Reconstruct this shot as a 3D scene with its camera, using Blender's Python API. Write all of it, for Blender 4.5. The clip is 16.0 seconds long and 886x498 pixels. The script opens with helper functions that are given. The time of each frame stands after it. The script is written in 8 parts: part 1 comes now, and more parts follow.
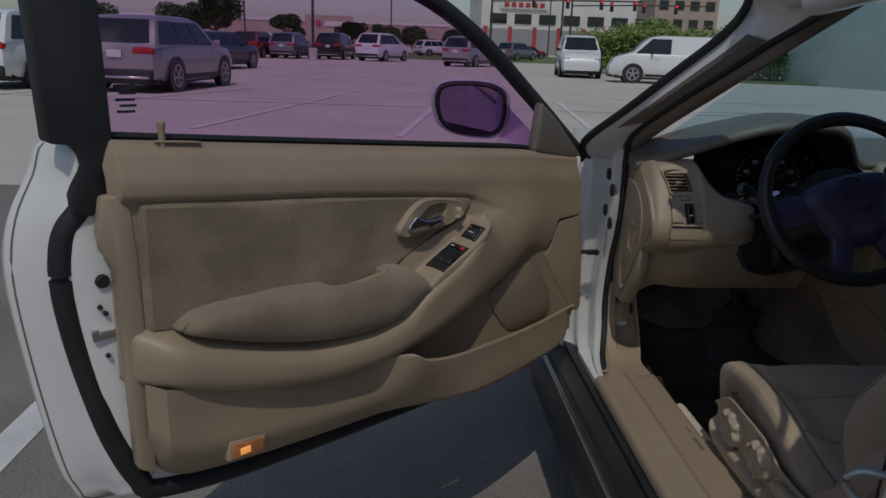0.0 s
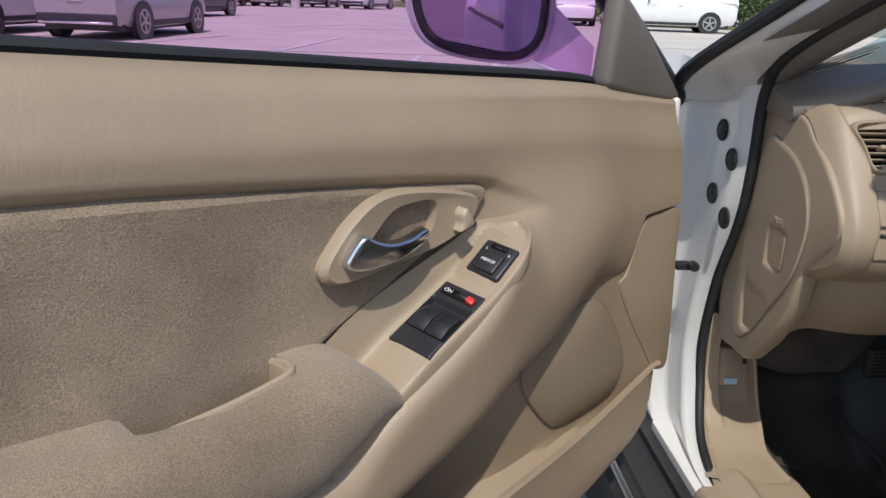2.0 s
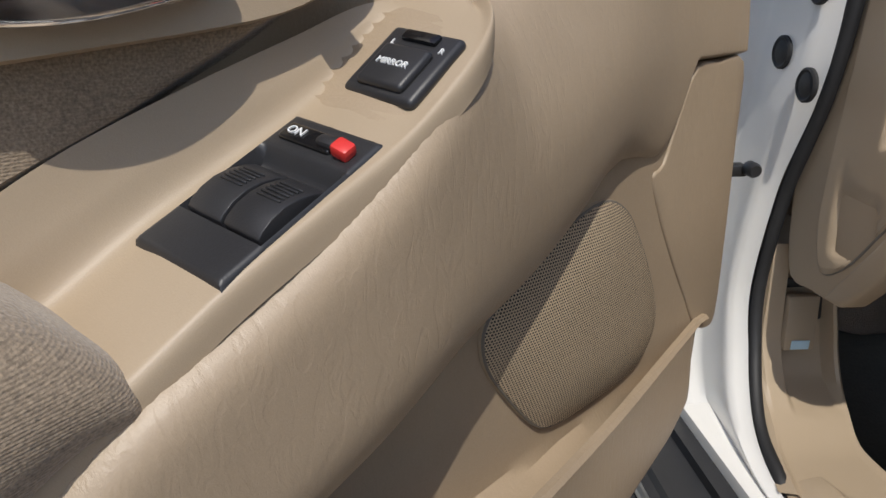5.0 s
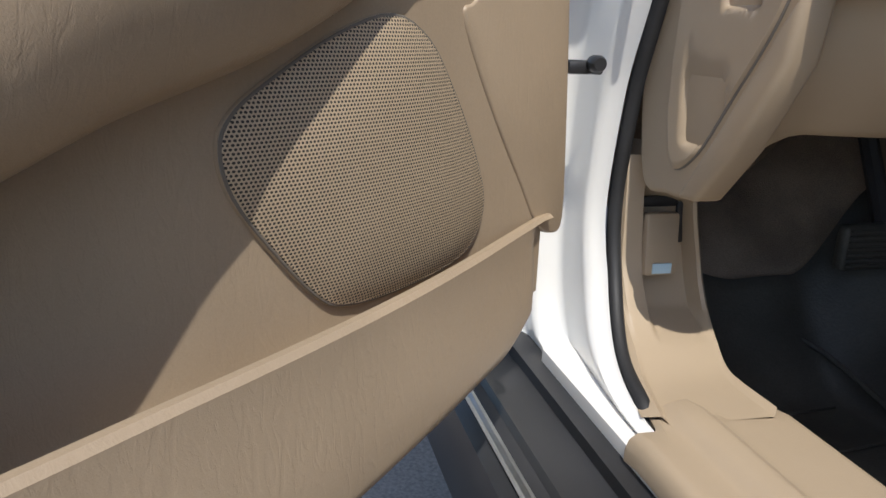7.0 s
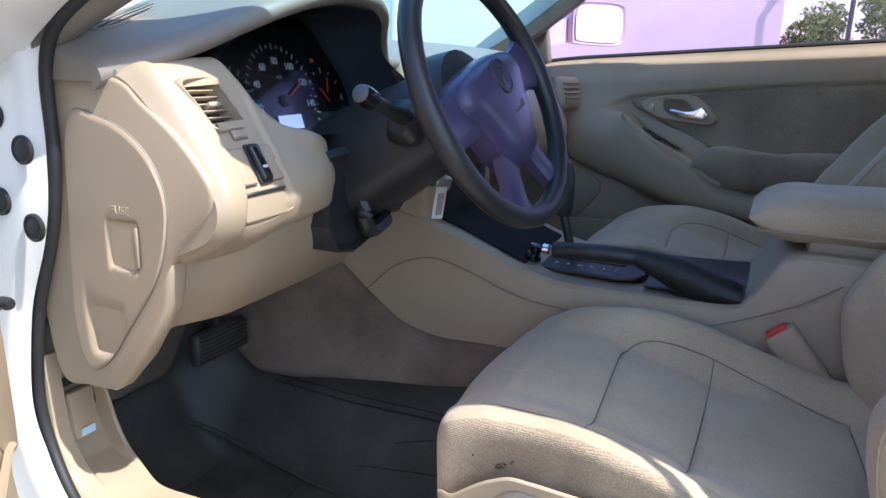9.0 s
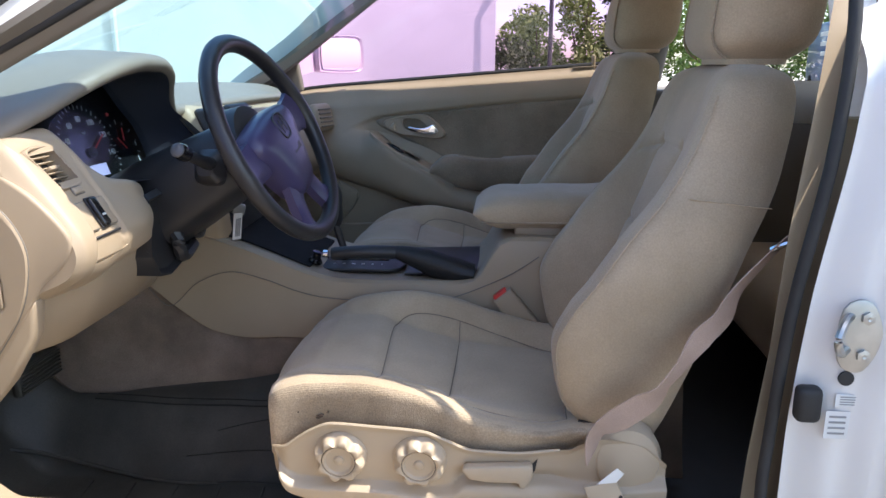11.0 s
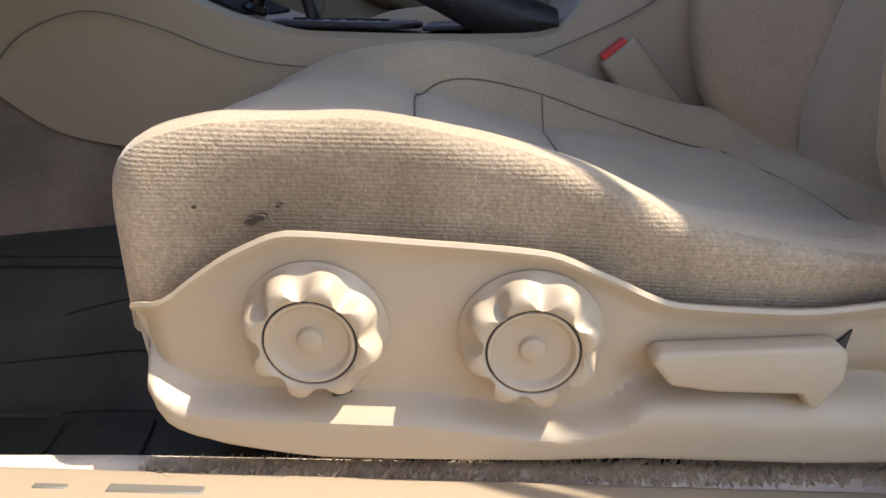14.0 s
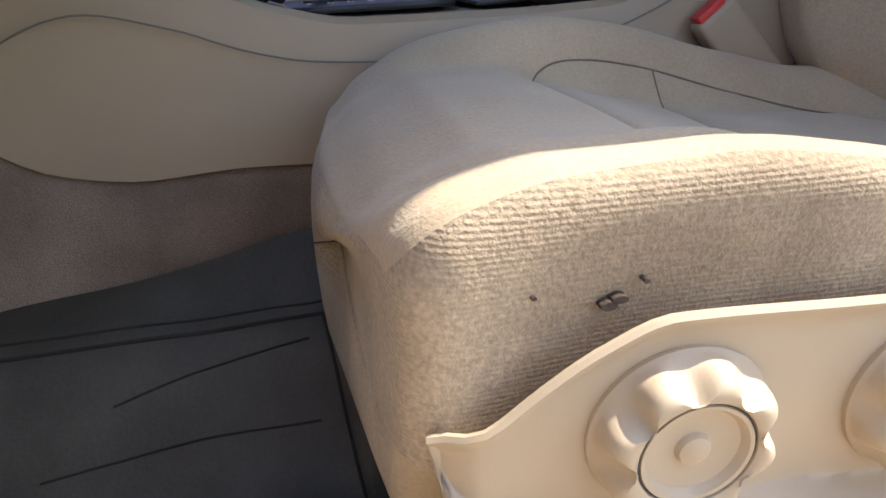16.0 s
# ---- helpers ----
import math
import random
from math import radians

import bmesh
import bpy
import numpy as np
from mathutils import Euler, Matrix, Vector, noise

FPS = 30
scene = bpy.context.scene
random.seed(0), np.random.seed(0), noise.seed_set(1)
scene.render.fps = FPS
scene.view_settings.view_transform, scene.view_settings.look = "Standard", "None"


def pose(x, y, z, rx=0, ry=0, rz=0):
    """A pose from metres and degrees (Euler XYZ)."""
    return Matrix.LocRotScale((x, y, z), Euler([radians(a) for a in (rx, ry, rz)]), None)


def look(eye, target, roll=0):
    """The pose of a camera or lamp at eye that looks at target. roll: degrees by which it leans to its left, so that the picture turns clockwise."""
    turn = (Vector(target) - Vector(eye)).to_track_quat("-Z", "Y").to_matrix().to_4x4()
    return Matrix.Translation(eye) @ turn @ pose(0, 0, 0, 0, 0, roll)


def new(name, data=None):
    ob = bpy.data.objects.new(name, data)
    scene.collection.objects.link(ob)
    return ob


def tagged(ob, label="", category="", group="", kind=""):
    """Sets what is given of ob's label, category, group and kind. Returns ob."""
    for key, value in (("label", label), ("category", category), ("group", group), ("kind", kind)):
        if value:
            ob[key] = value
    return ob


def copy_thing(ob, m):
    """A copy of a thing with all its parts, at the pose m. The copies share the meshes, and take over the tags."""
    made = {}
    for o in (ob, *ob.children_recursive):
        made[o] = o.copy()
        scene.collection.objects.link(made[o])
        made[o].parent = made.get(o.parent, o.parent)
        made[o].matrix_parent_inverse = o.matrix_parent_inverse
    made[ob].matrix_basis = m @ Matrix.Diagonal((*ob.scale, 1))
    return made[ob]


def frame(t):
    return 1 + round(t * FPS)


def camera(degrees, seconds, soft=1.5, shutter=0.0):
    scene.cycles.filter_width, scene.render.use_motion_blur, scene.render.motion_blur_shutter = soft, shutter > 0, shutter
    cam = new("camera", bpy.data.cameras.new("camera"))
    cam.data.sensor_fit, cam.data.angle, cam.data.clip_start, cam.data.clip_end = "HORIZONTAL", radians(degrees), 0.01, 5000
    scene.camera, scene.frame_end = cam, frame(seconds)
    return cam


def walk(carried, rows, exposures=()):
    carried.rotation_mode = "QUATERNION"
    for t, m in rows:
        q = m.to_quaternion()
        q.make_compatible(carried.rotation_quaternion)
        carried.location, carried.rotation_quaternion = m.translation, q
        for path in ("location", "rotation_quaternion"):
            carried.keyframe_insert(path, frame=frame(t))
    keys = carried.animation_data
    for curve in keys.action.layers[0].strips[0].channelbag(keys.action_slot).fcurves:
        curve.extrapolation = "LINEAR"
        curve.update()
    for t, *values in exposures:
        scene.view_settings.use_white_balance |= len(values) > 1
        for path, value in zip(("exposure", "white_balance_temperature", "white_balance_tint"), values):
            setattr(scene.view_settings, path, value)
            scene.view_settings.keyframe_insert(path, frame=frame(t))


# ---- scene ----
# The camera's path beside an open car door: seconds, place, turn.
cam = camera(61.6, 16.0)
ROWS = [
    (0.0, -1.3064, -1.9447, 1.2200, 74.65, -1.93, -3.11),
    (0.5, -1.3002, -1.7412, 1.1848, 73.95, -1.88, -3.24),
    (1.0, -1.2813, -1.5098, 1.1559, 72.90, -1.93, -3.30),
    (1.5, -1.2649, -1.2782, 1.1249, 71.85, -1.79, -3.66),
    (2.0, -1.2504, -1.0890, 1.0825, 71.10, -1.83, -4.01),
    (2.5, -1.2426, -0.9166, 1.0321, 70.40, -1.69, -4.53),
    (3.0, -1.2394, -0.8041, 0.9849, 69.82, -1.66, -4.97),
    (5.5, -1.1331, -0.7115, 0.8329, 69.46, -1.34, -6.63),
    (6.0, -1.1013, -0.6927, 0.7785, 71.19, -1.70, -7.78),
    (6.5, -1.0749, -0.6762, 0.7266, 72.83, -1.64, -9.13),
    (7.0, -1.0715, -0.6745, 0.7178, 73.22, -1.96, -13.55),
    (7.5, -1.0711, -0.6753, 0.7384, 72.89, -2.40, -21.99),
    (8.0, -1.0978, -0.7156, 0.8258, 73.02, -3.23, -37.49),
    (8.5, -1.2020, -0.7878, 0.9162, 74.61, -2.71, -52.65),
    (9.0, -1.3088, -0.8095, 0.9785, 75.75, -1.83, -65.72),
    (9.5, -1.4437, -0.8294, 1.0253, 76.67, -1.55, -76.23),
    (10.0, -1.5778, -0.8445, 1.0528, 77.47, -1.45, -83.72),
    (10.2, -1.6246, -0.8477, 1.0633, 77.61, -1.28, -84.74),
    (12.5, -1.4061, -0.8115, 0.9865, 72.38, 1.71, -84.78),
    (13.0, -1.2208, -0.7581, 0.8706, 70.98, 0.84, -84.95),
    (13.5, -1.0655, -0.7086, 0.7427, 70.98, 0.13, -86.39),
    (14.0, -0.9902, -0.6870, 0.6589, 71.70, -0.93, -88.48),
    (14.5, -0.9725, -0.6872, 0.6448, 71.64, -1.03, -89.41),
    (15.0, -0.9769, -0.6743, 0.6531, 71.14, -1.17, -90.23),
    (15.5, -0.9426, -0.5804, 0.6699, 69.99, -0.78, -93.45),
    (16.0, -0.8540, -0.4700, 0.6750, 68.54, 2.79, -100.62),
]
EXPOSURES = [(0.0, -1.4, 6300, 10), (0.25, -0.7, 6300, 10), (0.5, -0.2, 6300, 10), (1.0, 0.18, 6300, 10), (2.5, 0.1, 6400, 10), (3.0, 0.24, 6400, 10), (5.5, 0.2, 6500, 10), (6.5, 0.68, 6400, 10), (7.0, 0.66, 6350, 10), (7.5, 0.8, 6350, 10), (8.5, 1.32, 5850, 9), (9.5, 1.78, 6250, 9), (10.2, 1.55, 6400, 10), (12.5, 1.52, 6850, 10), (13.2, 1.76, 6950, 10), (14.0, 1.54, 6900, 10), (15.0, 1.38, 6900, 10), (15.5, 1.25, 7000, 10), (15.8, 1.72, 7000, 10), (16.0, 1.95, 6950, 10)]
walk(cam, [(t, pose(x, y, z, rx, ry, rz)) for t, x, y, z, rx, ry, rz in ROWS], EXPOSURES)

# ---- light ----
SUN_TO = Vector((-0.09, -0.65, 1.0)).normalized()
world = bpy.data.worlds.new("sky")
scene.world = world
world.use_nodes = True
_nt = world.node_tree
_sky = _nt.nodes.new("ShaderNodeTexSky")
_sky.sky_type = "NISHITA"
_sky.sun_disc = False
_sky.sun_elevation = math.asin(SUN_TO.z)
_sky.sun_rotation = math.atan2(SUN_TO.x, SUN_TO.y)
_sky.air_density, _sky.dust_density, _sky.ozone_density = 1.0, 1.2, 2.5
_nt.links.new(_sky.outputs[0], _nt.nodes["Background"].inputs[0])
_nt.nodes["Background"].inputs[1].default_value = 0.15
sun_data = bpy.data.lights.new("sun", "SUN")
sun_data.energy, sun_data.angle, sun_data.color = 2.8, radians(0.5), (1.0, 0.95, 0.87)
sun = new("sun", sun_data)
sun.matrix_world = look((0, 0, 30), Vector((0, 0, 30)) - SUN_TO)
scene.view_settings.exposure = 0.0

# ---- materials ----


def mat(name, color, rough=0.5, metal=0.0, var=0.12, scale=6.0, grain=0.0, grain_scale=300.0, bump=0.0, coat=0.0,
        dark=None, stretch=(1, 1, 1), spec=0.5, sheen=0.0, contrast=1.0):
    """A plain surface with broad stains, fine grain and relief, in metres."""
    m = bpy.data.materials.new(name)
    m.use_nodes = True
    nt = m.node_tree
    b = nt.nodes["Principled BSDF"]
    b.inputs["Roughness"].default_value = rough
    b.inputs["Metallic"].default_value = metal
    b.inputs["Specular IOR Level"].default_value = spec
    b.inputs["Coat Weight"].default_value = coat
    if sheen:
        b.inputs["Sheen Weight"].default_value = sheen
    co = nt.nodes.new("ShaderNodeTexCoord")
    mp = nt.nodes.new("ShaderNodeMapping")
    mp.inputs["Scale"].default_value = stretch
    nt.links.new(co.outputs["Object"], mp.inputs[0])
    n1 = nt.nodes.new("ShaderNodeTexNoise")
    n1.inputs["Scale"].default_value, n1.inputs["Detail"].default_value = scale, 5
    nt.links.new(mp.outputs[0], n1.inputs["Vector"])
    n2 = nt.nodes.new("ShaderNodeTexNoise")
    n2.inputs["Scale"].default_value, n2.inputs["Detail"].default_value = grain_scale, 3
    nt.links.new(mp.outputs[0], n2.inputs["Vector"])
    ramp = nt.nodes.new("ShaderNodeValToRGB")
    low = dark if dark else tuple(c * (1 - var) for c in color)
    high = tuple(min(1, c * (1 + var * 0.6)) for c in color)
    ramp.color_ramp.elements[0].color, ramp.color_ramp.elements[0].position = (*low, 1), 0.32
    ramp.color_ramp.elements[1].color, ramp.color_ramp.elements[1].position = (*high, 1), 0.68
    nt.links.new(n1.outputs["Fac"], ramp.inputs[0])
    mix = nt.nodes.new("ShaderNodeMixRGB")
    mix.blend_type = "OVERLAY"
    mix.inputs[0].default_value = grain
    nt.links.new(ramp.outputs[0], mix.inputs[1])
    ct = nt.nodes.new("ShaderNodeMapRange")
    ct.inputs["From Min"].default_value, ct.inputs["From Max"].default_value = 0.5 - 0.5 / contrast, 0.5 + 0.5 / contrast
    nt.links.new(n2.outputs["Fac"], ct.inputs["Value"])
    nt.links.new(ct.outputs[0], mix.inputs[2])
    nt.links.new(mix.outputs[0], b.inputs["Base Color"])
    if bump:
        bp = nt.nodes.new("ShaderNodeBump")
        bp.inputs["Strength"].default_value = bump
        bp.inputs["Distance"].default_value = 0.002
        nt.links.new(n2.outputs["Fac"], bp.inputs["Height"])
        nt.links.new(bp.outputs[0], b.inputs["Normal"])
    return m


def leather(name, color, rough=0.5, scale=60.0, bump=0.12):
    """Vinyl with fine creases."""
    m = mat(name, color, rough, var=0.10, scale=5.0, grain=0.10, grain_scale=900)
    nt = m.node_tree
    b = nt.nodes["Principled BSDF"]
    co = nt.nodes.new("ShaderNodeTexCoord")
    mp = nt.nodes.new("ShaderNodeMapping")
    mp.inputs["Scale"].default_value = (2.4, 1.0, 0.9)
    nt.links.new(co.outputs["Object"], mp.inputs[0])
    nz = nt.nodes.new("ShaderNodeTexNoise")
    nz.inputs["Scale"].default_value, nz.inputs["Detail"].default_value, nz.inputs["Distortion"].default_value = scale, 4, 1.2
    vo = nt.nodes.new("ShaderNodeTexVoronoi")
    vo.feature, vo.inputs["Scale"].default_value = "DISTANCE_TO_EDGE", scale * 14
    nt.links.new(mp.outputs[0], nz.inputs["Vector"])
    nt.links.new(co.outputs["Object"], vo.inputs["Vector"])
    rp = nt.nodes.new("ShaderNodeValToRGB")
    rp.color_ramp.elements[0].position, rp.color_ramp.elements[1].position = 0.40, 0.52
    nt.links.new(nz.outputs["Fac"], rp.inputs[0])
    b1 = nt.nodes.new("ShaderNodeBump")
    b1.inputs["Strength"].default_value, b1.inputs["Distance"].default_value = bump, 0.0012
    nt.links.new(rp.outputs[0], b1.inputs["Height"])
    b2 = nt.nodes.new("ShaderNodeBump")
    b2.inputs["Strength"].default_value, b2.inputs["Distance"].default_value = 0.25, 0.0003
    nt.links.new(vo.outputs["Distance"], b2.inputs["Height"])
    nt.links.new(b1.outputs[0], b2.inputs["Normal"])
    nt.links.new(b2.outputs[0], b.inputs["Normal"])
    return m


def fabric(name, color, dark, rib=0.0022, rough=0.95, stretch=(1, 1, 1), stain=7.0, grain_size=380, wave=0.35, grain=0.30, relief=0.8):
    """Velour with a woven relief and worn, dirty patches."""
    m = mat(name, color, rough, var=0.2, scale=stain, grain=grain, grain_scale=grain_size, dark=dark, spec=0.15, sheen=0.25, contrast=1.7)
    nt = m.node_tree
    b = nt.nodes["Principled BSDF"]
    co = nt.nodes.new("ShaderNodeTexCoord")
    mp = nt.nodes.new("ShaderNodeMapping")
    mp.inputs["Scale"].default_value = stretch
    nt.links.new(co.outputs["Object"], mp.inputs[0])
    wv = nt.nodes.new("ShaderNodeTexWave")
    wv.wave_type, wv.bands_direction = "BANDS", "Z"
    wv.inputs["Scale"].default_value = 0.31 / rib
    wv.inputs["Distortion"].default_value, wv.inputs["Detail"].default_value = 2.0, 3
    wv.inputs["Detail Scale"].default_value = 6
    nt.links.new(mp.outputs[0], wv.inputs["Vector"])
    nz = nt.nodes.new("ShaderNodeTexNoise")
    nz.inputs["Scale"].default_value, nz.inputs["Detail"].default_value = 420, 3
    nt.links.new(mp.outputs[0], nz.inputs["Vector"])
    ad = nt.nodes.new("ShaderNodeMath")
    ad.operation = "MULTIPLY_ADD"
    ad.inputs[1].default_value = wave
    nt.links.new(wv.outputs["Fac"], ad.inputs[0])
    nt.links.new(nz.outputs["Fac"], ad.inputs[2])
    bp = nt.nodes.new("ShaderNodeBump")
    bp.inputs["Strength"].default_value, bp.inputs["Distance"].default_value = relief, 0.0016
    nt.links.new(ad.outputs[0], bp.inputs["Height"])
    nt.links.new(bp.outputs[0], b.inputs["Normal"])
    return m


def glass(name, tint, gloss=1.0):
    """Thin tinted pane: clear light through it, and its own reflection."""
    m = bpy.data.materials.new(name)
    m.use_nodes = True
    nt = m.node_tree
    nt.nodes.remove(nt.nodes["Principled BSDF"])
    tr = nt.nodes.new("ShaderNodeBsdfTransparent")
    tr.inputs[0].default_value = (*tint, 1)
    gl = nt.nodes.new("ShaderNodeBsdfGlossy")
    gl.inputs["Roughness"].default_value = 0.01
    lw = nt.nodes.new("ShaderNodeLayerWeight")
    lw.inputs[0].default_value = 0.5
    pw = nt.nodes.new("ShaderNodeMath")
    pw.operation = "POWER"
    pw.inputs[1].default_value = 4.0
    nt.links.new(lw.outputs["Facing"], pw.inputs[0])
    fr = nt.nodes.new("ShaderNodeMath")
    fr.operation = "MULTIPLY_ADD"
    fr.inputs[1].default_value, fr.inputs[2].default_value = 0.45 * gloss, 0.035 * gloss
    nt.links.new(pw.outputs[0], fr.inputs[0])
    mx = nt.nodes.new("ShaderNodeMixShader")
    nt.links.new(fr.outputs[0], mx.inputs[0])
    nt.links.new(tr.outputs[0], mx.inputs[1])
    nt.links.new(gl.outputs[0], mx.inputs[2])
    nt.links.new(mx.outputs[0], nt.nodes["Material Output"].inputs[0])
    return m


BEIGE = (0.355, 0.272, 0.185)
M_VINYL = leather("beige_vinyl", BEIGE, 0.45)
M_PLASTIC = mat("beige_plastic", (0.375, 0.292, 0.20), 0.48, var=0.06, scale=5, grain=0.06, grain_scale=1500, bump=0.08)
M_PALE = mat("pale_beige_plastic", (0.46, 0.37, 0.265), 0.42, var=0.05, scale=9, grain=0.05, grain_scale=1500, bump=0.05)
M_DASHTOP = mat("taupe_dash_pad", (0.215, 0.185, 0.150), 0.5, var=0.08, scale=6, grain=0.1, grain_scale=1200, bump=0.12)
M_TRIM = mat("grey_brown_trim", (0.20, 0.175, 0.145), 0.55, var=0.08, scale=6, grain=0.1, grain_scale=1200, bump=0.1)
M_BROWN = mat("brown_grey_plastic", (0.17, 0.15, 0.125), 0.55, var=0.08, scale=6, grain=0.1, grain_scale=1200, bump=0.1)
M_DOORFAB = fabric("taupe_velour", (0.300, 0.235, 0.166), (0.205, 0.157, 0.108), 0.0012, stain=7.0, grain_size=760, wave=0.14, grain=0.46, relief=0.5)
M_SEATFAB = fabric("beige_seat_velour", (0.46, 0.358, 0.245), (0.365, 0.280, 0.185), 0.0009, stain=5.0, wave=0.02, grain=0.12, relief=0.35)
M_SIDEFAB = fabric("ribbed_side_velour", (0.42, 0.333, 0.235), (0.29, 0.222, 0.150), 0.0024, stain=14.0, wave=0.23, grain=0.28, relief=0.75)
M_CARPET = mat("brown_carpet", (0.27, 0.205, 0.155), 1.0, var=0.35, scale=9, grain=0.5, grain_scale=700, bump=0.8, spec=0.1)
M_CARPETB = mat("beige_carpet", (0.74, 0.63, 0.50), 1.0, var=0.12, scale=12, grain=0.3, grain_scale=700, bump=0.4, spec=0.1)
M_MAT = mat("black_rubber_mat", (0.062, 0.058, 0.048), 0.55, var=0.35, scale=10, grain=0.3, grain_scale=300, bump=0.25)
# near-black tone that stands in for the shade inside the mat's grooves
M_GROOVE_SHADE = mat("groove_shade_rubber", (0.028, 0.026, 0.022), 0.8, var=0.3, scale=30, grain=0.3, grain_scale=500)
M_BLACK = mat("black_plastic", (0.026, 0.026, 0.028), 0.42, var=0.2, scale=12, grain=0.2, grain_scale=1200, bump=0.08)
M_RUBBER = mat("black_rubber", (0.020, 0.020, 0.021), 0.6, var=0.25, scale=15, grain=0.2, grain_scale=600, bump=0.1)
M_GLOSSBLACK = mat("gloss_black", (0.01, 0.01, 0.011), 0.15, var=0.1, scale=15)
M_WHITE = mat("white_car_paint", (0.80, 0.785, 0.75), 0.28, var=0.04, scale=5, coat=0.6)
M_CHROME = mat("chrome", (0.82, 0.82, 0.84), 0.12, 1.0, var=0.06, scale=30)
M_STEEL = mat("zinc_steel", (0.52, 0.52, 0.50), 0.38, 1.0, var=0.15, scale=30)
M_RED = mat("red_plastic", (0.62, 0.035, 0.03), 0.4, var=0.08, scale=30)
M_WHITEMARK = mat("white_print", (0.75, 0.75, 0.73), 0.6, var=0.05)
M_GREYMARK = mat("grey_print", (0.30, 0.30, 0.30), 0.6, var=0.05)
# black pad; the violet reflected on it is mixed into the base colour
M_WHEELPAD = mat("black_wheel_pad_violet_sheen", (0.060, 0.049, 0.112), 0.30, var=0.12, scale=10, grain=0.15, grain_scale=900, bump=0.1)
M_GLASS_DOOR = glass("violet_tinted_glass", (0.76, 0.51, 0.78))
M_GLASS_CLEAR = glass("blue_green_tinted_glass", (0.66, 0.90, 1.0))
M_GLASS_COVER = glass("dull_cluster_cover", (0.90, 0.93, 0.95), 0.2)
M_MIRROR = mat("mirror_glass", (0.80, 0.82, 0.95), 0.02, 1.0, var=0.02)
M_ASPHALT = mat("pale_concrete", (0.60, 0.545, 0.47), 0.95, var=0.10, scale=0.5, grain=0.3, grain_scale=60, bump=0.4)
M_TARMAC = mat("worn_tarmac", (0.25, 0.220, 0.190), 0.95, var=0.22, scale=1.3, grain=0.6, grain_scale=160, bump=0.7)
M_PAINT = mat("white_road_paint", (0.72, 0.70, 0.67), 0.85, var=0.15, scale=4, grain=0.3, grain_scale=60)
M_GRASS = mat("dry_grass", (0.16, 0.19, 0.06), 1.0, var=0.3, scale=1.5, grain=0.5, grain_scale=30)
M_WALL = mat("pale_green_wall", (0.56, 0.59, 0.53), 0.9, var=0.06, scale=0.4, grain=0.15, grain_scale=40)
M_STUCCO = mat("white_stucco", (0.68, 0.66, 0.62), 0.9, var=0.08, scale=0.5)
M_BRICKRED = mat("red_cladding", (0.42, 0.05, 0.05), 0.7, var=0.1, scale=1)
M_TAN = mat("tan_wall", (0.42, 0.33, 0.27), 0.9, var=0.1, scale=0.5)
M_DARKGLASS = mat("dark_window_glass", (0.02, 0.025, 0.03), 0.05, var=0.1, scale=2)
M_TYRE = mat("tyre_rubber", (0.018, 0.018, 0.018), 0.85, var=0.2, scale=20)
M_BARK = mat("bark", (0.12, 0.085, 0.06), 0.95, var=0.3, scale=8, bump=0.5, grain_scale=40)
M_POLE = mat("dark_pole_paint", (0.05, 0.045, 0.045), 0.6, var=0.1)
M_CONCRETE = mat("concrete", (0.52, 0.50, 0.46), 0.95, var=0.12, scale=3, grain=0.3, grain_scale=60)


def leafmat(name, c1, c2):
    m = mat(name, c1, 0.6, var=0.3, scale=2.0)
    nt = m.node_tree
    g = nt.nodes.new("ShaderNodeNewGeometry")
    r = nt.nodes.new("ShaderNodeValToRGB")
    r.color_ramp.elements[0].color, r.color_ramp.elements[1].color = (*c1, 1), (*c2, 1)
    nt.links.new(g.outputs["Random Per Island"], r.inputs[0])
    nt.links.new(r.outputs[0], nt.nodes["Principled BSDF"].inputs["Base Color"])
    return m


M_LEAF = leafmat("green_leaves", (0.10, 0.16, 0.03), (0.25, 0.34, 0.08))
M_LEAFDARK = leafmat("dark_green_leaves", (0.025, 0.045, 0.014), (0.07, 0.10, 0.03))


def light_material(name, color, strength):
    m = bpy.data.materials.new(name)
    m.use_nodes = True
    b = m.node_tree.nodes["Principled BSDF"]
    b.inputs["Base Color"].default_value = (*color, 1)
    b.inputs["Emission Color"].default_value = (*color, 1)
    b.inputs["Emission Strength"].default_value = strength
    return m


def paint(name, color, rough=0.3, metal=0.0):
    return mat(name, color, rough, metal, var=0.04, scale=2, coat=0.5)


# ---- mesh helpers ----


def finish(name, bm, material, parent=None, label="", smooth=True, m=None):
    """One mesh object out of a bmesh."""
    bmesh.ops.recalc_face_normals(bm, faces=bm.faces[:])
    me = bpy.data.meshes.new(name)
    bm.to_mesh(me)
    bm.free()
    if smooth:
        for p in me.polygons:
            p.use_smooth = True
        me.set_sharp_from_angle(angle=radians(38))
    for mm in (material if isinstance(material, (list, tuple)) else [material]):
        me.materials.append(mm)
    ob = new(name, me)
    if parent is not None:
        ob.parent = parent
    if m is not None:
        ob.matrix_basis = m
    return tagged(ob, label)


def part(name, bm, material, parent, label="", smooth=True, m=None):
    return finish(name, bm, material, parent, label, smooth, m)


def thing(name, label, category, group="", kind="", m=None):
    ob = new(name)
    ob.empty_display_size = 0.05
    if m is not None:
        ob.matrix_basis = m
    return tagged(ob, label, category, group, kind)


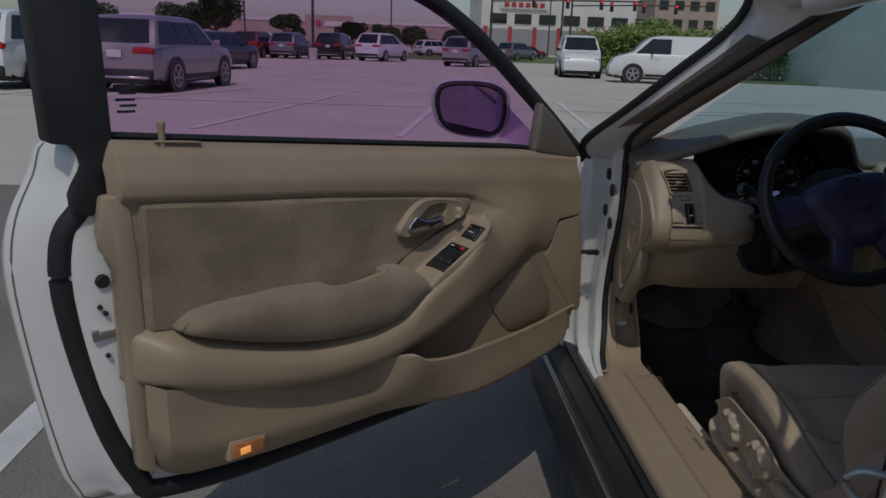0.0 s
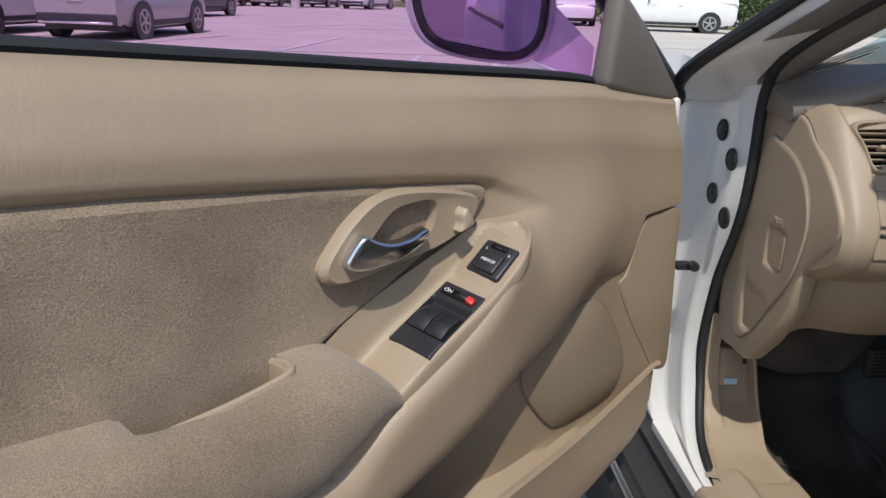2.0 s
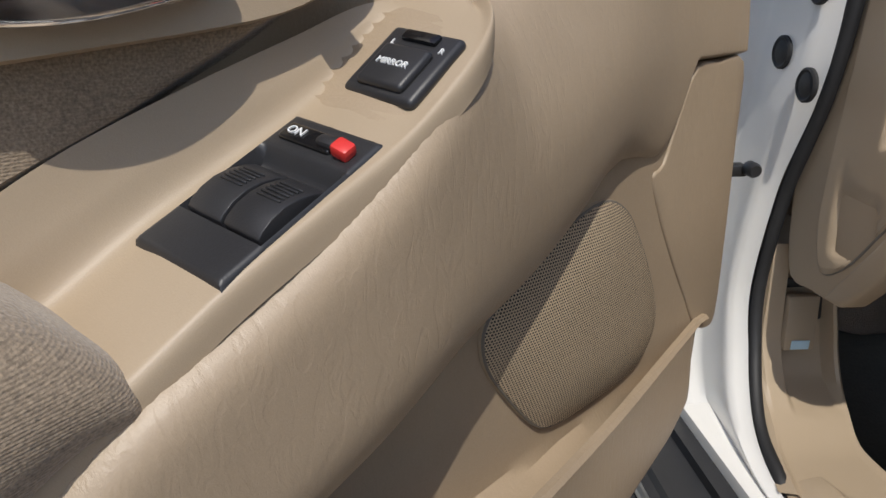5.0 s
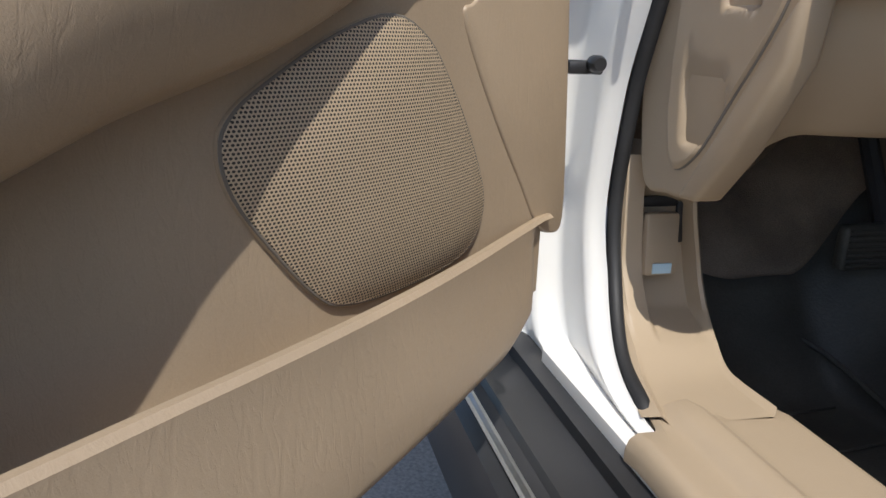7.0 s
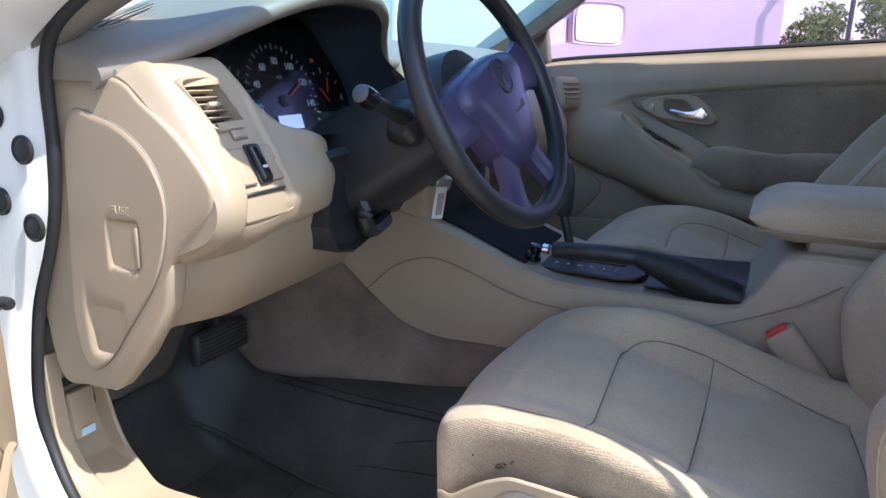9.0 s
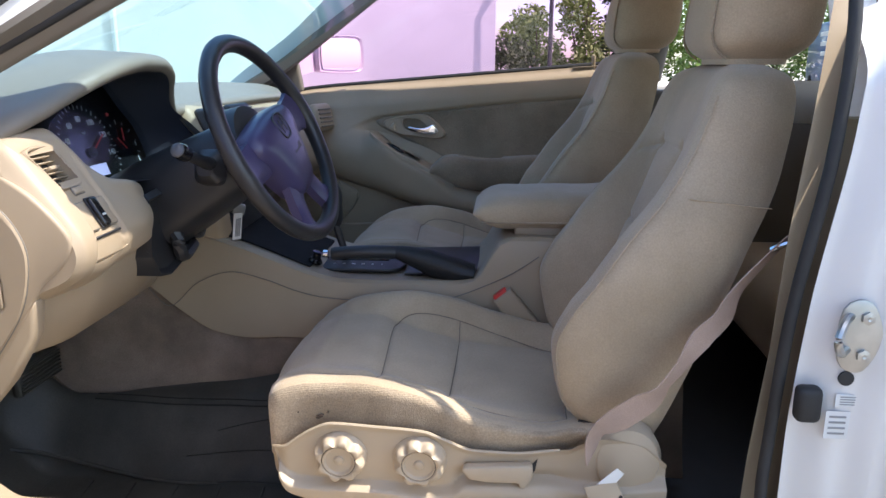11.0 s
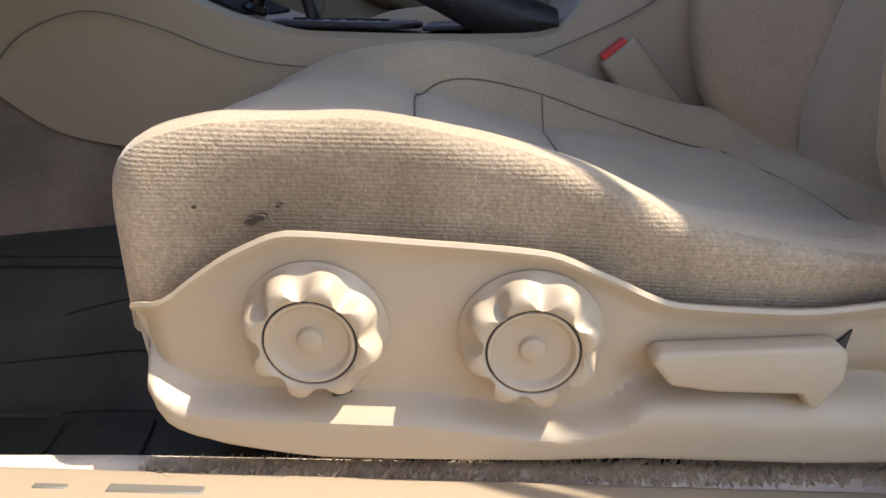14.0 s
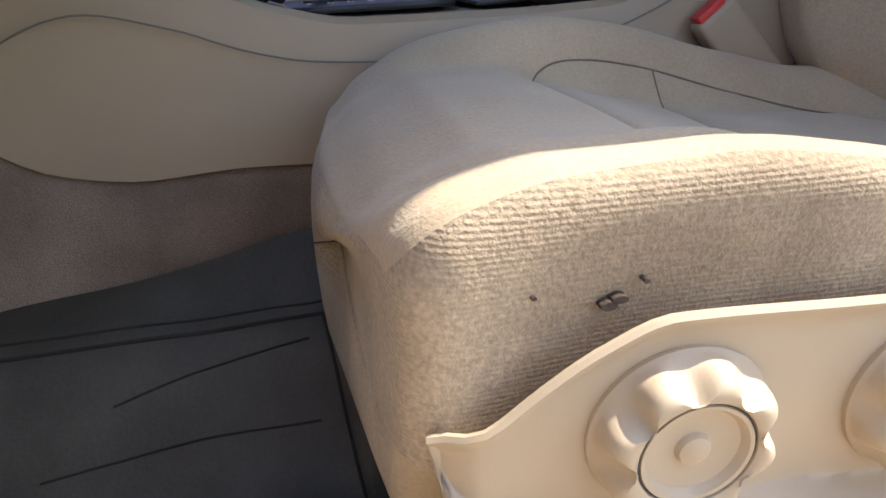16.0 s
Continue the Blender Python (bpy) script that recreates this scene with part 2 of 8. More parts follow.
def pchip(pts):
    """A smooth curve through (a, b) pairs, sorted by a, without overshoot."""
    pts = sorted(pts)
    xs, ys = [p[0] for p in pts], [p[1] for p in pts]
    n = len(xs)
    h = [xs[i + 1] - xs[i] for i in range(n - 1)]
    d = [(ys[i + 1] - ys[i]) / h[i] for i in range(n - 1)]
    mm = [d[0]] + [0 if d[i - 1] * d[i] <= 0 else 2 * d[i - 1] * d[i] / (d[i - 1] + d[i]) for i in range(1, n - 1)] + [d[-1]]

    def f(x):
        if x <= xs[0]:
            return ys[0]
        if x >= xs[-1]:
            return ys[-1]
        i = max(k for k in range(n - 1) if xs[k] <= x)
        t = (x - xs[i]) / h[i]
        return ((1 + 2 * t) * (1 - t) ** 2 * ys[i] + t * (1 - t) ** 2 * h[i] * mm[i]
                + t * t * (3 - 2 * t) * ys[i + 1] + t * t * (t - 1) * h[i] * mm[i + 1])
    return f


def sstep(a, b, x):
    t = min(1, max(0, (x - a) / (b - a)))
    return t * t * (3 - 2 * t)


def grid(fn, nu, nv, back=None):
    """A sheet of nu x nv cells at fn(u, v); back: an offset that closes it into a solid."""
    bm = bmesh.new()
    vs = [[bm.verts.new(fn(i / nu, j / nv)) for j in range(nv + 1)] for i in range(nu + 1)]
    for i in range(nu):
        for j in range(nv):
            bm.faces.new((vs[i][j], vs[i + 1][j], vs[i + 1][j + 1], vs[i][j + 1]))
    if back is not None:
        off = Vector(back)
        ring = ([vs[i][0] for i in range(nu + 1)] + [vs[nu][j] for j in range(1, nv + 1)]
                + [vs[i][nv] for i in range(nu - 1, -1, -1)] + [vs[0][j] for j in range(nv - 1, 0, -1)])
        low = [bm.verts.new(v.co + off) for v in ring]
        k = len(ring)
        for i in range(k):
            bm.faces.new((ring[i], ring[(i + 1) % k], low[(i + 1) % k], low[i]))
        bm.faces.new(low)
    return bm


def loft(rings, caps=True, closed=True):
    """A skin over rings with the same number of points."""
    bm = bmesh.new()
    vr = [[bm.verts.new(p) for p in r] for r in rings]
    n = len(rings[0])
    for a, b in zip(vr, vr[1:]):
        for i in range(n if closed else n - 1):
            bm.faces.new((a[i], a[(i + 1) % n], b[(i + 1) % n], b[i]))
    if caps:
        bm.faces.new(vr[0][::-1])
        bm.faces.new(vr[-1])
    return bm


def tube(pts, r, seg=10, closed=False, flat=1.0, up=(0, 0, 1)):
    """A round bar along points; r is a number or one per point."""
    pts = [Vector(p) for p in pts]
    n = len(pts)
    rs = r if isinstance(r, (list, tuple)) else [r] * n
    rings = []
    for i, p in enumerate(pts):
        a = pts[(i - 1) % n] if closed or i else p
        b = pts[(i + 1) % n] if closed or i < n - 1 else p
        d = (b - a).normalized()
        s = d.cross(Vector(up))
        if s.length < 1e-4:
            s = d.cross(Vector((1, 0, 0)))
        s.normalize()
        t = s.cross(d)
        rings.append([p + rs[i] * (s * math.cos(2 * math.pi * k / seg) + t * flat * math.sin(2 * math.pi * k / seg)) for k in range(seg)])
    if closed:
        rings.append(rings[0])
        bm = loft(rings, caps=False)
        bmesh.ops.remove_doubles(bm, verts=bm.verts, dist=1e-5)
        return bm
    return loft(rings)


def arc_pts(pts, n=8):
    """More points along a polyline, rounded at its bends (Catmull-Rom)."""
    pts = [Vector(p) for p in pts]
    out = []
    for i in range(len(pts) - 1):
        p0, p1, p2, p3 = pts[max(0, i - 1)], pts[i], pts[i + 1], pts[min(len(pts) - 1, i + 2)]
        for k in range(n):
            t = k / n
            out.append(0.5 * ((2 * p1) + (p2 - p0) * t + (2 * p0 - 5 * p1 + 4 * p2 - p3) * t * t + (3 * p1 - p0 - 3 * p2 + p3) * t ** 3))
    out.append(pts[-1])
    return out


def loop_pts(pts, n=6):
    """A closed, rounded outline through points."""
    pts = [Vector(p) for p in pts]
    k = len(pts)
    out = []
    for i in range(k):
        p0, p1, p2, p3 = pts[i - 1], pts[i], pts[(i + 1) % k], pts[(i + 2) % k]
        for j in range(n):
            t = j / n
            out.append(0.5 * ((2 * p1) + (p2 - p0) * t + (2 * p0 - 5 * p1 + 4 * p2 - p3) * t * t + (3 * p1 - p0 - 3 * p2 + p3) * t ** 3))
    return out


def slab(outline, off, bevel=0.0, seg=2):
    """A flat piece: the outline, swept by off, with rounded edges."""
    bm = bmesh.new()
    a = [bm.verts.new(p) for p in outline]
    f = bm.faces.new(a)
    r = bmesh.ops.extrude_face_region(bm, geom=[f])
    bmesh.ops.translate(bm, verts=[v for v in r["geom"] if isinstance(v, bmesh.types.BMVert)], vec=Vector(off))
    bmesh.ops.recalc_face_normals(bm, faces=bm.faces[:])
    if bevel:
        es = [e for e in bm.edges if e.calc_face_angle(0) > 0.6]
        bmesh.ops.bevel(bm, geom=es, offset=bevel, segments=seg, affect="EDGES", profile=0.5, clamp_overlap=True)
    return bm


def rbox(sx, sy, sz, r=0.005, seg=2, at=(0, 0, 0), turn=None):
    """A box with rounded edges, its middle at a place."""
    bm = bmesh.new()
    bmesh.ops.create_cube(bm, size=1)
    bmesh.ops.scale(bm, vec=(sx, sy, sz), verts=bm.verts)
    if r:
        bmesh.ops.bevel(bm, geom=bm.edges[:], offset=r, segments=seg, affect="EDGES", profile=0.5, clamp_overlap=True)
    if turn is not None:
        bmesh.ops.transform(bm, matrix=turn, verts=bm.verts)
    bmesh.ops.translate(bm, vec=at, verts=bm.verts)
    return bm


def lathe(profile, seg=32, m=None):
    """A turned piece: (radius, height) pairs about z, then moved by m."""
    rings = [[(max(r, 1e-4) * math.cos(2 * math.pi * k / seg), max(r, 1e-4) * math.sin(2 * math.pi * k / seg), h) for k in range(seg)] for r, h in profile]
    bm = loft(rings)
    if m is not None:
        bmesh.ops.transform(bm, matrix=m, verts=bm.verts)
    return bm


def join(*bms):
    """Several bmeshes of one piece in one."""
    out = bmesh.new()
    for b in bms:
        me = bpy.data.meshes.new("tmp")
        b.to_mesh(me)
        b.free()
        out.from_mesh(me)
        bpy.data.meshes.remove(me)
    return out


def text_mesh(body, size, material, parent, m, name="lettering", thick=0.0004):
    """Lettering with the built-in font, as a mesh."""
    cu = bpy.data.curves.new("tmp", "FONT")
    cu.body, cu.size, cu.extrude, cu.align_x, cu.align_y = body, size, thick, "CENTER", "CENTER"
    ob = bpy.data.objects.new("tmp", cu)
    scene.collection.objects.link(ob)
    me = bpy.data.meshes.new_from_object(ob.evaluated_get(bpy.context.evaluated_depsgraph_get()))
    bpy.data.objects.remove(ob)
    bpy.data.curves.remove(cu)
    me.name = name
    me.materials.clear()
    me.materials.append(material)
    o = new(name, me)
    o.parent = parent
    o.matrix_basis = m
    return o

# ---- the open door: (s, m, z) along it from its hinge, into the cabin, up ----
DOOR_M = Matrix(((-0.7650, 0.6440, 0, -0.8745), (-0.6440, -0.7650, 0, -0.0839), (0, 0, 1, 0), (0, 0, 0, 1)))
door = thing("front_door", "white coupe door standing wide open, beige vinyl and velour inside", "car door", m=DOOR_M)

belt = pchip([(-0.03, 0.956), (0.08, 0.972), (0.181, 0.988), (0.45, 1.011), (0.681, 1.030), (0.962, 1.053), (1.14, 1.068)])
padbot = pchip([(0.36, 0.900), (0.391, 0.906), (0.463, 0.917), (0.585, 0.931), (0.756, 0.949), (0.9, 0.961), (1.02, 0.971), (1.13, 0.981)])
sw_up = pchip([(0.10, 0.86), (0.22, 0.87), (0.32, 0.852), (0.376, 0.845), (0.403, 0.829), (0.451, 0.793), (0.495, 0.766), (0.557, 0.737), (0.605, 0.715), (0.69, 0.690), (0.80, 0.687), (0.90, 0.705), (1.0, 0.734), (1.08, 0.753), (1.13, 0.757)])
sw_low = pchip([(0.12, 0.735), (0.161, 0.742), (0.20, 0.735), (0.24, 0.715), (0.30, 0.692), (0.374, 0.672), (0.44, 0.648), (0.493, 0.632), (0.56, 0.614), (0.63, 0.603), (0.70, 0.597), (0.78, 0.597), (0.855, 0.603), (0.948, 0.619), (1.015, 0.635), (1.081, 0.656), (1.13, 0.668)])
sw_amp = pchip([(-0.05, 0.030), (0.10, 0.040), (0.20, 0.060), (0.32, 0.085), (0.45, 0.103), (0.6, 0.106), (0.8, 0.100), (1.0, 0.088), (1.06, 0.078), (1.09, 0.062), (1.115, 0.035), (1.135, 0.012)])
pad_foot = pchip([(-0.05, 0.70), (0.1, 0.70), (0.2, 0.79), (0.28, 0.862), (0.33, 0.886), (0.36, 0.897)])


def panel_m(s, z):
    b = belt(s)
    pad = 0.002 + 0.026 * sstep(0.0, 0.07, b - z)
    foot = padbot(s) if s > 0.36 else pad_foot(s)
    pad = 0.014 + (pad - 0.014) * sstep(foot - 0.014, foot + 0.004, z)
    u, l = sw_up(s), sw_low(s)
    c, w = (u + l) / 2, (u - l) / 2
    t = (z - c) / w
    full = 2.6 + (8.0 * sstep(0.33, 0.40, s) * sstep(0.62, 0.54, s) if t > 0 else 0.0)
    sw = sw_amp(s) * math.sqrt(max(0.0, 1 - min(1, abs(t / 1.16)) ** full))
    if t > 0:
        soft = sw_amp(s) * (0.5 + 0.5 * math.cos(math.pi * min(1.0, (z - c) / (b - 0.012 - c))))
        sw = soft + (sw - soft) * sstep(0.29, 0.43, s)
    k = 0.012 + 0.026 * sstep(0.44, 0.32, s)
    h = max(k - abs(pad - sw), 0) / k
    return max(pad, sw) + h * h * k * 0.25


S0, S1 = -0.03, 1.138


def sheet(u, v):
    s = S0 + (S1 - S0) * u
    low = sw_low(s) if s > 0.12 else 0.808 - 0.073 * sstep(0.075, 0.12, s)
    z = low + (belt(s) - low) * v
    mm = panel_m(s, z)
    mm -= 0.028 * sstep(S1 - 0.014, S1, s) + 0.02 * sstep(S0 + 0.012, S0, s)
    mm -= 0.014 * sstep(0.94, 1.0, v)
    if v < 0.05:
        mm -= 0.02 * (1 - v / 0.05) ** 2
    return (s, mm, z)


part("upper_trim", grid(sheet, 190, 90), M_VINYL, door, "beige grained vinyl with a sweeping bulge")

# rear end of the trim, stepped beside the latch
rear = [(1.112, 0.985), (1.150, 0.985), (1.160, 0.93), (1.156, 0.90), (1.140, 0.875), (1.135, 0.70), (1.13, 0.52), (1.10, 0.50), (1.10, 0.70), (1.105, 0.90)]
part("end_trim", slab([(s, -0.012, z) for s, z in rear], (0, 0.030, 0), 0.006), M_PLASTIC, door)

# velour insert
fab_low = pchip([(0.372, 0.884), (0.388, 0.868), (0.414, 0.858), (0.465, 0.834), (0.512, 0.810), (0.583, 0.776), (0.63, 0.745), (0.72, 0.72), (0.9, 0.72), (1.06, 0.745), (1.10, 0.752)])
fab_top = pchip([(0.372, 0.890), (0.376, 0.899), (0.391, 0.907), (0.463, 0.916), (0.585, 0.930), (0.756, 0.948), (0.9, 0.960), (1.02, 0.970), (1.10, 0.976)])


def insert(u, v):
    s = 0.372 + 0.73 * u ** 1.15
    a, b = fab_low(s), fab_top(s)
    z = a + (b - a) * v
    edge = min(v, 1 - v) * (b - a)
    e2 = min(s - 0.372, 1.102 - s)
    mm = 0.013 + 0.014 * sstep(0, 0.012, min(edge, e2 + 0.003))
    mm += 0.0022 * noise.noise(Vector((s * 9, z * 11, 3))) + 0.0012 * noise.noise(Vector((s * 25, z * 30, 7)))
    return (s, mm, z)


part("velour_insert", grid(insert, 90, 34), M_DOORFAB, door, "worn taupe velour panel")

# padded armrest with a pull cup
arm_top = pchip([(0.528, 0.728), (0.549, 0.752), (0.572, 0.774), (0.595, 0.787), (0.625, 0.790), (0.655, 0.788), (0.70, 0.782), (0.77, 0.784), (0.87, 0.790), (0.98, 0.789), (1.03, 0.784), (1.046, 0.777), (1.062, 0.765)])
arm_bot = pchip([(0.528, 0.722), (0.560, 0.728), (0.60, 0.708), (0.65, 0.690), (0.725, 0.683), (0.827, 0.693), (0.951, 0.722), (1.03, 0.748), (1.05, 0.754), (1.062, 0.760)])
arm_out = pchip([(0.528, 0.080), (0.56, 0.100), (0.65, 0.112), (0.8, 0.108), (0.95, 0.096), (1.03, 0.086), (1.050, 0.072), (1.062, 0.045)])
rings = []
for i in range(61):
    s = 0.528 + 0.534 * i / 60
    t, b, o = arm_top(s), arm_bot(s), arm_out(s)
    cup = sstep(0.636, 0.645, s) * (1 - sstep(0.742, 0.775, s))
    ring = [(s, 0.012, b)]
    for k in range(17):
        a = -math.pi / 2 + math.pi * k / 16
        h = (t - b) / 2
        y = 0.012 + (o - 0.012) * (0.55 + 0.45 * math.cos(a) ** 0.6 if abs(math.cos(a)) > 1e-6 else 0.55)
        ring.append((s, y, (t + b) / 2 + h * math.sin(a)))
    ring += [(s, 0.060, t - 0.006 * cup), (s, 0.055, t - 0.040 * cup), (s, 0.034, t - 0.045 * cup), (s, 0.012, t - 0.045 * cup)]
    ring = [(x + 0.0016 * noise.noise(Vector((x * 18, y * 18, z * 18))), y + 0.002 * noise.noise(Vector((x * 14, y * 20, z * 20 + 5))), z) for x, y, z in ring]
    rings.append(ring)
part("armrest", loft(rings), M_DOORFAB, door, "worn padded velour armrest")
cup_rim = arc_pts([(0.641, 0.024, 0.783), (0.637, 0.044, 0.788), (0.640, 0.058, 0.789), (0.655, 0.064, 0.787), (0.70, 0.066, 0.782), (0.745, 0.064, 0.778)], 6)
part("pull_cup", join(tube(cup_rim, 0.0038, 8), slab([(0.643, 0.022, 0.736), (0.643, 0.062, 0.736), (0.643, 0.062, 0.789), (0.643, 0.022, 0.786)], (-0.014, 0, 0), 0.003)), M_PLASTIC, door, "beige plastic rim of the pull cup")

# sloping switch plate, dished beside the velour
pl_in = pchip([(0.36, 0.862), (0.398, 0.856), (0.435, 0.844), (0.481, 0.829), (0.533, 0.810), (0.562, 0.796), (0.60, 0.772), (0.64, 0.75)])
pl_mid = pchip([(0.36, 0.863), (0.387, 0.848), (0.426, 0.819), (0.475, 0.795), (0.513, 0.777), (0.56, 0.750), (0.60, 0.729), (0.64, 0.71)])
pl_out = pchip([(0.36, 0.862), (0.393, 0.836), (0.438, 0.805), (0.478, 0.786), (0.515, 0.768), (0.559, 0.741), (0.60, 0.718), (0.64, 0.70)])


def plate_at(s, v):
    zi, zm, zo = pl_in(s), pl_mid(s), pl_out(s)
    half = 0.034 * math.sqrt(max(0.0004, 1 - (max(0.0, 0.402 - s) / 0.042) ** 2))
    pts = [(0.060 - half, zi), (0.064 - half, (zi + zm + 0.004) / 2), (0.071 - half, zm + 0.0035), (0.060, zm), (0.052 + half, zm - 0.004), (0.060 + half, zo + 0.001), (0.0615 + half, zo - 0.012)]
    a = v * 6
    i = min(5, int(a))
    t = a - i
    p = [Vector((s, *q)) for q in (pts[max(0, i - 1)], pts[i], pts[i + 1], pts[min(6, i + 2)])]
    return 0.5 * ((2 * p[1]) + (p[2] - p[0]) * t + (2 * p[0] - 5 * p[1] + 4 * p[2] - p[3]) * t * t + (3 * p[1] - p[0] - 3 * p[2] + p[3]) * t ** 3)


def on_plate(s, mm, lift=0.0):
    """A pose on the plate: x runs down it, y to its outer edge, z out of it."""
    v = min((abs(plate_at(s, k / 200).y - mm), k) for k in range(201))[1] / 200
    a = plate_at(s, v)
    du = (plate_at(s + 0.02, 0.5) - plate_at(s - 0.02, 0.5)).normalized()
    dv = Vector((0.0, 0.976, -0.12))
    dv = (dv - du * dv.dot(du)).normalized()
    n = du.cross(dv)
    if n.z < 0:
        n = -n
    return Matrix.Translation(a + n * lift) @ Matrix(((du.x, dv.x, n.x, 0), (du.y, dv.y, n.y, 0), (du.z, dv.z, n.z, 0), (0, 0, 0, 1)))


# power window switch: x runs down the plate, y to the outer edge
wx_, wy_ = Vector((0.0765, 0.004, -0.0355)).normalized(), Vector((0.0, 0.051, -0.0072))
wy_ = (wy_ - wx_ * wy_.dot(wx_)).normalized()
wz_ = wx_.cross(wy_)
wm = Matrix(((wx_.x, wy_.x, wz_.x, 0.480), (wx_.y, wy_.y, wz_.y, 0.0650), (wx_.z, wy_.z, wz_.z, 0.7900), (0, 0, 0, 1)))
mm_ = on_plate(0.407, 0.066, 0.0010)
bm = grid(lambda u, v: plate_at(0.3615 + 0.265 * u ** 1.2, v), 110, 60)
wi, mi_ = wm.inverted(), mm_.inverted()
holes = []
for f_ in bm.faces:
    p, q = wi @ f_.calc_center_median(), mi_ @ f_.calc_center_median()
    if (abs(p.x) < 0.0415 and abs(p.y) < 0.0240 and abs(p.z) < 0.02) or (abs(q.x) < 0.019 and abs(q.y) < 0.019 and abs(q.z) < 0.02):
        holes.append(f_)
bmesh.ops.delete(bm, geom=holes, context="FACES")
part("switch_plate", bm, M_PLASTIC, door, "smooth beige switch plate")


def switch_top(u, v):
    x, y = -0.0440 + 0.088 * u, -0.0265 + 0.053 * v
    e = min(0.0440 - abs(x), 0.0265 - abs(y))
    z = 0.0030 - 0.0035 * (1 - min(1.0, e / 0.0030)) ** 2
    well = sstep(-0.0235, -0.0150, x) * sstep(0.0225, 0.0210, x) * sstep(-0.0238, -0.0222, y) * sstep(0.0238, 0.0222, y)
    return (x, y, z - 0.0075 * well)


wsw = part("window_switch", grid(switch_top, 70, 46, back=(0, 0, -0.004)), M_BLACK, door, "black power window switch block", m=wm)
for k in (-1, 1):
    prof = [(-0.0135, -0.0042), (-0.0130, -0.0012), (-0.008, 0.0022), (-0.001, 0.0052), (0.006, 0.0066), (0.013, 0.0062), (0.0185, 0.0044), (0.0210, 0.0028), (0.0212, -0.0042)]
    bm = slab([(x, -0.0102, z) for x, z in prof], (0, 0.0204, 0), 0.0009, 2)
    bmesh.ops.translate(bm, vec=(0, 0.0109 * k, 0), verts=bm.verts)
    rk = part("rocker", bm, M_BLACK, wsw)
    top = pchip(prof[1:8])
    ribs = [rbox(0.0010, 0.0130, 0.0009, 0.0003, 1, at=(-0.0055 + 0.0021 * i, 0.0109 * k, top(-0.0055 + 0.0021 * i) + 0.0003)) for i in range(6)]
    part("grip_ribs", join(*ribs), M_BLACK, rk)
part("main_switch", rbox(0.0100, 0.0300, 0.0030, 0.0014, 3, at=(-0.0315, -0.0050, 0.0036)), M_GLOSSBLACK, wsw)
part("lever_stem", rbox(0.0060, 0.0110, 0.0050, 0.0018, 2, at=(-0.0305, 0.0075, 0.0058)), M_BLACK, wsw)
part("lever_tip", rbox(0.0072, 0.0085, 0.0058, 0.0014, 2, at=(-0.0295, 0.0165, 0.0062), turn=pose(0, 0, 0, -12)), M_RED, wsw, "red lock-out switch tip")
text_mesh("ON", 0.0062, M_WHITEMARK, wsw, pose(-0.031, -0.0120, 0.0057, 0, 0, 90))
msw = part("mirror_switch", rbox(0.041, 0.041, 0.006, 0.005, 3), M_BLACK, door, "black mirror adjuster", m=mm_)
part("mirror_pad", rbox(0.024, 0.027, 0.005, 0.0035, 3, at=(0.005, 0, 0.004)), M_BLACK, msw)
part("selector", rbox(0.006, 0.020, 0.003, 0.0012, 2, at=(-0.0145, 0, 0.0037)), M_GLOSSBLACK, msw)
text_mesh("MIRROR", 0.0048, M_WHITEMARK, msw, pose(0.005, 0, 0.0069, 0, 0, 90))
text_mesh("L", 0.0044, M_WHITEMARK, msw, pose(-0.0095, -0.013, 0.0033, 0, 0, 90))
text_mesh("R", 0.0044, M_WHITEMARK, msw, pose(-0.0095, 0.015, 0.0033, 0, 0, 90))

# inside handle in its bezel
bez = loop_pts([(0.594, 0, 0.853), (0.584, 0, 0.872), (0.560, 0, 0.896), (0.528, 0, 0.912), (0.48, 0, 0.911), (0.42, 0, 0.899), (0.400, 0, 0.888), (0.410, 0, 0.870), (0.448, 0, 0.853), (0.526, 0, 0.843), (0.578, 0, 0.840)], 5)
inn = loop_pts([(0.548, 0, 0.862), (0.535, 0, 0.880), (0.515, 0, 0.897), (0.490, 0, 0.901), (0.462, 0, 0.897), (0.464, 0, 0.874), (0.480, 0, 0.862), (0.52, 0, 0.856)], 7)[:55]
k = len(bez)
inner = [inn[int(i * len(inn) / k)] for i in range(k)]
bm = loft([[(p.x, 0.018, p.z) for p in bez], [(p.x, 0.034, p.z) for p in bez], [(p.x * 0.94 + 0.03 * 1.0 + (0.497 - 0.03 - 0.94 * 0.497), 0.040, p.z * 0.94 + 0.0527) for p in bez],
           [(p.x, 0.038, p.z) for p in inner], [(p.x, 0.010, p.z) for p in inner]], caps=False)
bezel = part("handle_bezel", bm, M_PLASTIC, door)
part("handle_well", slab([(p.x, 0.0155, p.z) for p in inner], (0, 0.003, 0)), M_BROWN, bezel)
hd = loop_pts([(0.574, 0, 0.860), (0.567, 0, 0.874), (0.556, 0, 0.8835), (0.545, 0, 0.878), (0.528, 0, 0.8725), (0.505, 0, 0.8725), (0.484, 0, 0.8765), (0.478, 0, 0.873), (0.484, 0, 0.865), (0.505, 0, 0.859), (0.535, 0, 0.8535), (0.562, 0, 0.8530)], 5)
hbm = slab([(p.x, 0.034, p.z) for p in hd], (0, 0.014, 0), 0.0042, 4)
for v_ in hbm.verts:
    v_.co.y += 0.007 * math.sin(math.pi * min(1.0, max(0.0, (0.574 - v_.co.x) / 0.10)))
part("door_handle", hbm, M_CHROME, bezel, "chrome pull handle")
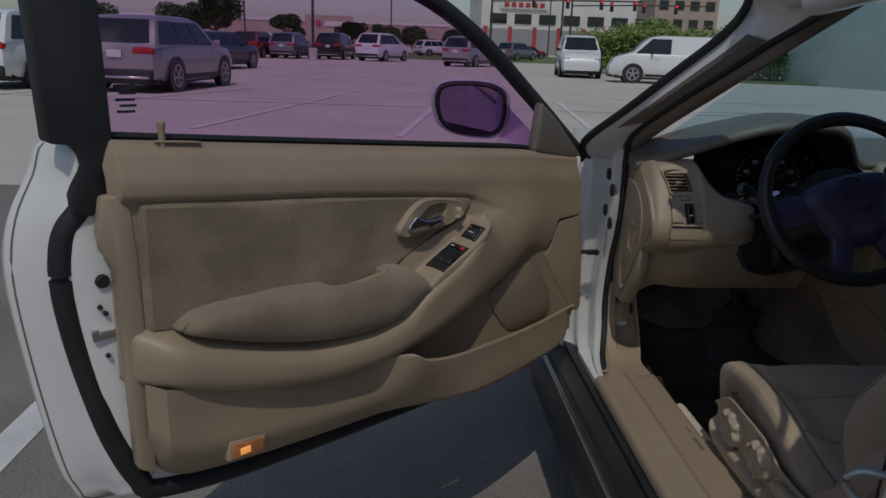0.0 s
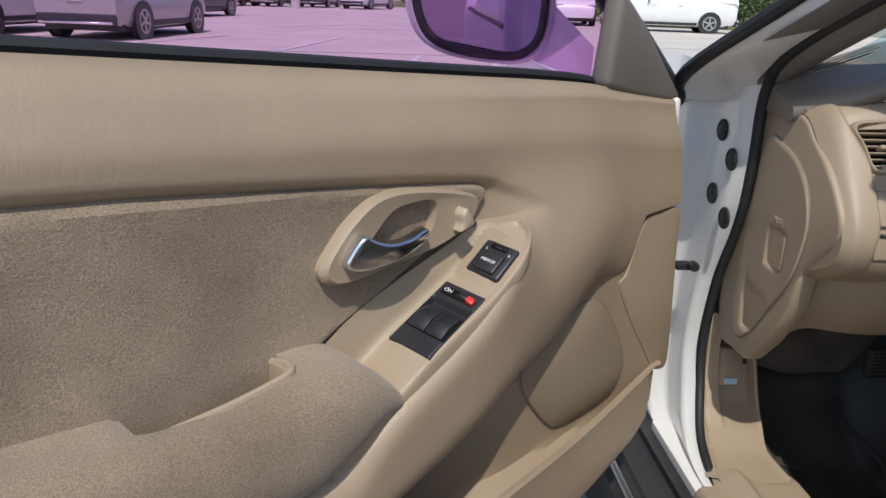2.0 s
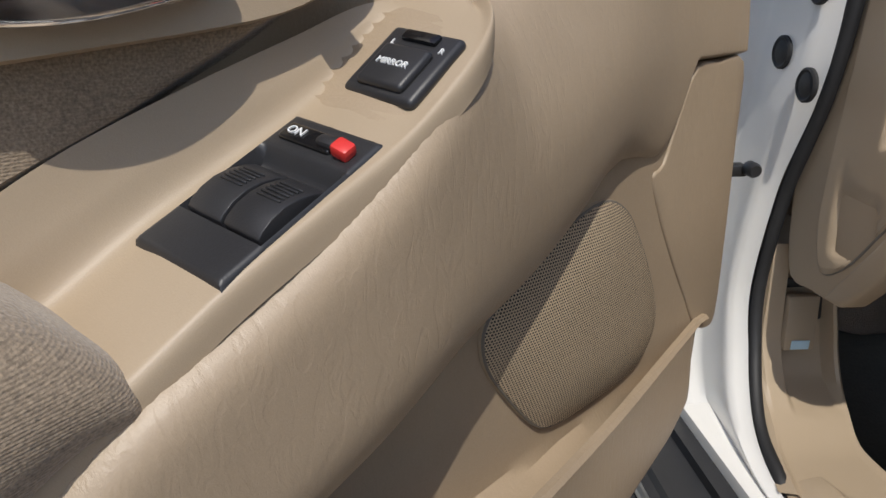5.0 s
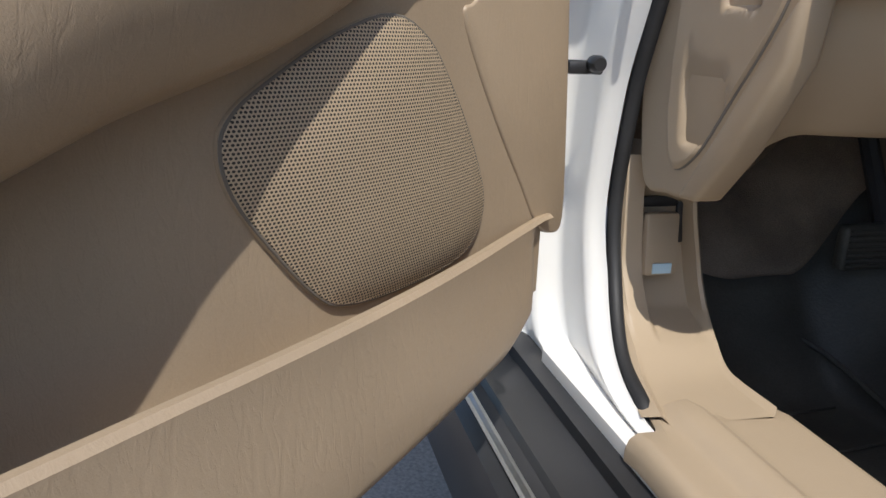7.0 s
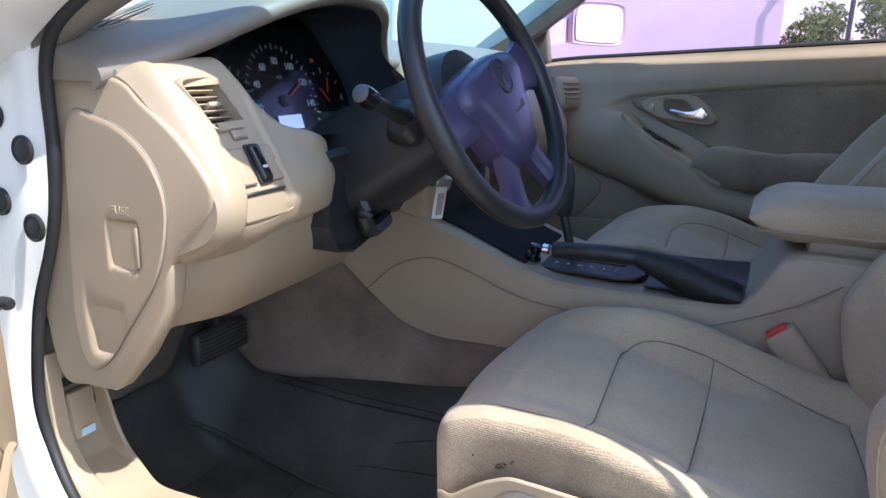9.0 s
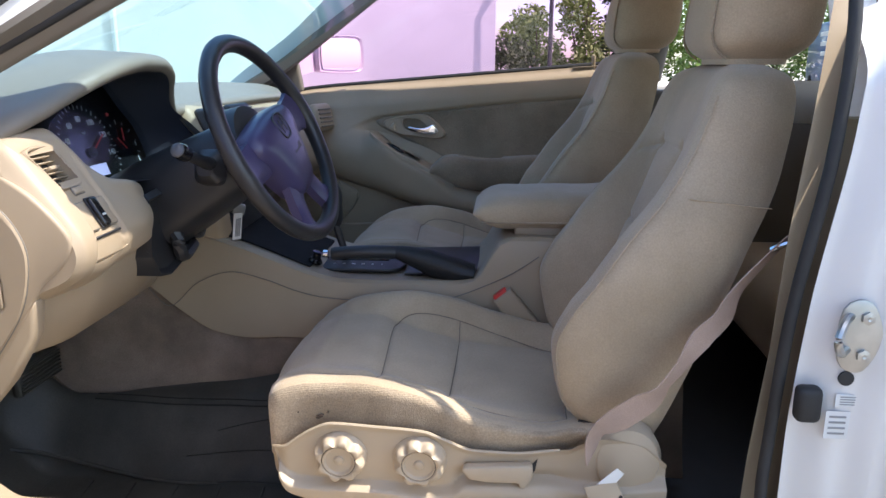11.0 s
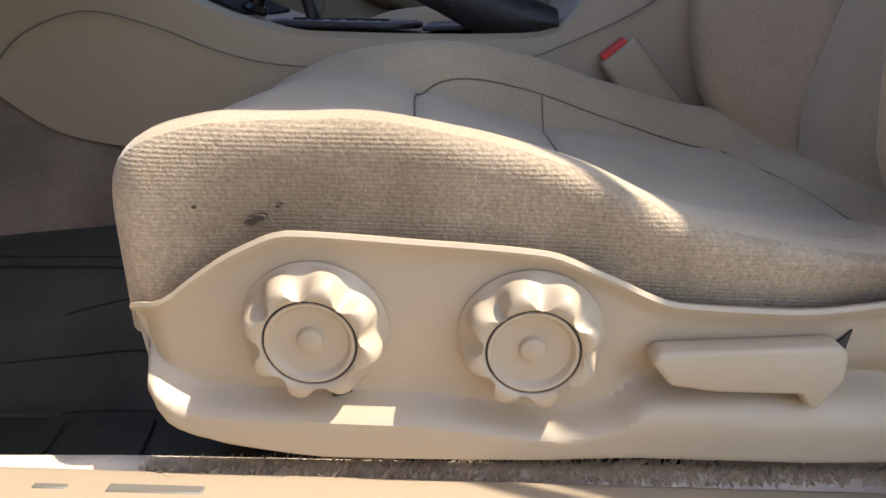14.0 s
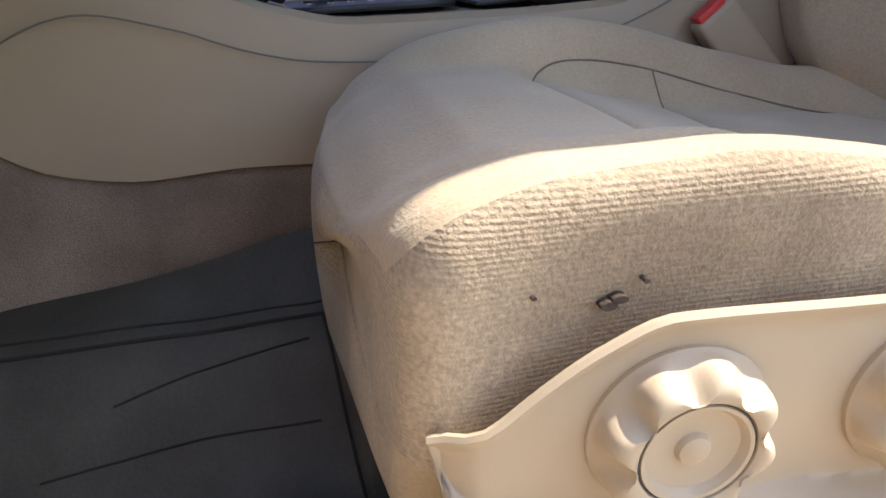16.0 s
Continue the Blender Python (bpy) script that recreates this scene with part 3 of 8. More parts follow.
lk = [(0.432, 0.046, 0.889), (0.438, 0.048, 0.882), (0.436, 0.050, 0.872), (0.440, 0.048, 0.864), (0.430, 0.050, 0.866), (0.420, 0.048, 0.870), (0.424, 0.048, 0.878)]
part("lock_knob", slab([(a, 0.034, c) for a, b, c in lk], (0, 0.018, 0), 0.003, 3), M_PALE, bezel)

# lower panel with the map pocket
lip_z = pchip([(0.0, 0.566), (0.10, 0.566), (0.21, 0.569), (0.386, 0.580), (0.524, 0.592), (0.585, 0.604), (0.62, 0.622), (0.66, 0.606)])
lip_m = pchip([(0.0, 0.045), (0.10, 0.062), (0.21, 0.082), (0.386, 0.110), (0.524, 0.127), (0.60, 0.128), (0.66, 0.098)])
low_z = pchip([(-0.02, 0.563), (-0.008, 0.535), (0.006, 0.497), (0.035, 0.463), (0.085, 0.443), (0.26, 0.440), (0.45, 0.445), (0.69, 0.450), (0.88, 0.458), (1.03, 0.472), (1.08, 0.492), (1.115, 0.54)])


def lower(u, v):
    s = -0.015 + 1.130 * u
    k = sstep(0.615, 0.675, s)
    top = (1 - k) * lip_z(s) + k * (sw_low(s) + 0.012)
    tm = (1 - k) * lip_m(s) + k * 0.060
    b = low_z(s)
    z = b + (top - b) * v
    base = 0.022 + 0.030 * math.sin(0.5 * math.pi * min(1, v * 1.3)) - 0.016 * (1 - v) ** 8
    flat = base + (tm - base) * (0.35 * v + 0.65 * sstep(0.1, 1.0, v))
    full = 0.012 + (tm + 0.005 - 0.012) * math.sin(0.5 * math.pi * min(1.0, v / 0.34)) ** 0.8 - 0.005 * sstep(0.4, 1.0, v)
    mm = full + (flat - full) * sstep(0.38, 0.70, s)
    mm += 0.012 * math.exp(-((v - 0.35) / 0.25) ** 2) * k
    mm -= 0.03 * sstep(1.09, 1.115, s)
    mm -= 0.05 * sstep(0.03, -0.015, s) * (1 - v) ** 0.5
    return (s, mm, z)


def lower_back(u, v):
    p = lower(u, 1.0)
    k = sstep(0.615, 0.675, p[0])
    q = [(0, 0), (-0.003, 0.003), (-0.008, 0.0025), (-0.010, -0.004), (-0.014, -0.018), (-0.026, -0.032)]
    i = min(5, int(round(v * 5)))
    return (p[0], p[1] + q[i][0] * (1 - k), p[2] + q[i][1] * (1 - k))


bm = join(grid(lower, 150, 36), grid(lower_back, 150, 5))
bmesh.ops.remove_doubles(bm, verts=bm.verts, dist=1e-5)
part("map_pocket", bm, M_VINYL, door, "beige vinyl lower trim with a map pocket")


def pocket_back(u, v):
    s = -0.01 + 0.70 * u
    hi = sw_low(s) + 0.03 if s > 0.12 else 0.80
    z = 0.50 + (hi - 0.50) * v
    mm = 0.036 - 0.012 * sstep(0.32, 0.42, s)
    mm += max(0.0, min(0.055, lip_m(s) - 0.062)) * sstep(0.536, 0.518, z) * sstep(0.44, 0.30, s)
    return (s, mm, z)


part("pocket_liner", grid(pocket_back, 70, 30), M_VINYL, door)
spk = loop_pts([(0.19, 0, 0.722), (0.157, 0, 0.709), (0.132, 0, 0.681), (0.106, 0, 0.642), (0.087, 0, 0.599), (0.097, 0, 0.571), (0.124, 0, 0.558), (0.186, 0, 0.554), (0.232, 0, 0.558), (0.255, 0, 0.571), (0.286, 0, 0.605), (0.308, 0, 0.635), (0.314, 0, 0.658), (0.307, 0, 0.673), (0.286, 0, 0.687), (0.236, 0, 0.711)], 4)
cx, cz = 0.2, 0.638
part("grille_seat", slab([(cx + (p.x - cx) * 1.018, 0.030, cz + (p.z - cz) * 1.018) for p in spk], (0, 0.0085, 0), 0.002, 2), M_VINYL, door)
rings = [[(p.x, 0.0370, p.z) for p in spk], [(p.x, 0.0395, p.z) for p in spk]]
for f_, y_ in ((0.992, 0.0405), (0.97, 0.0408), (0.95, 0.0418), (0.8, 0.0448), (0.6, 0.048), (0.4, 0.0495), (0.2, 0.050), (0.02, 0.0502)):
    rings.append([(cx + (p.x - cx) * f_, y_, cz + (p.z - cz) * f_) for p in spk])
M_GRILLE = mat("perforated_speaker_grille", (0.44, 0.345, 0.235), 0.5, var=0.06, scale=6)
_nt = M_GRILLE.node_tree
_b = _nt.nodes["Principled BSDF"]
_co = _nt.nodes.new("ShaderNodeTexCoord")
_sep = _nt.nodes.new("ShaderNodeSeparateXYZ")
_nt.links.new(_co.outputs["Object"], _sep.inputs[0])


def _math(op, a, b):
    nd = _nt.nodes.new("ShaderNodeMath")
    nd.operation = op
    for i, v in enumerate((a, b)):
        if isinstance(v, (int, float)):
            nd.inputs[i].default_value = v
        elif v is not None:
            _nt.links.new(v, nd.inputs[i])
    return nd.outputs[0]


_row = _math("FLOOR", _math("DIVIDE", _sep.outputs["Z"], 0.0021), 0)
_fz = _math("SUBTRACT", _math("FRACT", _math("DIVIDE", _sep.outputs["Z"], 0.0021), 0), 0.5)
_sh = _math("MULTIPLY", _math("MODULO", _row, 2.0), 0.5)
_fx = _math("SUBTRACT", _math("FRACT", _math("ADD", _math("DIVIDE", _sep.outputs["X"], 0.0025), _sh), 0), 0.5)
_d = _math("SQRT", _math("ADD", _math("MULTIPLY", _fx, _fx), _math("MULTIPLY", _fz, _fz)), 0)
_hole = _math("LESS_THAN", _d, 0.34)
_mixc = _nt.nodes.new("ShaderNodeMixRGB")
_nt.links.new(_hole, _mixc.inputs[0])
_mixc.inputs[1].default_value, _mixc.inputs[2].default_value = (0.46, 0.36, 0.245, 1), (0.03, 0.024, 0.018, 1)
_nt.links.new(_mixc.outputs[0], _b.inputs["Base Color"])
_bp = _nt.nodes.new("ShaderNodeBump")
_bp.inputs["Strength"].default_value, _bp.inputs["Distance"].default_value, _bp.invert = 0.6, 0.0008, True
_nt.links.new(_hole, _bp.inputs["Height"])
_nt.links.new(_bp.outputs[0], _b.inputs["Normal"])
part("speaker_grille", loft(rings), M_GRILLE, door, "perforated beige speaker grille")
part("grille_gap", tube([(cx + (p.x - cx) * 1.003, 0.0388, cz + (p.z - cz) * 1.003) for p in spk], 0.0011, 6, closed=True, up=(0, 1, 0)), M_BROWN, door, "dark gap round the grille")

# front end pieces
endp = loop_pts([(0.029, 0, 0.808), (0.068, 0, 0.806), (0.088, 0, 0.771), (0.103, 0, 0.735), (0.118, 0, 0.727), (0.098, 0, 0.690), (0.062, 0, 0.640), (0.030, 0, 0.600), (0.000, 0, 0.562), (-0.03, 0, 0.548), (-0.046, 0, 0.560), (-0.040, 0, 0.64), (-0.028, 0, 0.74), (-0.018, 0, 0.806)], 3)
part("front_end_trim", slab([(p.x, -0.02, p.z) for p in endp], (0, 0.058, 0), 0.008, 3), M_VINYL, door)
part("front_strip", slab([(-0.026, -0.02, 0.812), (0.018, -0.02, 0.812), (0.022, -0.02, 0.957), (-0.030, -0.02, 0.955)], (0, 0.026, 0), 0.005, 3), M_VINYL, door)
edge_s = [(-0.028, 0.956), (-0.040, 0.958), (-0.050, 0.88), (-0.056, 0.78), (-0.060, 0.66), (-0.064, 0.58), (-0.058, 0.52), (-0.036, 0.50), (-0.030, 0.56), (-0.030, 0.80)]
part("door_edge", slab([(a, -0.03, z) for a, z in edge_s], (0, 0.038, 0), 0.006, 3), M_WHITE, door, "white painted front edge of the door")
part("trim_screw", lathe([(0.007, 0), (0.007, 0.002), (0.005, 0.003), (0.004, 0.002), (0.001, 0.002)], 16, pose(-0.002, 0.006, 0.930, -90)), M_PLASTIC, door)

# courtesy lamp
lampring = [(0.995, 0, 0.502), (0.990, 0, 0.541), (0.917, 0, 0.532), (0.922, 0, 0.497)]
lamp = part("lamp_frame", slab([(s, 0.045, z) for s, y, z in lampring], (0, 0.018, 0), 0.004, 3), M_PLASTIC, door, "beige frame of the courtesy lamp")
M_BULB = light_material("lit_courtesy_lens", (1.0, 0.42, 0.10), 1.2)
part("lamp_lens", slab([(0.957 + (s - 0.957) * 0.82, 0.055, 0.518 + (z - 0.518) * 0.72) for s, y, z in lampring], (0, 0.011, 0), 0.002), mat("lamp_lens", (0.55, 0.22, 0.08), 0.25, var=0.2, scale=60), lamp, "amber lamp lens")
part("bulb_glow", rbox(0.020, 0.004, 0.013, 0.0015, 2, at=(0.962, 0.0660, 0.517)), M_BULB, lamp, "glowing lamp bulb")

# white shell with its jamb
outer = [(1.186, 1.052), (1.208, 1.005), (1.243, 0.935), (1.258, 0.85), (1.245, 0.70), (1.220, 0.53), (1.198, 0.445), (1.15, 0.405), (0.9, 0.395), (0.5, 0.385), (0.1, 0.375), (-0.05, 0.385), (-0.10, 0.44), (-0.115, 0.56), (-0.115, 0.79), (-0.075, 0.94), (0.1, 0.972), (0.5, 1.012), (0.9, 1.045), (1.12, 1.060)]
inner_o = [(1.165, 1.055), (1.172, 1.000), (1.180, 0.94), (1.178, 0.82), (1.168, 0.677), (1.150, 0.54), (1.128, 0.475), (1.10, 0.450), (0.9, 0.430), (0.5, 0.425), (0.1, 0.430), (-0.015, 0.45), (-0.05, 0.50), (-0.062, 0.57), (-0.058, 0.79), (-0.040, 0.945), (0.1, 0.967), (0.5, 1.007), (0.9, 1.040), (1.12, 1.055)]


def ring_at(o, m):
    return [(p.x, m, p.z) for p in loop_pts([(s, 0, z) for s, z in o], 4)]


def mid(a, b, k):
    return [(p[0] * (1 - k) + q[0] * k, p[1] * (1 - k) + q[1] * k) for p, q in zip(a, b)]


bm = loft([ring_at(mid(outer, inner_o, 0.25), -0.150), ring_at(outer, -0.142), ring_at(outer, -0.128), ring_at(mid(outer, inner_o, 0.12), -0.118), ring_at(mid(outer, inner_o, 0.55), -0.085), ring_at(mid(outer, inner_o, 0.66), -0.045), ring_at(inner_o, -0.022), ring_at(mid(inner_o, [(0.55, 0.7)] * 20, 0.05), -0.018)])
part("door_shell", bm, M_WHITE, door, "white painted steel shell and jamb")
seal = [(1.146, -0.030, 0.990), (1.172, -0.034, 0.955), (1.194, -0.042, 0.915), (1.201, -0.046, 0.85), (1.192, -0.044, 0.757), (1.175, -0.038, 0.66), (1.152, -0.030, 0.565), (1.120, -0.022, 0.485), (1.085, -0.020, 0.452), (0.9, -0.018, 0.432), (0.5, -0.018, 0.428), (0.1, -0.018, 0.432), (-0.02, -0.020, 0.455)]
part("weatherstrip", tube(arc_pts(seal, 8), 0.0185, 12), M_RUBBER, door, "black rubber weatherstrip")
for s, z, r in ((1.151, 0.847, 0.011), (1.158, 0.805, 0.004), (1.150, 0.793, 0.004), (1.152, 0.722, 0.004)):
    part("jamb_plug", lathe([(r, 0), (r, 0.004), (r * 0.7, 0.006), (0.001, 0.005)], 16, pose(s, -0.0175, z, -90)), M_RUBBER, door)
part("hem_seam", tube([(p[0], -0.1205, p[2]) for p in ring_at(mid(outer, inner_o, 0.10), 0)[:40]], 0.0022, 6), M_TRIM, door, "grey sealer along the door's hem")
part("latch", join(rbox(0.046, 0.006, 0.014, 0.002, 2, at=(1.150, -0.016, 0.757)), rbox(0.010, 0.010, 0.012, 0.002, 2, at=(1.168, -0.018, 0.762))), M_STEEL, door, "steel latch in the jamb")

# window: black sash, sail and tinted pane
sash = arc_pts([(-0.10, -0.035, 0.945), (-0.02, -0.037, 1.005), (0.118, -0.042, 1.108), (0.30, -0.050, 1.238), (0.46, -0.058, 1.318), (0.62, -0.064, 1.356), (0.85, -0.066, 1.372), (1.05, -0.064, 1.355), (1.17, -0.058, 1.315)], 7)
widths = 0.0195
part("window_sash", tube(sash, widths, 10, up=(0, 1, 0), flat=0.8), M_RUBBER, door, "black window sash")
part("sash_post", slab([(s_, -0.062, z) for s_, z in ((1.125, 1.335), (1.118, 1.067), (1.112, 1.05), (1.105, 0.976), (1.157, 0.952), (1.185, 0.955), (1.184, 0.985), (1.167, 1.030), (1.172, 1.060), (1.208, 1.064), (1.216, 1.26), (1.214, 1.335))], (0, 0.052, 0), 0.006), M_RUBBER, door, "black rear sash post")
gl_top = pchip([(0.02, 1.035), (0.118, 1.108), (0.30, 1.238), (0.46, 1.318), (0.62, 1.355), (0.85, 1.37), (1.05, 1.354), (1.155, 1.32)])
pane = part("window_pane", grid(lambda u, v: (0.03 + 1.125 * u, -0.043, belt(0.03 + 1.125 * u) - 0.02 + (gl_top(0.03 + 1.125 * u) - belt(0.03 + 1.125 * u) + 0.02) * v), 40, 6), M_GLASS_DOOR, door, "violet-tinted door glass")
part("belt_strip", tube([(s, -0.024, belt(s) + 0.004) for s in [0.08 + 1.06 * i / 40 for i in range(41)]], 0.0065, 8), M_RUBBER, door, "black belt weatherstrip")
sail = [(0.140, 0.980), (0.122, 1.098), (0.06, 1.055), (-0.02, 0.985), (-0.055, 0.955), (-0.02, 0.950), (0.06, 0.962)]
part("mirror_sail", slab([(s, -0.028, z) for s, z in sail], (0, 0.030, 0), 0.010, 3), M_BROWN, door, "grey-brown corner trim")
part("lock_pin", lathe([(0.0055, 0), (0.0055, 0.03), (0.007, 0.034), (0.006, 0.040), (0.001, 0.042)], 14, pose(1.045, -0.008, 1.05)), M_PLASTIC, door, "beige lock pin")
part("pin_plate", rbox(0.075, 0.014, 0.003, 0.0014, 2, at=(1.02, -0.008, 1.0570), turn=pose(0, 0, 0, 0, -4.5, 0)), M_PLASTIC, door)
for i, (w, dz) in enumerate(((0.034, 0.0), (0.026, 0.010), (0.030, 0.020), (0.026, 0.029), (0.028, 0.038))):
    part("glass_marking", rbox(w, 0.0008, 0.004 if i else 0.007, 0, at=(1.085 - 0.004 * (i % 2), -0.0395, 1.142 - dz)), M_BLACK, pane)

# wing mirror
# its glass faces the rear: x along the glass, y forward, z up
MIM = DOOR_M.inverted() @ Matrix.Translation((-1.133, -0.100, 1.073)) @ pose(0, 0, 0, 1, 0, 1.6)
mir = loop_pts([(-0.097, 0, 0.010), (-0.090, 0, 0.050), (-0.060, 0, 0.066), (0.0, 0, 0.069), (0.055, 0, 0.063), (0.092, 0, 0.040), (0.098, 0, 0.0), (0.092, 0, -0.045), (0.070, 0, -0.069), (0.030, 0, -0.074), (-0.040, 0, -0.064), (-0.080, 0, -0.040)], 6)
mirror = part("wing_mirror", loft([[(p.x * k, y, p.z * k) for p in mir] for k, y in ((0.86, 0.004), (0.95, -0.003), (1.0, 0.002), (1.0, 0.020))] + [[(p.x * k + q, y, p.z * k) for p in mir] for k, q, y in ((0.97, 0.010, 0.050), (0.86, 0.022, 0.080), (0.62, 0.036, 0.105), (0.30, 0.045, 0.118), (0.05, 0.048, 0.120))]), paint("white_mirror_paint", (0.62, 0.60, 0.64), 0.3), door, "white wing mirror housing", m=MIM)
foot = MIM.inverted() @ Vector((0.075, -0.052, 0.990))
part("mirror_arm", loft([[(0.075, 0.008, -0.070), (0.085, 0.060, -0.070), (0.085, 0.070, 0.020), (0.078, 0.012, 0.020)], [foot + Vector(v) for v in ((-0.020, -0.020, -0.010), (-0.020, 0.050, -0.010), (-0.020, 0.050, 0.035), (-0.020, -0.020, 0.035))]]), paint("mirror_arm_paint", (0.62, 0.60, 0.64), 0.3), mirror)
mg = [p * 0.85 for p in mir]
part("mirror_rim", tube([(p.x, -0.001, p.z) for p in mg], 0.006, 8, closed=True, up=(0, 1, 0)), M_RUBBER, mirror)
part("mirror_glass", slab([(p.x, -0.002, p.z) for p in mg], (0, 0.003, 0)), M_MIRROR, mirror, "silvered mirror glass")

# ---- the car's body round the opening ----
body = thing("car_body", "white two-door car body with beige inner trim", "car")


def slab_x(yz, x0, x1, bevel=0.0, seg=2):
    return slab([(x0, y, z) for y, z in yz], (x1 - x0, 0, 0), bevel, seg)


# hinge pillar, curving into the sill
def pillar(u, v):
    seal = [(-0.070, 0.985), (-0.066, 0.861), (-0.048, 0.768), (-0.008, 0.66), (0.008, 0.547), (-0.012, 0.475), (-0.065, 0.425), (-0.16, 0.398), (-0.30, 0.392)]
    gap = [(0.16, 1.01), (0.16, 0.861), (0.16, 0.768), (0.16, 0.66), (0.16, 0.52), (0.155, 0.40), (0.13, 0.35), (0.0, 0.345), (-0.30, 0.345)]
    fy, fz = pchip([(i / 8, p[0]) for i, p in enumerate(seal)]), pchip([(i / 8, p[1]) for i, p in enumerate(seal)])
    gy, gz = pchip([(i / 8, p[0]) for i, p in enumerate(gap)]), pchip([(i / 8, p[1]) for i, p in enumerate(gap)])
    y, z = fy(u) + (gy(u) - fy(u)) * v, fz(u) + (gz(u) - fz(u)) * v
    low = sstep(0.6, 0.9, u)
    x = -0.728 - 0.016 * sstep(0, 0.12, v) - 0.030 * sstep(0.45, 0.62, v) - 0.04 * sstep(0.75, 1.0, v)
    x -= low * (0.030 - 0.05 * v)
    return (x, y, z)


part("hinge_pillar", grid(pillar, 60, 30), M_WHITE, body, "white painted hinge pillar")
for y, z in ((-0.003, 0.903), (-0.046, 0.867), (0.0, 0.804), (-0.052, 0.779)):
    part("pillar_plug", lathe([(0.0165, 0), (0.0165, 0.003), (0.0145, 0.0045), (0.0125, 0.003), (0.011, 0.003), (0.008, 0.005), (0.001, 0.005)], 24, pose(-0.7435, y, z, 0, -90, 0)), M_RUBBER, body, "round black rubber plug")
part("check_strap", join(tube([(-0.752, 0.0, 0.683), (-0.80, 0.002, 0.685), (-0.90, 0.0, 0.69)], 0.006, 8), lathe([(0.006, 0), (0.008, 0.003), (0.008, 0.014), (0.006, 0.018), (0.001, 0.018)], 14, pose(-0.764, -0.006, 0.688, 90, 0, 0)), rbox(0.026, 0.018, 0.013, 0.004, 2, at=(-0.776, 0.0, 0.684))), M_BLACK, body, "black door check strap")

# sill: white flange, black step strip, beige cover with carpet behind it
part("sill_flange", grid(lambda u, v: (-0.745 - 0.036 * min(1.0, 1.7 * v), 0.02 - 1.30 * u, 0.388 - 0.004 * v - 0.022 * sstep(0.5, 1.0, v)), 30, 12, back=(0, 0, -0.05)), M_WHITE, body)
prof = [(-0.780, 0.366), (-0.790, 0.358), (-0.832, 0.352), (-0.845, 0.355), (-0.850, 0.349), (-0.868, 0.347), (-0.885, 0.335), (-0.89, 0.30), (-0.88, 0.22), (-0.80, 0.20)]
part("step_strip", loft([[(x, y, z) for x, z in prof] for y in (0.16, 0.0, -0.4, -0.9, -1.35)]), M_BLACK, body, "black rubber-covered step strip")
part("step_edge", tube([(-0.868, 0.06, 0.348), (-0.868, -0.5, 0.347), (-0.868, -1.30, 0.347)], 0.006, 8), M_STEEL, body)
cover = pchip([(-0.785, 0.388), (-0.7815, 0.397), (-0.773, 0.402), (-0.745, 0.401), (-0.728, 0.409), (-0.712, 0.411), (-0.696, 0.401), (-0.66, 0.398), (-0.620, 0.394), (-0.609, 0.378)])


def sill(u, v):
    x = -0.785 + 0.176 * v
    y = -1.19 + (1.04 - 0.032 * sstep(-0.748, -0.758, x)) * (1 - u)
    z = cover(x) - 0.004 * sstep(0.006, 0, u)
    return (x, y, z)


part("sill_cover", grid(sill, 50, 60, back=(0, 0, -0.011)), M_PLASTIC, body, "beige scuffed plastic sill cover")
part("sill_slot", join(rbox(0.008, 0.055, 0.002, 0.001, 1, at=(-0.640, -0.52, 0.3965)), rbox(0.005, 0.020, 0.002, 0.001, 1, at=(-0.640, -0.46, 0.3965))), M_BROWN, body)

# kick panel with the bonnet release
KL = [(-0.716, 0.002, 0.60), (-0.716, -0.001, 0.557), (-0.716, -0.004, 0.500), (-0.718, -0.030, 0.452), (-0.722, -0.070, 0.420), (-0.735, -0.120, 0.404), (-0.750, -0.180, 0.401)]
KR = [(-0.640, -0.010, 0.60), (-0.636, -0.018, 0.541), (-0.626, -0.022, 0.486), (-0.622, -0.035, 0.445), (-0.630, -0.072, 0.418), (-0.640, -0.120, 0.402), (-0.636, -0.180, 0.399)]
kl = [pchip([(i / 6, p[k]) for i, p in enumerate(KL)]) for k in range(3)]
kr = [pchip([(i / 6, p[k]) for i, p in enumerate(KR)]) for k in range(3)]


def kick(u, v):
    p = Vector([f(u) for f in kl]).lerp(Vector([f(u) for f in kr]), v)
    dent = sstep(0.10, 0.14, u) * sstep(0.66, 0.50, u) * sstep(0.28, 0.36, v) * sstep(0.97, 0.90, v)
    p.y += 0.024 * dent
    p.z -= 0.004 * dent
    p += Vector((0.002, 0.008, 0.004)) * (sstep(0.06, 0.0, v) + sstep(0.95, 1.0, v))
    return p


part("kick_panel", grid(kick, 70, 40), M_PLASTIC, body, "beige plastic kick panel")
part("kick_flange", grid(lambda u, v: kick(0.5 + 0.5 * u, 0.0) + Vector((-0.012, 0.012, -0.006)) * v, 30, 4), M_PLASTIC, body)
part("kick_return", grid(lambda u, v: kick(u * 0.8, 1.0) + Vector((0.006, 0.16, -0.01)) * v, 30, 6), M_PLASTIC, body)
rel = thing("bonnet_release", "grey-beige bonnet release lever in the kick panel", "lever")
part("lever_body", rbox(0.038, 0.014, 0.066, 0.004, 2, at=(0, 0, 0)), M_PLASTIC, rel, m=pose(-0.672, -0.008, 0.508, -6))
part("slot", rbox(0.060, 0.006, 0.012, 0.003, 2, at=(-0.665, 0.010, 0.549)), M_BLACK, rel)
part("slot_side", rbox(0.012, 0.006, 0.046, 0.003, 2, at=(-0.643, 0.006, 0.527)), M_BLACK, rel)
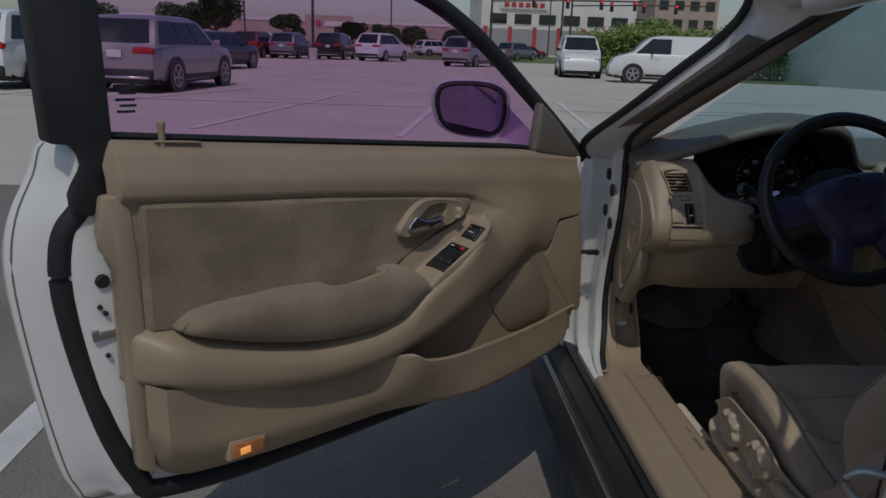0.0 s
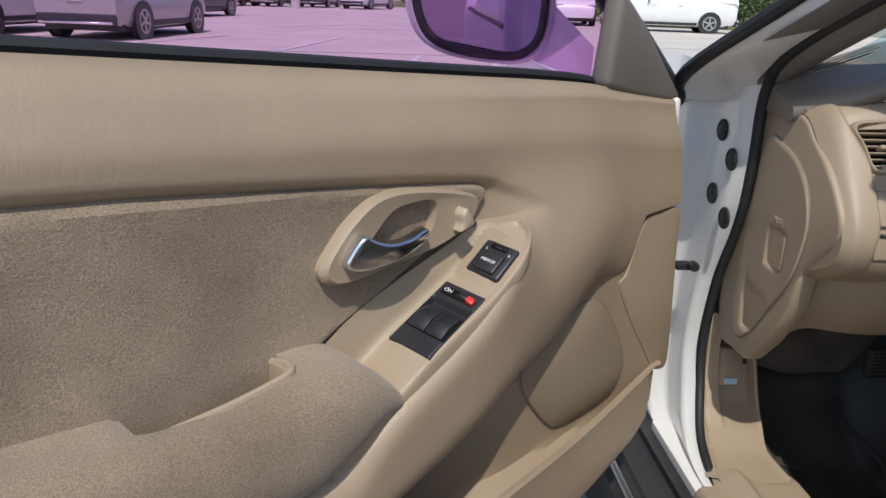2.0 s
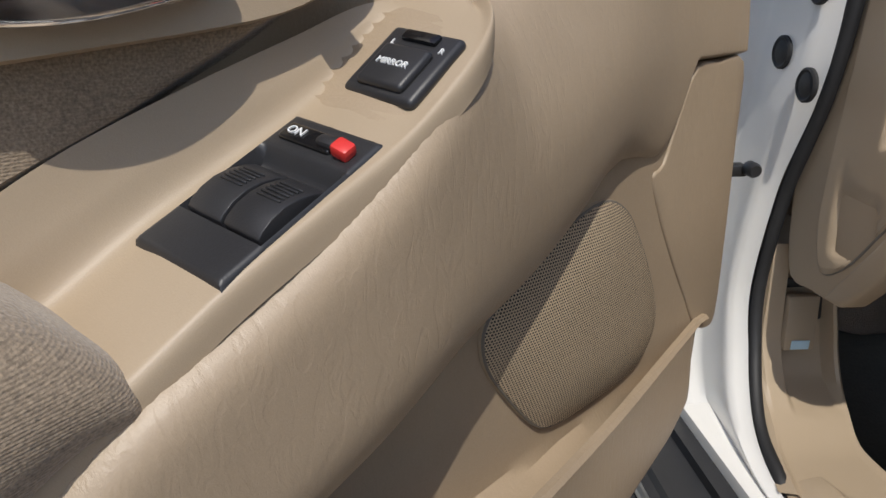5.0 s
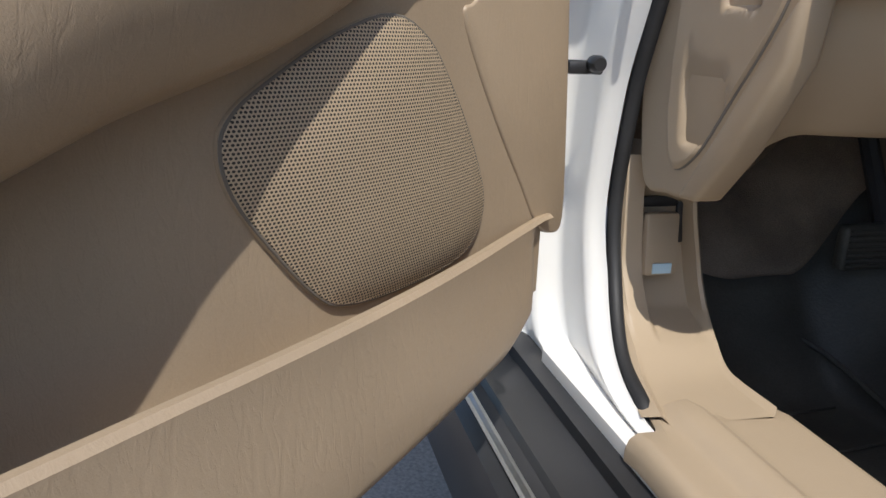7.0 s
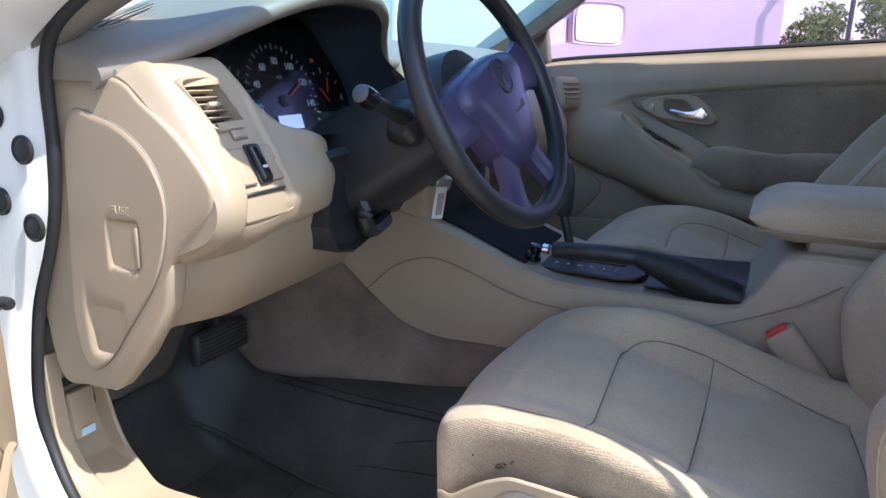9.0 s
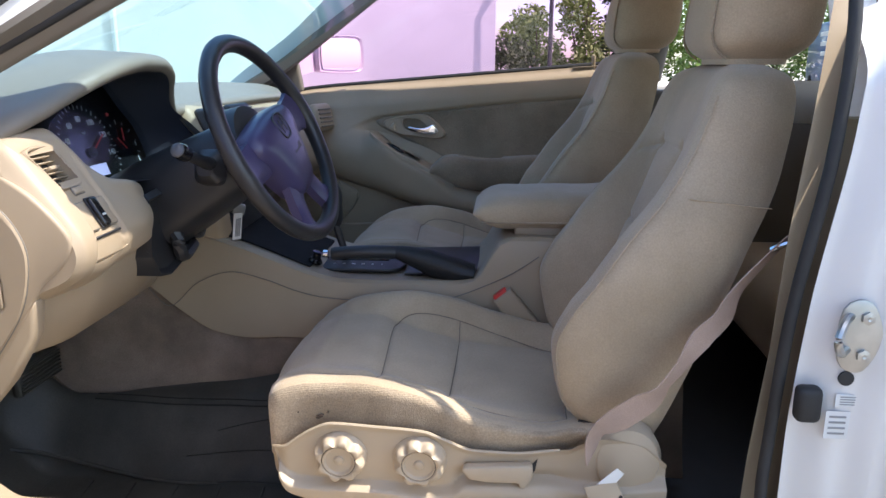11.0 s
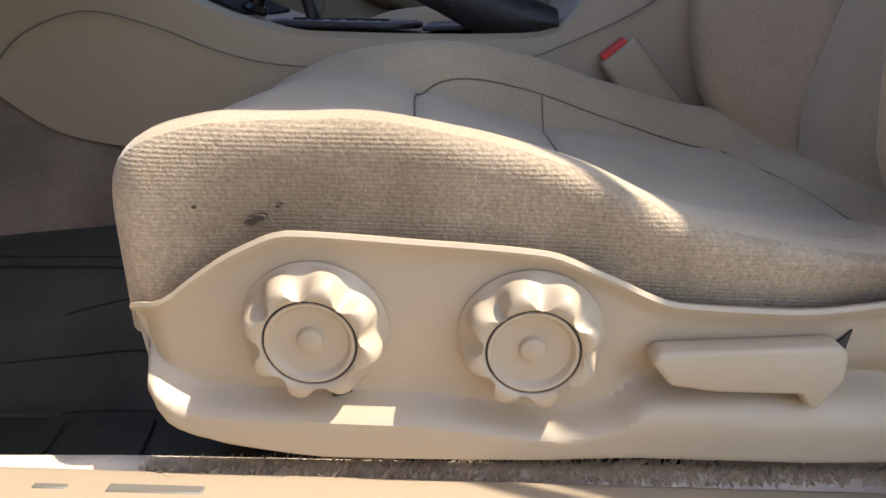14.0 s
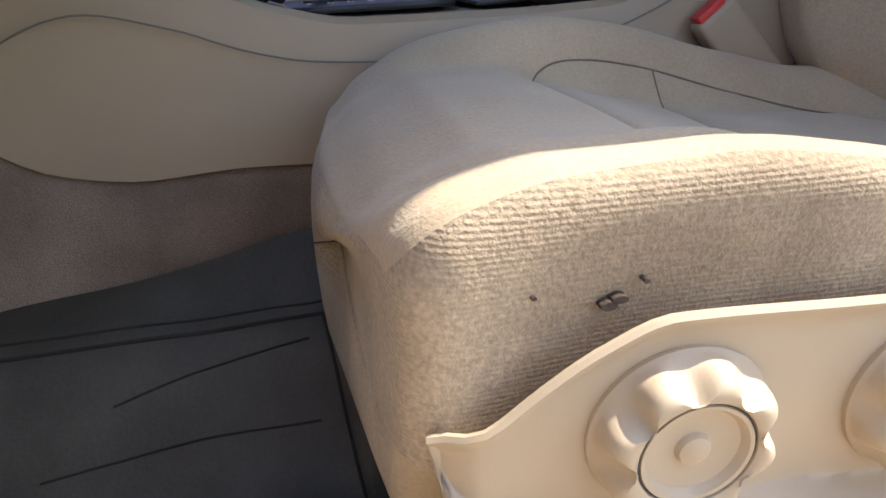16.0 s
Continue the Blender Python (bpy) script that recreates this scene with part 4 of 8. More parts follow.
part("sticker", rbox(0.022, 0.0015, 0.011, 0.0005, 1, at=(-0.672, -0.0185, 0.484)), mat("pale_blue_sticker", (0.55, 0.75, 0.85), 0.4), rel, "small pale blue sticker")

# rubber seal round the opening
ring = [(-0.724, -0.072, 0.970), (-0.722, -0.066, 0.861), (-0.720, -0.048, 0.768), (-0.718, -0.008, 0.66), (-0.718, 0.008, 0.547), (-0.720, -0.012, 0.468), (-0.736, -0.070, 0.416), (-0.748, -0.140, 0.400), (-0.752, -0.21, 0.380), (-0.755, -0.6, 0.375), (-0.755, -1.08, 0.385), (-0.735, -1.175, 0.45), (-0.722, -1.188, 0.561), (-0.722, -1.200, 0.769), (-0.722, -1.227, 0.978), (-0.70, -1.232, 1.167), (-0.645, -1.18, 1.285), (-0.605, -1.0, 1.328), (-0.577, -0.75, 1.325), (-0.560, -0.560, 1.285), (-0.583, -0.440, 1.236), (-0.624, -0.362, 1.182), (-0.679, -0.268, 1.115), (-0.726, -0.133, 1.030)]
part("door_seal", tube(loop_pts(ring, 6), 0.0078, 10, closed=True, up=(1, 0, 0)), M_RUBBER, body, "black rubber door seal")

# windscreen pillars, roof and screen
SEAM_A = [(-0.735, -0.03, 0.955), (-0.732, -0.123, 1.024), (-0.679, -0.268, 1.115), (-0.624, -0.362, 1.182), (-0.583, -0.440, 1.236), (-0.560, -0.560, 1.285), (-0.575, -0.64, 1.320)]
EDGE_A = [(-0.705, 0.02, 0.945), (-0.666, -0.176, 1.050), (-0.612, -0.306, 1.131), (-0.568, -0.417, 1.200), (-0.530, -0.513, 1.259), (-0.494, -0.593, 1.310), (-0.50, -0.64, 1.325)]
# the last point flares out beyond the real roof corner to shade the instrument pod
OUTER_A = [(-0.765, 0.12, 0.925), (-0.827, -0.050, 0.987), (-0.757, -0.190, 1.091), (-0.690, -0.290, 1.180), (-0.632, -0.375, 1.258), (-0.615, -0.430, 1.322), (-0.710, -0.60, 1.385)]


def apillar(side):
    rings_ = []
    for o, i in zip(arc_pts(OUTER_A, 5), arc_pts(SEAM_A, 5)):
        f_ = Vector((0.02, 0.05, 0.025))
        rings_.append([Vector((side * p.x, p.y, p.z)) for p in (o, o + f_ * 0.5, i + f_ * 1.4, i + f_ * 0.8, i, i.lerp(o, 0.45) + Vector((-0.006, -0.010, 0.0)))])
    return loft(rings_)


part("windscreen_pillar", apillar(1), M_WHITE, body, "white windscreen pillar")
part("windscreen_pillar", apillar(-1), M_WHITE, body, "white windscreen pillar")


def atrim(side):
    rings_ = []
    for a, b in zip(arc_pts(SEAM_A, 6), arc_pts(EDGE_A, 6)):
        n_ = Vector((0.45, -0.66, -0.60))
        pts = [a + Vector((0.004, 0.012, 0.004)), a + Vector((0.004, 0, -0.002)), a.lerp(b, 0.3) + n_ * 0.012, a.lerp(b, 0.65) + n_ * 0.012, b + n_ * 0.004, b + Vector((0.01, 0.03, 0.015))]
        rings_.append([(side * p.x, p.y, p.z) for p in pts])
    return loft(rings_, closed=False, caps=False)


def ajamb(side):
    rings_ = []
    for o, i in zip(arc_pts(OUTER_A, 5), arc_pts(SEAM_A, 5)):
        n_ = Vector((-0.006, -0.010, 0.0))
        pts = [i + n_ * 0.3, i.lerp(o, 0.25) + n_ * 0.9, i.lerp(o, 0.45) + n_ * 1.35, i.lerp(o, 0.62) + n_ * 1.1]
        rings_.append([(side * p.x, p.y, p.z) for p in pts])
    return loft(rings_[7:22], closed=False, caps=False)


part("pillar_channel", ajamb(1), M_BROWN, body, "grey-brown weatherstrip channel on the pillar")
part("pillar_channel", ajamb(-1), M_BROWN, body, "grey-brown weatherstrip channel on the pillar")
part("pillar_trim", atrim(1), M_TRIM, body, "grey-beige pillar trim")
part("pillar_trim", atrim(-1), M_TRIM, body, "grey-beige pillar trim")
part("drip_rail", tube([p + Vector((-0.004, 0.0, 0.006)) for p in arc_pts(OUTER_A, 5)], 0.010, 8), M_RUBBER, body)


def screen(u, v):
    x = -0.695 + 1.39 * u
    w = 1 - (x / 0.72) ** 2
    base = 0.14 + 0.28 * w
    y = base - (base + 0.60 + 0.03 * w) * v
    z = 0.885 + 0.05 * w + (0.425 - 0.01 * w) * v ** 1.05
    return (x * (1 - 0.27 * v), y, z)


part("windscreen", grid(screen, 24, 16), M_GLASS_CLEAR, body, "clear windscreen with a green tint")


def roof(u, v):
    x = -0.60 + 1.20 * u
    y = -0.535 + 0.03 * (1 - (x / 0.6) ** 2) - 1.78 * v
    return (x, y, 1.338 + 0.045 * (1 - (x / 0.6) ** 2) + 0.02 * math.sin(math.pi * v))


part("roof_panel", grid(roof, 20, 20, back=(0, 0, 0.02)), M_WHITE, body)
M_LINER = mat("beige_headliner", (0.60, 0.53, 0.43), 0.95, var=0.05)
part("headliner", grid(lambda u, v: Vector(roof(u, v)) - Vector((0, 0, 0.03)), 20, 20), M_LINER, body)
part("roof_rail", tube([(-0.585, -0.62, 1.318), (-0.612, -0.9, 1.338), (-0.616, -1.2, 1.335), (-0.61, -1.9, 1.30)], 0.028, 10), M_WHITE, body)
part("roof_rail", tube([(0.60, -0.62, 1.315), (0.595, -0.9, 1.338), (0.60, -1.2, 1.335), (0.60, -1.9, 1.30)], 0.028, 10), M_WHITE, body)

# unseen strip past the roof's edge, added to block sun from the far door
part("far_sun_shade", grid(lambda u, v: (0.585 + 0.12 * v, -0.42 - 1.5 * u, 1.372 - 0.012 * v * v), 20, 6, back=(0, 0, -0.02)), M_WHITE, body, "white strip added beside the roof to keep sun off the far door")
# lock pillar and rear quarter
def bpillar(u, v):
    yz = [(-1.05, 0.345), (-1.165, 0.40), (-1.195, 0.50), (-1.195, 0.60), (-1.205, 0.769), (-1.232, 0.978), (-1.238, 1.08), (-1.238, 1.17)]
    fy, fz = pchip([(i / 7, p[0]) for i, p in enumerate(yz)]), pchip([(i / 7, p[1]) for i, p in enumerate(yz)])
    y = fy(u) - 0.012 - 0.20 * v
    x = -0.728 - 0.03 * sstep(0, 0.25, v) - 0.025 * sstep(0.25, 0.45, v) - 0.055 * sstep(0.45, 0.62, v)
    x += 0.10 * sstep(0.80, 1.0, u)
    return (x, y, fz(u))


part("lock_pillar", grid(bpillar, 50, 40), M_WHITE, body, "white lock pillar with striker")
part("quarter_panel", grid(lambda u, v: (-0.838 + 0.24 * sstep(0.62, 1.0, v) + 0.02 * u, -1.36 - 0.9 * u, 0.30 + 1.04 * v), 10, 24), M_WHITE, body)
part("quarter_panel", grid(lambda u, v: (0.838 - 0.24 * sstep(0.62, 1.0, v) - 0.02 * u, -1.36 - 0.9 * u, 0.30 + 0.72 * v), 10, 24), M_WHITE, body)
part("quarter_window", grid(lambda u, v: (-0.844 + 0.24 * sstep(0.62, 1.0, 0.64 + 0.27 * v) + 0.02 * (0.08 + 0.6 * u), -1.43 - 0.54 * u, 0.30 + 1.04 * (0.64 + 0.27 * v)), 10, 10), M_DARKGLASS, body, "dark rear quarter window")
part("belt_strip", tube([(-0.838, -1.37, 0.955), (-0.828, -1.70, 0.958), (-0.822, -2.10, 0.965)], 0.009, 8), M_RUBBER, body)
part("pillar_post", slab([(-0.70, -1.24, 1.00), (-0.70, -1.36, 1.00), (-0.60, -1.36, 1.34), (-0.60, -1.22, 1.33)], (0.03, 0, 0), 0.01), M_WHITE, body)
part("lock_pillar_trim", grid(lambda u, v: (-0.705 + 0.045 * v + 0.085 * sstep(0.75, 1.0, u), [-1.165, -1.172, -1.185, -1.192, -1.205, -1.222, -1.232][min(6, int(u * 6 + 0.5))] - 0.075 * v, 0.42 + 0.88 * u), 6, 8), M_PLASTIC, body, "beige lock pillar trim")
st = thing("door_striker", "bright steel door striker bolted to the white pillar", "striker")
part("striker_plate", slab(loop_pts([(-0.757, -1.243, 0.722), (-0.757, -1.243, 0.786), (-0.762, -1.270, 0.797), (-0.766, -1.286, 0.757), (-0.762, -1.270, 0.712)], 4), (-0.004, 0, 0), 0.001), M_STEEL, st)
part("striker_loop", tube(arc_pts([(-0.760, -1.252, 0.778), (-0.782, -1.236, 0.776), (-0.794, -1.226, 0.758), (-0.782, -1.236, 0.740), (-0.760, -1.252, 0.737)], 5), 0.005, 8), M_STEEL, st)
for z in (0.732, 0.778):
    part("bolt", lathe([(0.008, 0), (0.008, 0.004), (0.003, 0.005), (0.001, 0.004)], 6, pose(-0.766, -1.268, z, 0, -90)), M_STEEL, st)
part("bump_stop", rbox(0.022, 0.030, 0.046, 0.008, 3, at=(-0.752, -1.219, 0.663)), M_RUBBER, body, "black rubber bump stop")
part("pillar_plug", lathe([(0.009, 0), (0.009, 0.003), (0.001, 0.004)], 20, pose(-0.758, -1.256, 0.700, 0, -90)), M_RUBBER, body)
for y, z, w, h in ((-1.264, 0.672, 0.034, 0.016), (-1.252, 0.640, 0.028, 0.036)):
    lb = part("label_plate", rbox(0.001, w, h, 0, at=(-0.7605, y, z)), M_WHITEMARK, body, "printed white sticker")
    for i in range(4):
        part("print_bar", rbox(0.0006, w * 0.7, h * 0.07, 0, at=(-0.7613, y, z + h * (0.3 - 0.2 * i))), M_GREYMARK, lb)

# front wing seen past the pillar, bonnet, floor, firewall, rear shell
part("front_wing", grid(lambda u, v: (-0.86 + 0.05 * v * v, 0.16 + 1.5 * u, 0.30 + 0.60 * v), 12, 10, back=(0.03, 0, 0)), M_WHITE, body)
part("front_wing", grid(lambda u, v: (0.86 - 0.05 * v * v, 0.06 + 1.6 * u, 0.30 + 0.60 * v), 12, 10, back=(-0.03, 0, 0)), M_WHITE, body)
part("bonnet", grid(lambda u, v: (-0.80 + 1.60 * u, 0.42 + 1.2 * v, 0.90 + 0.04 * math.sin(math.pi * u) - 0.10 * v * v), 16, 12, back=(0, 0, -0.02)), M_WHITE, body)
part("floor_pan", slab([(-0.79, 0.45, 0.20), (0.79, 0.45, 0.20), (0.79, -2.2, 0.20), (-0.79, -2.2, 0.20)], (0, 0, 0.04)), M_BLACK, body)
part("rear_bulkhead", slab([(-0.75, -2.15, 0.24), (0.75, -2.15, 0.24), (0.75, -2.15, 0.98), (-0.75, -2.15, 0.98)], (0, 0.04, 0)), M_BLACK, body)
part("sill_box", slab_x([(0.45, 0.20), (0.45, 0.37), (-2.2, 0.37), (-2.2, 0.20)], -0.80, -0.63), M_BLACK, body)
part("sill_box", slab_x([(0.45, 0.20), (0.45, 0.40), (-2.2, 0.40), (-2.2, 0.20)], 0.63, 0.85), M_BLACK, body)


def carpet(u, v):
    x = -0.63 + 1.26 * u
    y = 0.32 - 1.32 * v
    z = 0.262 + 0.26 * sstep(0.02, 0.30, y) + 0.05 * sstep(0.45, 0.63, abs(x)) + 0.125 * sstep(0.37, 0.25, abs(x))
    z += 0.004 * noise.noise(Vector((x * 12, y * 12, 0)))
    return (x, y, z)


part("floor_carpet", grid(carpet, 60, 70), M_CARPET, body, "worn brown carpet")
tunnel_top = pchip([(0.30, 0.75), (0.05, 0.66), (-0.10, 0.622), (-0.157, 0.576), (-0.245, 0.520), (-0.32, 0.508), (-0.40, 0.510), (-0.50, 0.506), (-1.25, 0.458)])


def tunnel(u, v):
    y = 0.28 - 1.5 * u
    a = math.pi * v
    w = 0.178 + 0.05 * sstep(-0.14, 0.2, y)
    side_ = math.copysign(1, math.cos(a))
    t = min(1.0, abs(math.sin(a)) * 1.5)
    n3 = noise.noise(Vector((side_ * 5, y * 9, t * 5)))
    x = -side_ * (w + 0.055 * (1 - t) ** 2 - (0.02 * sstep(0.8, 1.0, t))) * min(1.0, abs(math.cos(a)) * 3)
    z = 0.25 + (tunnel_top(y) - 0.25) * t
    fold = 0.012 * math.sin(9 * y + 6 * t) * sstep(-0.35, -0.1, y) * math.sin(math.pi * t)
    return (x + (0.012 * n3 * math.sin(math.pi * t) - fold) * side_, y, z)


part("tunnel_carpet", grid(tunnel, 60, 30), M_CARPET, body, "worn brown carpet over the tunnel")
part("firewall_carpet", grid(lambda u, v: (-0.70 + 1.4 * u, 0.30 - 0.10 * v, 0.50 + 0.42 * v), 20, 10), M_CARPET, body)
part("carpet_edge", tube([(-0.598, -0.30, 0.366), (-0.602, -0.48, 0.375), (-0.602, -0.75, 0.378), (-0.590, -1.15, 0.378)], 0.015, 10), M_CARPETB, body)
# short tufts along the sill
bm = bmesh.new()
for i in range(7000):
    y = -0.50 - 0.62 * random.random()
    x = -0.614 + (-0.50 - y) * 0.045 + random.uniform(-0.011, 0.010)
    h = random.uniform(0.003, 0.008)
    dx, dy = random.uniform(-0.004, 0.002), random.uniform(-0.004, 0.004)
    b0 = 0.3885 + random.uniform(-0.003, 0.003)
    bm.faces.new([bm.verts.new(p) for p in ((x - 0.0013, y, b0), (x + 0.0013, y + 0.0012, b0), (x + dx, y + dy, b0 + h))])
tf = finish("carpet_tufts", bm, M_CARPETB)
tagged(tf, "frayed beige carpet tufts along the sill", "carpet", kind="stuff")

# ---- rubber floor mat ----
fm = thing("floor_mat", "black ribbed rubber floor mat in the driver's footwell", "floor mat")


def matz(x, y):
    return carpet((x + 0.63) / 1.26, (0.32 - y) / 1.32)[2] + 0.010


mat_rim = pchip([(-0.50, 0.452), (-0.44, 0.446), (-0.36, 0.427), (-0.29, 0.414), (-0.20, 0.404), (-0.10, 0.388), (-0.03, 0.352), (0.03, 0.325), (0.08, 0.352), (0.13, 0.392), (0.17, 0.42)])


def matsheet(u, v):
    y = 0.16 - 0.66 * v
    f = min(1.0, u / 0.80)
    x = -0.60 + 0.345 * f
    e = f * 0.345
    e2 = min(v, 1 - v) * 0.66
    z = matz(x, y) + 0.012 * sstep(0.03, 0.012, min(e, e2)) - 0.010 * sstep(0.012, 0.0, min(e, e2))
    w = 0.02 * noise.noise(Vector((x * 3, y * 3, 8)))
    z += 0.003 * noise.noise(Vector((x * 9, y * 9, 4)))
    g = max(0.0, (u - 0.80) / 0.20)
    top = mat_rim(y)
    x += w * 0.2 + 0.058 * g ** 0.8
    z += (top - z) * g ** 1.3 + 0.004 * math.sin(math.pi * g)
    return (x, y + w * (1 - g), z)


part("mat_sheet", join(grid(matsheet, 70, 80), grid(lambda u, v: Vector(matsheet(u, v)) + Vector((0, 0, -0.006)), 30, 40)), M_MAT, fm)
for i in range(6):
    y = 0.02 - 0.085 * i
    part("rib", tube([(x, y + 0.012 * math.sin((x + 0.4) * 9), matz(x, y) + 0.003) for x in [-0.56 + 0.18 * k / 16 for k in range(17)]], 0.0022, 6), M_MAT, fm)
part("border_rib", tube(loop_pts([(x, y, matz(x, y) + 0.004) for x, y in ((-0.565, 0.1), (-0.37, 0.1), (-0.37, -0.2), (-0.37, -0.46), (-0.565, -0.46), (-0.565, -0.2))], 8), 0.004, 6, closed=True), M_MAT, fm)

def on_mat(x, y, up=0.0):
    p = matsheet((x + 0.60) / 0.345 * 0.80, (0.16 - y) / 0.66)
    return (p[0], p[1], p[2] + up)


def mat_line(a, b, r=0.0028, n=24, bow=0.0):
    pts = []
    for k in range(n + 1):
        f = k / n
        pts.append(on_mat(a[0] + (b[0] - a[0]) * f + bow * math.sin(math.pi * f), a[1] + (b[1] - a[1]) * f, 0.0006))
    return tube(pts, r, 6)


# moulded channels, their shade drawn as dark bars: double along the tunnel, three across
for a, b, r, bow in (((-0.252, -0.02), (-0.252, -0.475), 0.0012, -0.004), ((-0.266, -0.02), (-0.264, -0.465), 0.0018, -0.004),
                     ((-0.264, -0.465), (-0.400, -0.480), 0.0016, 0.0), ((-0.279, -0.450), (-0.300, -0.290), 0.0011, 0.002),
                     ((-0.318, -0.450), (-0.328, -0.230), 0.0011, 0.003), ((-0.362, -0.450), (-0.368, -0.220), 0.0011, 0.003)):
    part("channel", mat_line(a, b, r, 24, bow), M_GROOVE_SHADE, fm)

# ---- pedals ----
pd = thing("brake_pedal", "wide black ribbed rubber brake pedal", "pedal")
part("pad", rbox(0.135, 0.020, 0.060, 0.008, 3, at=(-0.305, 0.075, 0.468)), M_MAT, pd)
for i in range(7):
    part("pad_rib", rbox(0.125, 0.006, 0.004, 0.0015, 1, at=(-0.305, 0.063, 0.446 + 0.0075 * i)), M_MAT, pd)
part("pedal_arm", tube([(-0.30, 0.085, 0.49), (-0.30, 0.14, 0.60), (-0.30, 0.15, 0.72)], 0.012, 8), M_BLACK, pd)
ga = thing("accelerator_pedal", "long black accelerator pedal", "pedal")
part("pad", rbox(0.048, 0.016, 0.120, 0.006, 3, at=(0, 0, 0), turn=pose(0, 0, 0, 20, 8, 0)), M_BLACK, ga)
ga.location = (-0.190, 0.085, 0.445)

# ---- dashboard ----
dash = thing("dashboard", "beige plastic dashboard with a grey padded top", "dashboard")
top_z = pchip([(-0.72, 0.966), (-0.69, 0.980), (-0.65, 0.996), (-0.60, 1.014), (-0.55, 1.034), (-0.49, 1.057), (-0.42, 1.075), (-0.36, 1.081), (-0.29, 1.078), (-0.245, 1.064), (-0.215, 1.036), (-0.195, 1.004), (-0.175, 0.988), (-0.14, 0.986), (0.0, 0.988), (0.3, 0.990), (0.6, 0.982), (0.72, 0.960)])
rear_y = pchip([(-0.72, -0.142), (-0.69, -0.168), (-0.66, -0.186), (-0.60, -0.202), (-0.55, -0.213), (-0.49, -0.229), (-0.40, -0.241), (-0.30, -0.239), (-0.24, -0.229), (-0.205, -0.208), (-0.17, -0.198), (-0.14, -0.202), (0.0, -0.210), (0.4, -0.222), (0.64, -0.222), (0.72, -0.200)])


def dashtop(u, v):
    x = -0.72 + 1.44 * u
    y1 = rear_y(x)
    y0 = 0.10 + 0.30 * (1 - (x / 0.72) ** 2)
    t = top_z(x)
    thick = 0.030 - 0.008 * sstep(-0.18, -0.10, x)
    if v < 0.25:
        # rounded rear lip, from its lower edge over to the top
        a = radians(-62 + 152 * v / 0.25)
        return (x, y1 + 0.026 * (1 - math.cos(a)) - 0.004, t - thick * 0.55 + thick * 0.55 * math.sin(a))
    w = (v - 0.25) / 0.75
    ya = y1 + 0.022
    y = ya + (y0 - ya) * w
    base = 0.905 + 0.045 * (1 - (x / 0.72) ** 2)
    z = t + (base - t) * sstep(0.10, 1.0, w) ** 1.3
    z += (0.008 + 0.024 * sstep(-0.2, -0.1, x)) * math.sin(math.pi * min(1, w * 1.4)) * (1 if w < 0.71 else 0)
    z += 0.014 * sstep(-0.45, -0.60, x) * sstep(0.05, 0.35, w) * sstep(1.0, 0.6, w)
    return (x, y, z)


part("dash_pad", grid(dashtop, 140, 64), M_DASHTOP, dash, "grey padded dash top with an instrument hood")
for side in (0, 1):
    def pad_end(u, v):
        p = Vector(dashtop(side, u))
        return (p.x, p.y, p.z + (0.944 - p.z) * v)
    part("pad_end", grid(pad_end, 40, 3), M_DASHTOP, dash)


part("pad_core", rbox(0.110, 0.120, 0.026, 0.004, 2, at=(-0.656, -0.100, 0.946)), M_DASHTOP, dash)


def pad_height(x, y):
    ya = rear_y(x) + 0.022
    return dashtop((x + 0.72) / 1.44, 0.25 + 0.75 * (y - ya) / (0.10 + 0.30 * (1 - (x / 0.72) ** 2) - ya))[2]


def hood_under(u, v):
    x = -0.610 + 0.420 * u
    y = rear_y(x) + 0.006 + 0.13 * v
    z = top_z(x) - 0.029 - 0.012 * v
    return (x, y, z)


part("hood_lining", grid(hood_under, 40, 8), M_BLACK, dash)
# main face of the dash, under the pad
face_low = pchip([(-0.72, 0.60), (-0.5, 0.655), (-0.3, 0.66), (-0.16, 0.68), (0.0, 0.68), (0.3, 0.64), (0.72, 0.62)])


def dashface(u, v):
    x = -0.19 + 0.91 * u
    t, b = top_z(x) - 0.018, face_low(x)
    z = t + (b - t) * v
    y = rear_y(x) + 0.012 - 0.085 * math.sin(math.pi * min(1, v * 1.15)) + 0.10 * sstep(0.55, 1.0, v)
    y -= 0.03 * sstep(0.05, 0.30, v) * sstep(0.20, 0.0, abs(x))
    return (x, y, z)


part("dash_face", grid(dashface, 60, 40), M_PLASTIC, dash)
# end cap with the fuse door
endcap = loop_pts([(0, -0.02, 0.953), (0, -0.13, 0.952), (0, -0.168, 0.945), (0, -0.192, 0.926), (0, -0.232, 0.898), (0, -0.267, 0.863), (0, -0.284, 0.834), (0, -0.270, 0.803), (0, -0.230, 0.764), (0, -0.190, 0.69), (0, -0.150, 0.625), (0, -0.118, 0.584), (0, -0.075, 0.577), (0, -0.03, 0.585), (0, -0.01, 0.70), (0, -0.015, 0.85)], 5)
part("dash_end", slab([(-0.700, p.y, p.z) for p in endcap], (-0.014, 0, 0), 0.005, 3), M_PLASTIC, dash)
fuse = loop_pts([(0, -0.085, 0.905), (0, -0.135, 0.906), (0, -0.175, 0.890), (0, -0.205, 0.862), (0, -0.222, 0.82), (0, -0.216, 0.77), (0, -0.198, 0.726), (0, -0.160, 0.672), (0, -0.120, 0.620), (0, -0.085, 0.605), (0, -0.070, 0.66), (0, -0.075, 0.80)], 5)
fc_ = Vector((0, -0.150, 0.760))


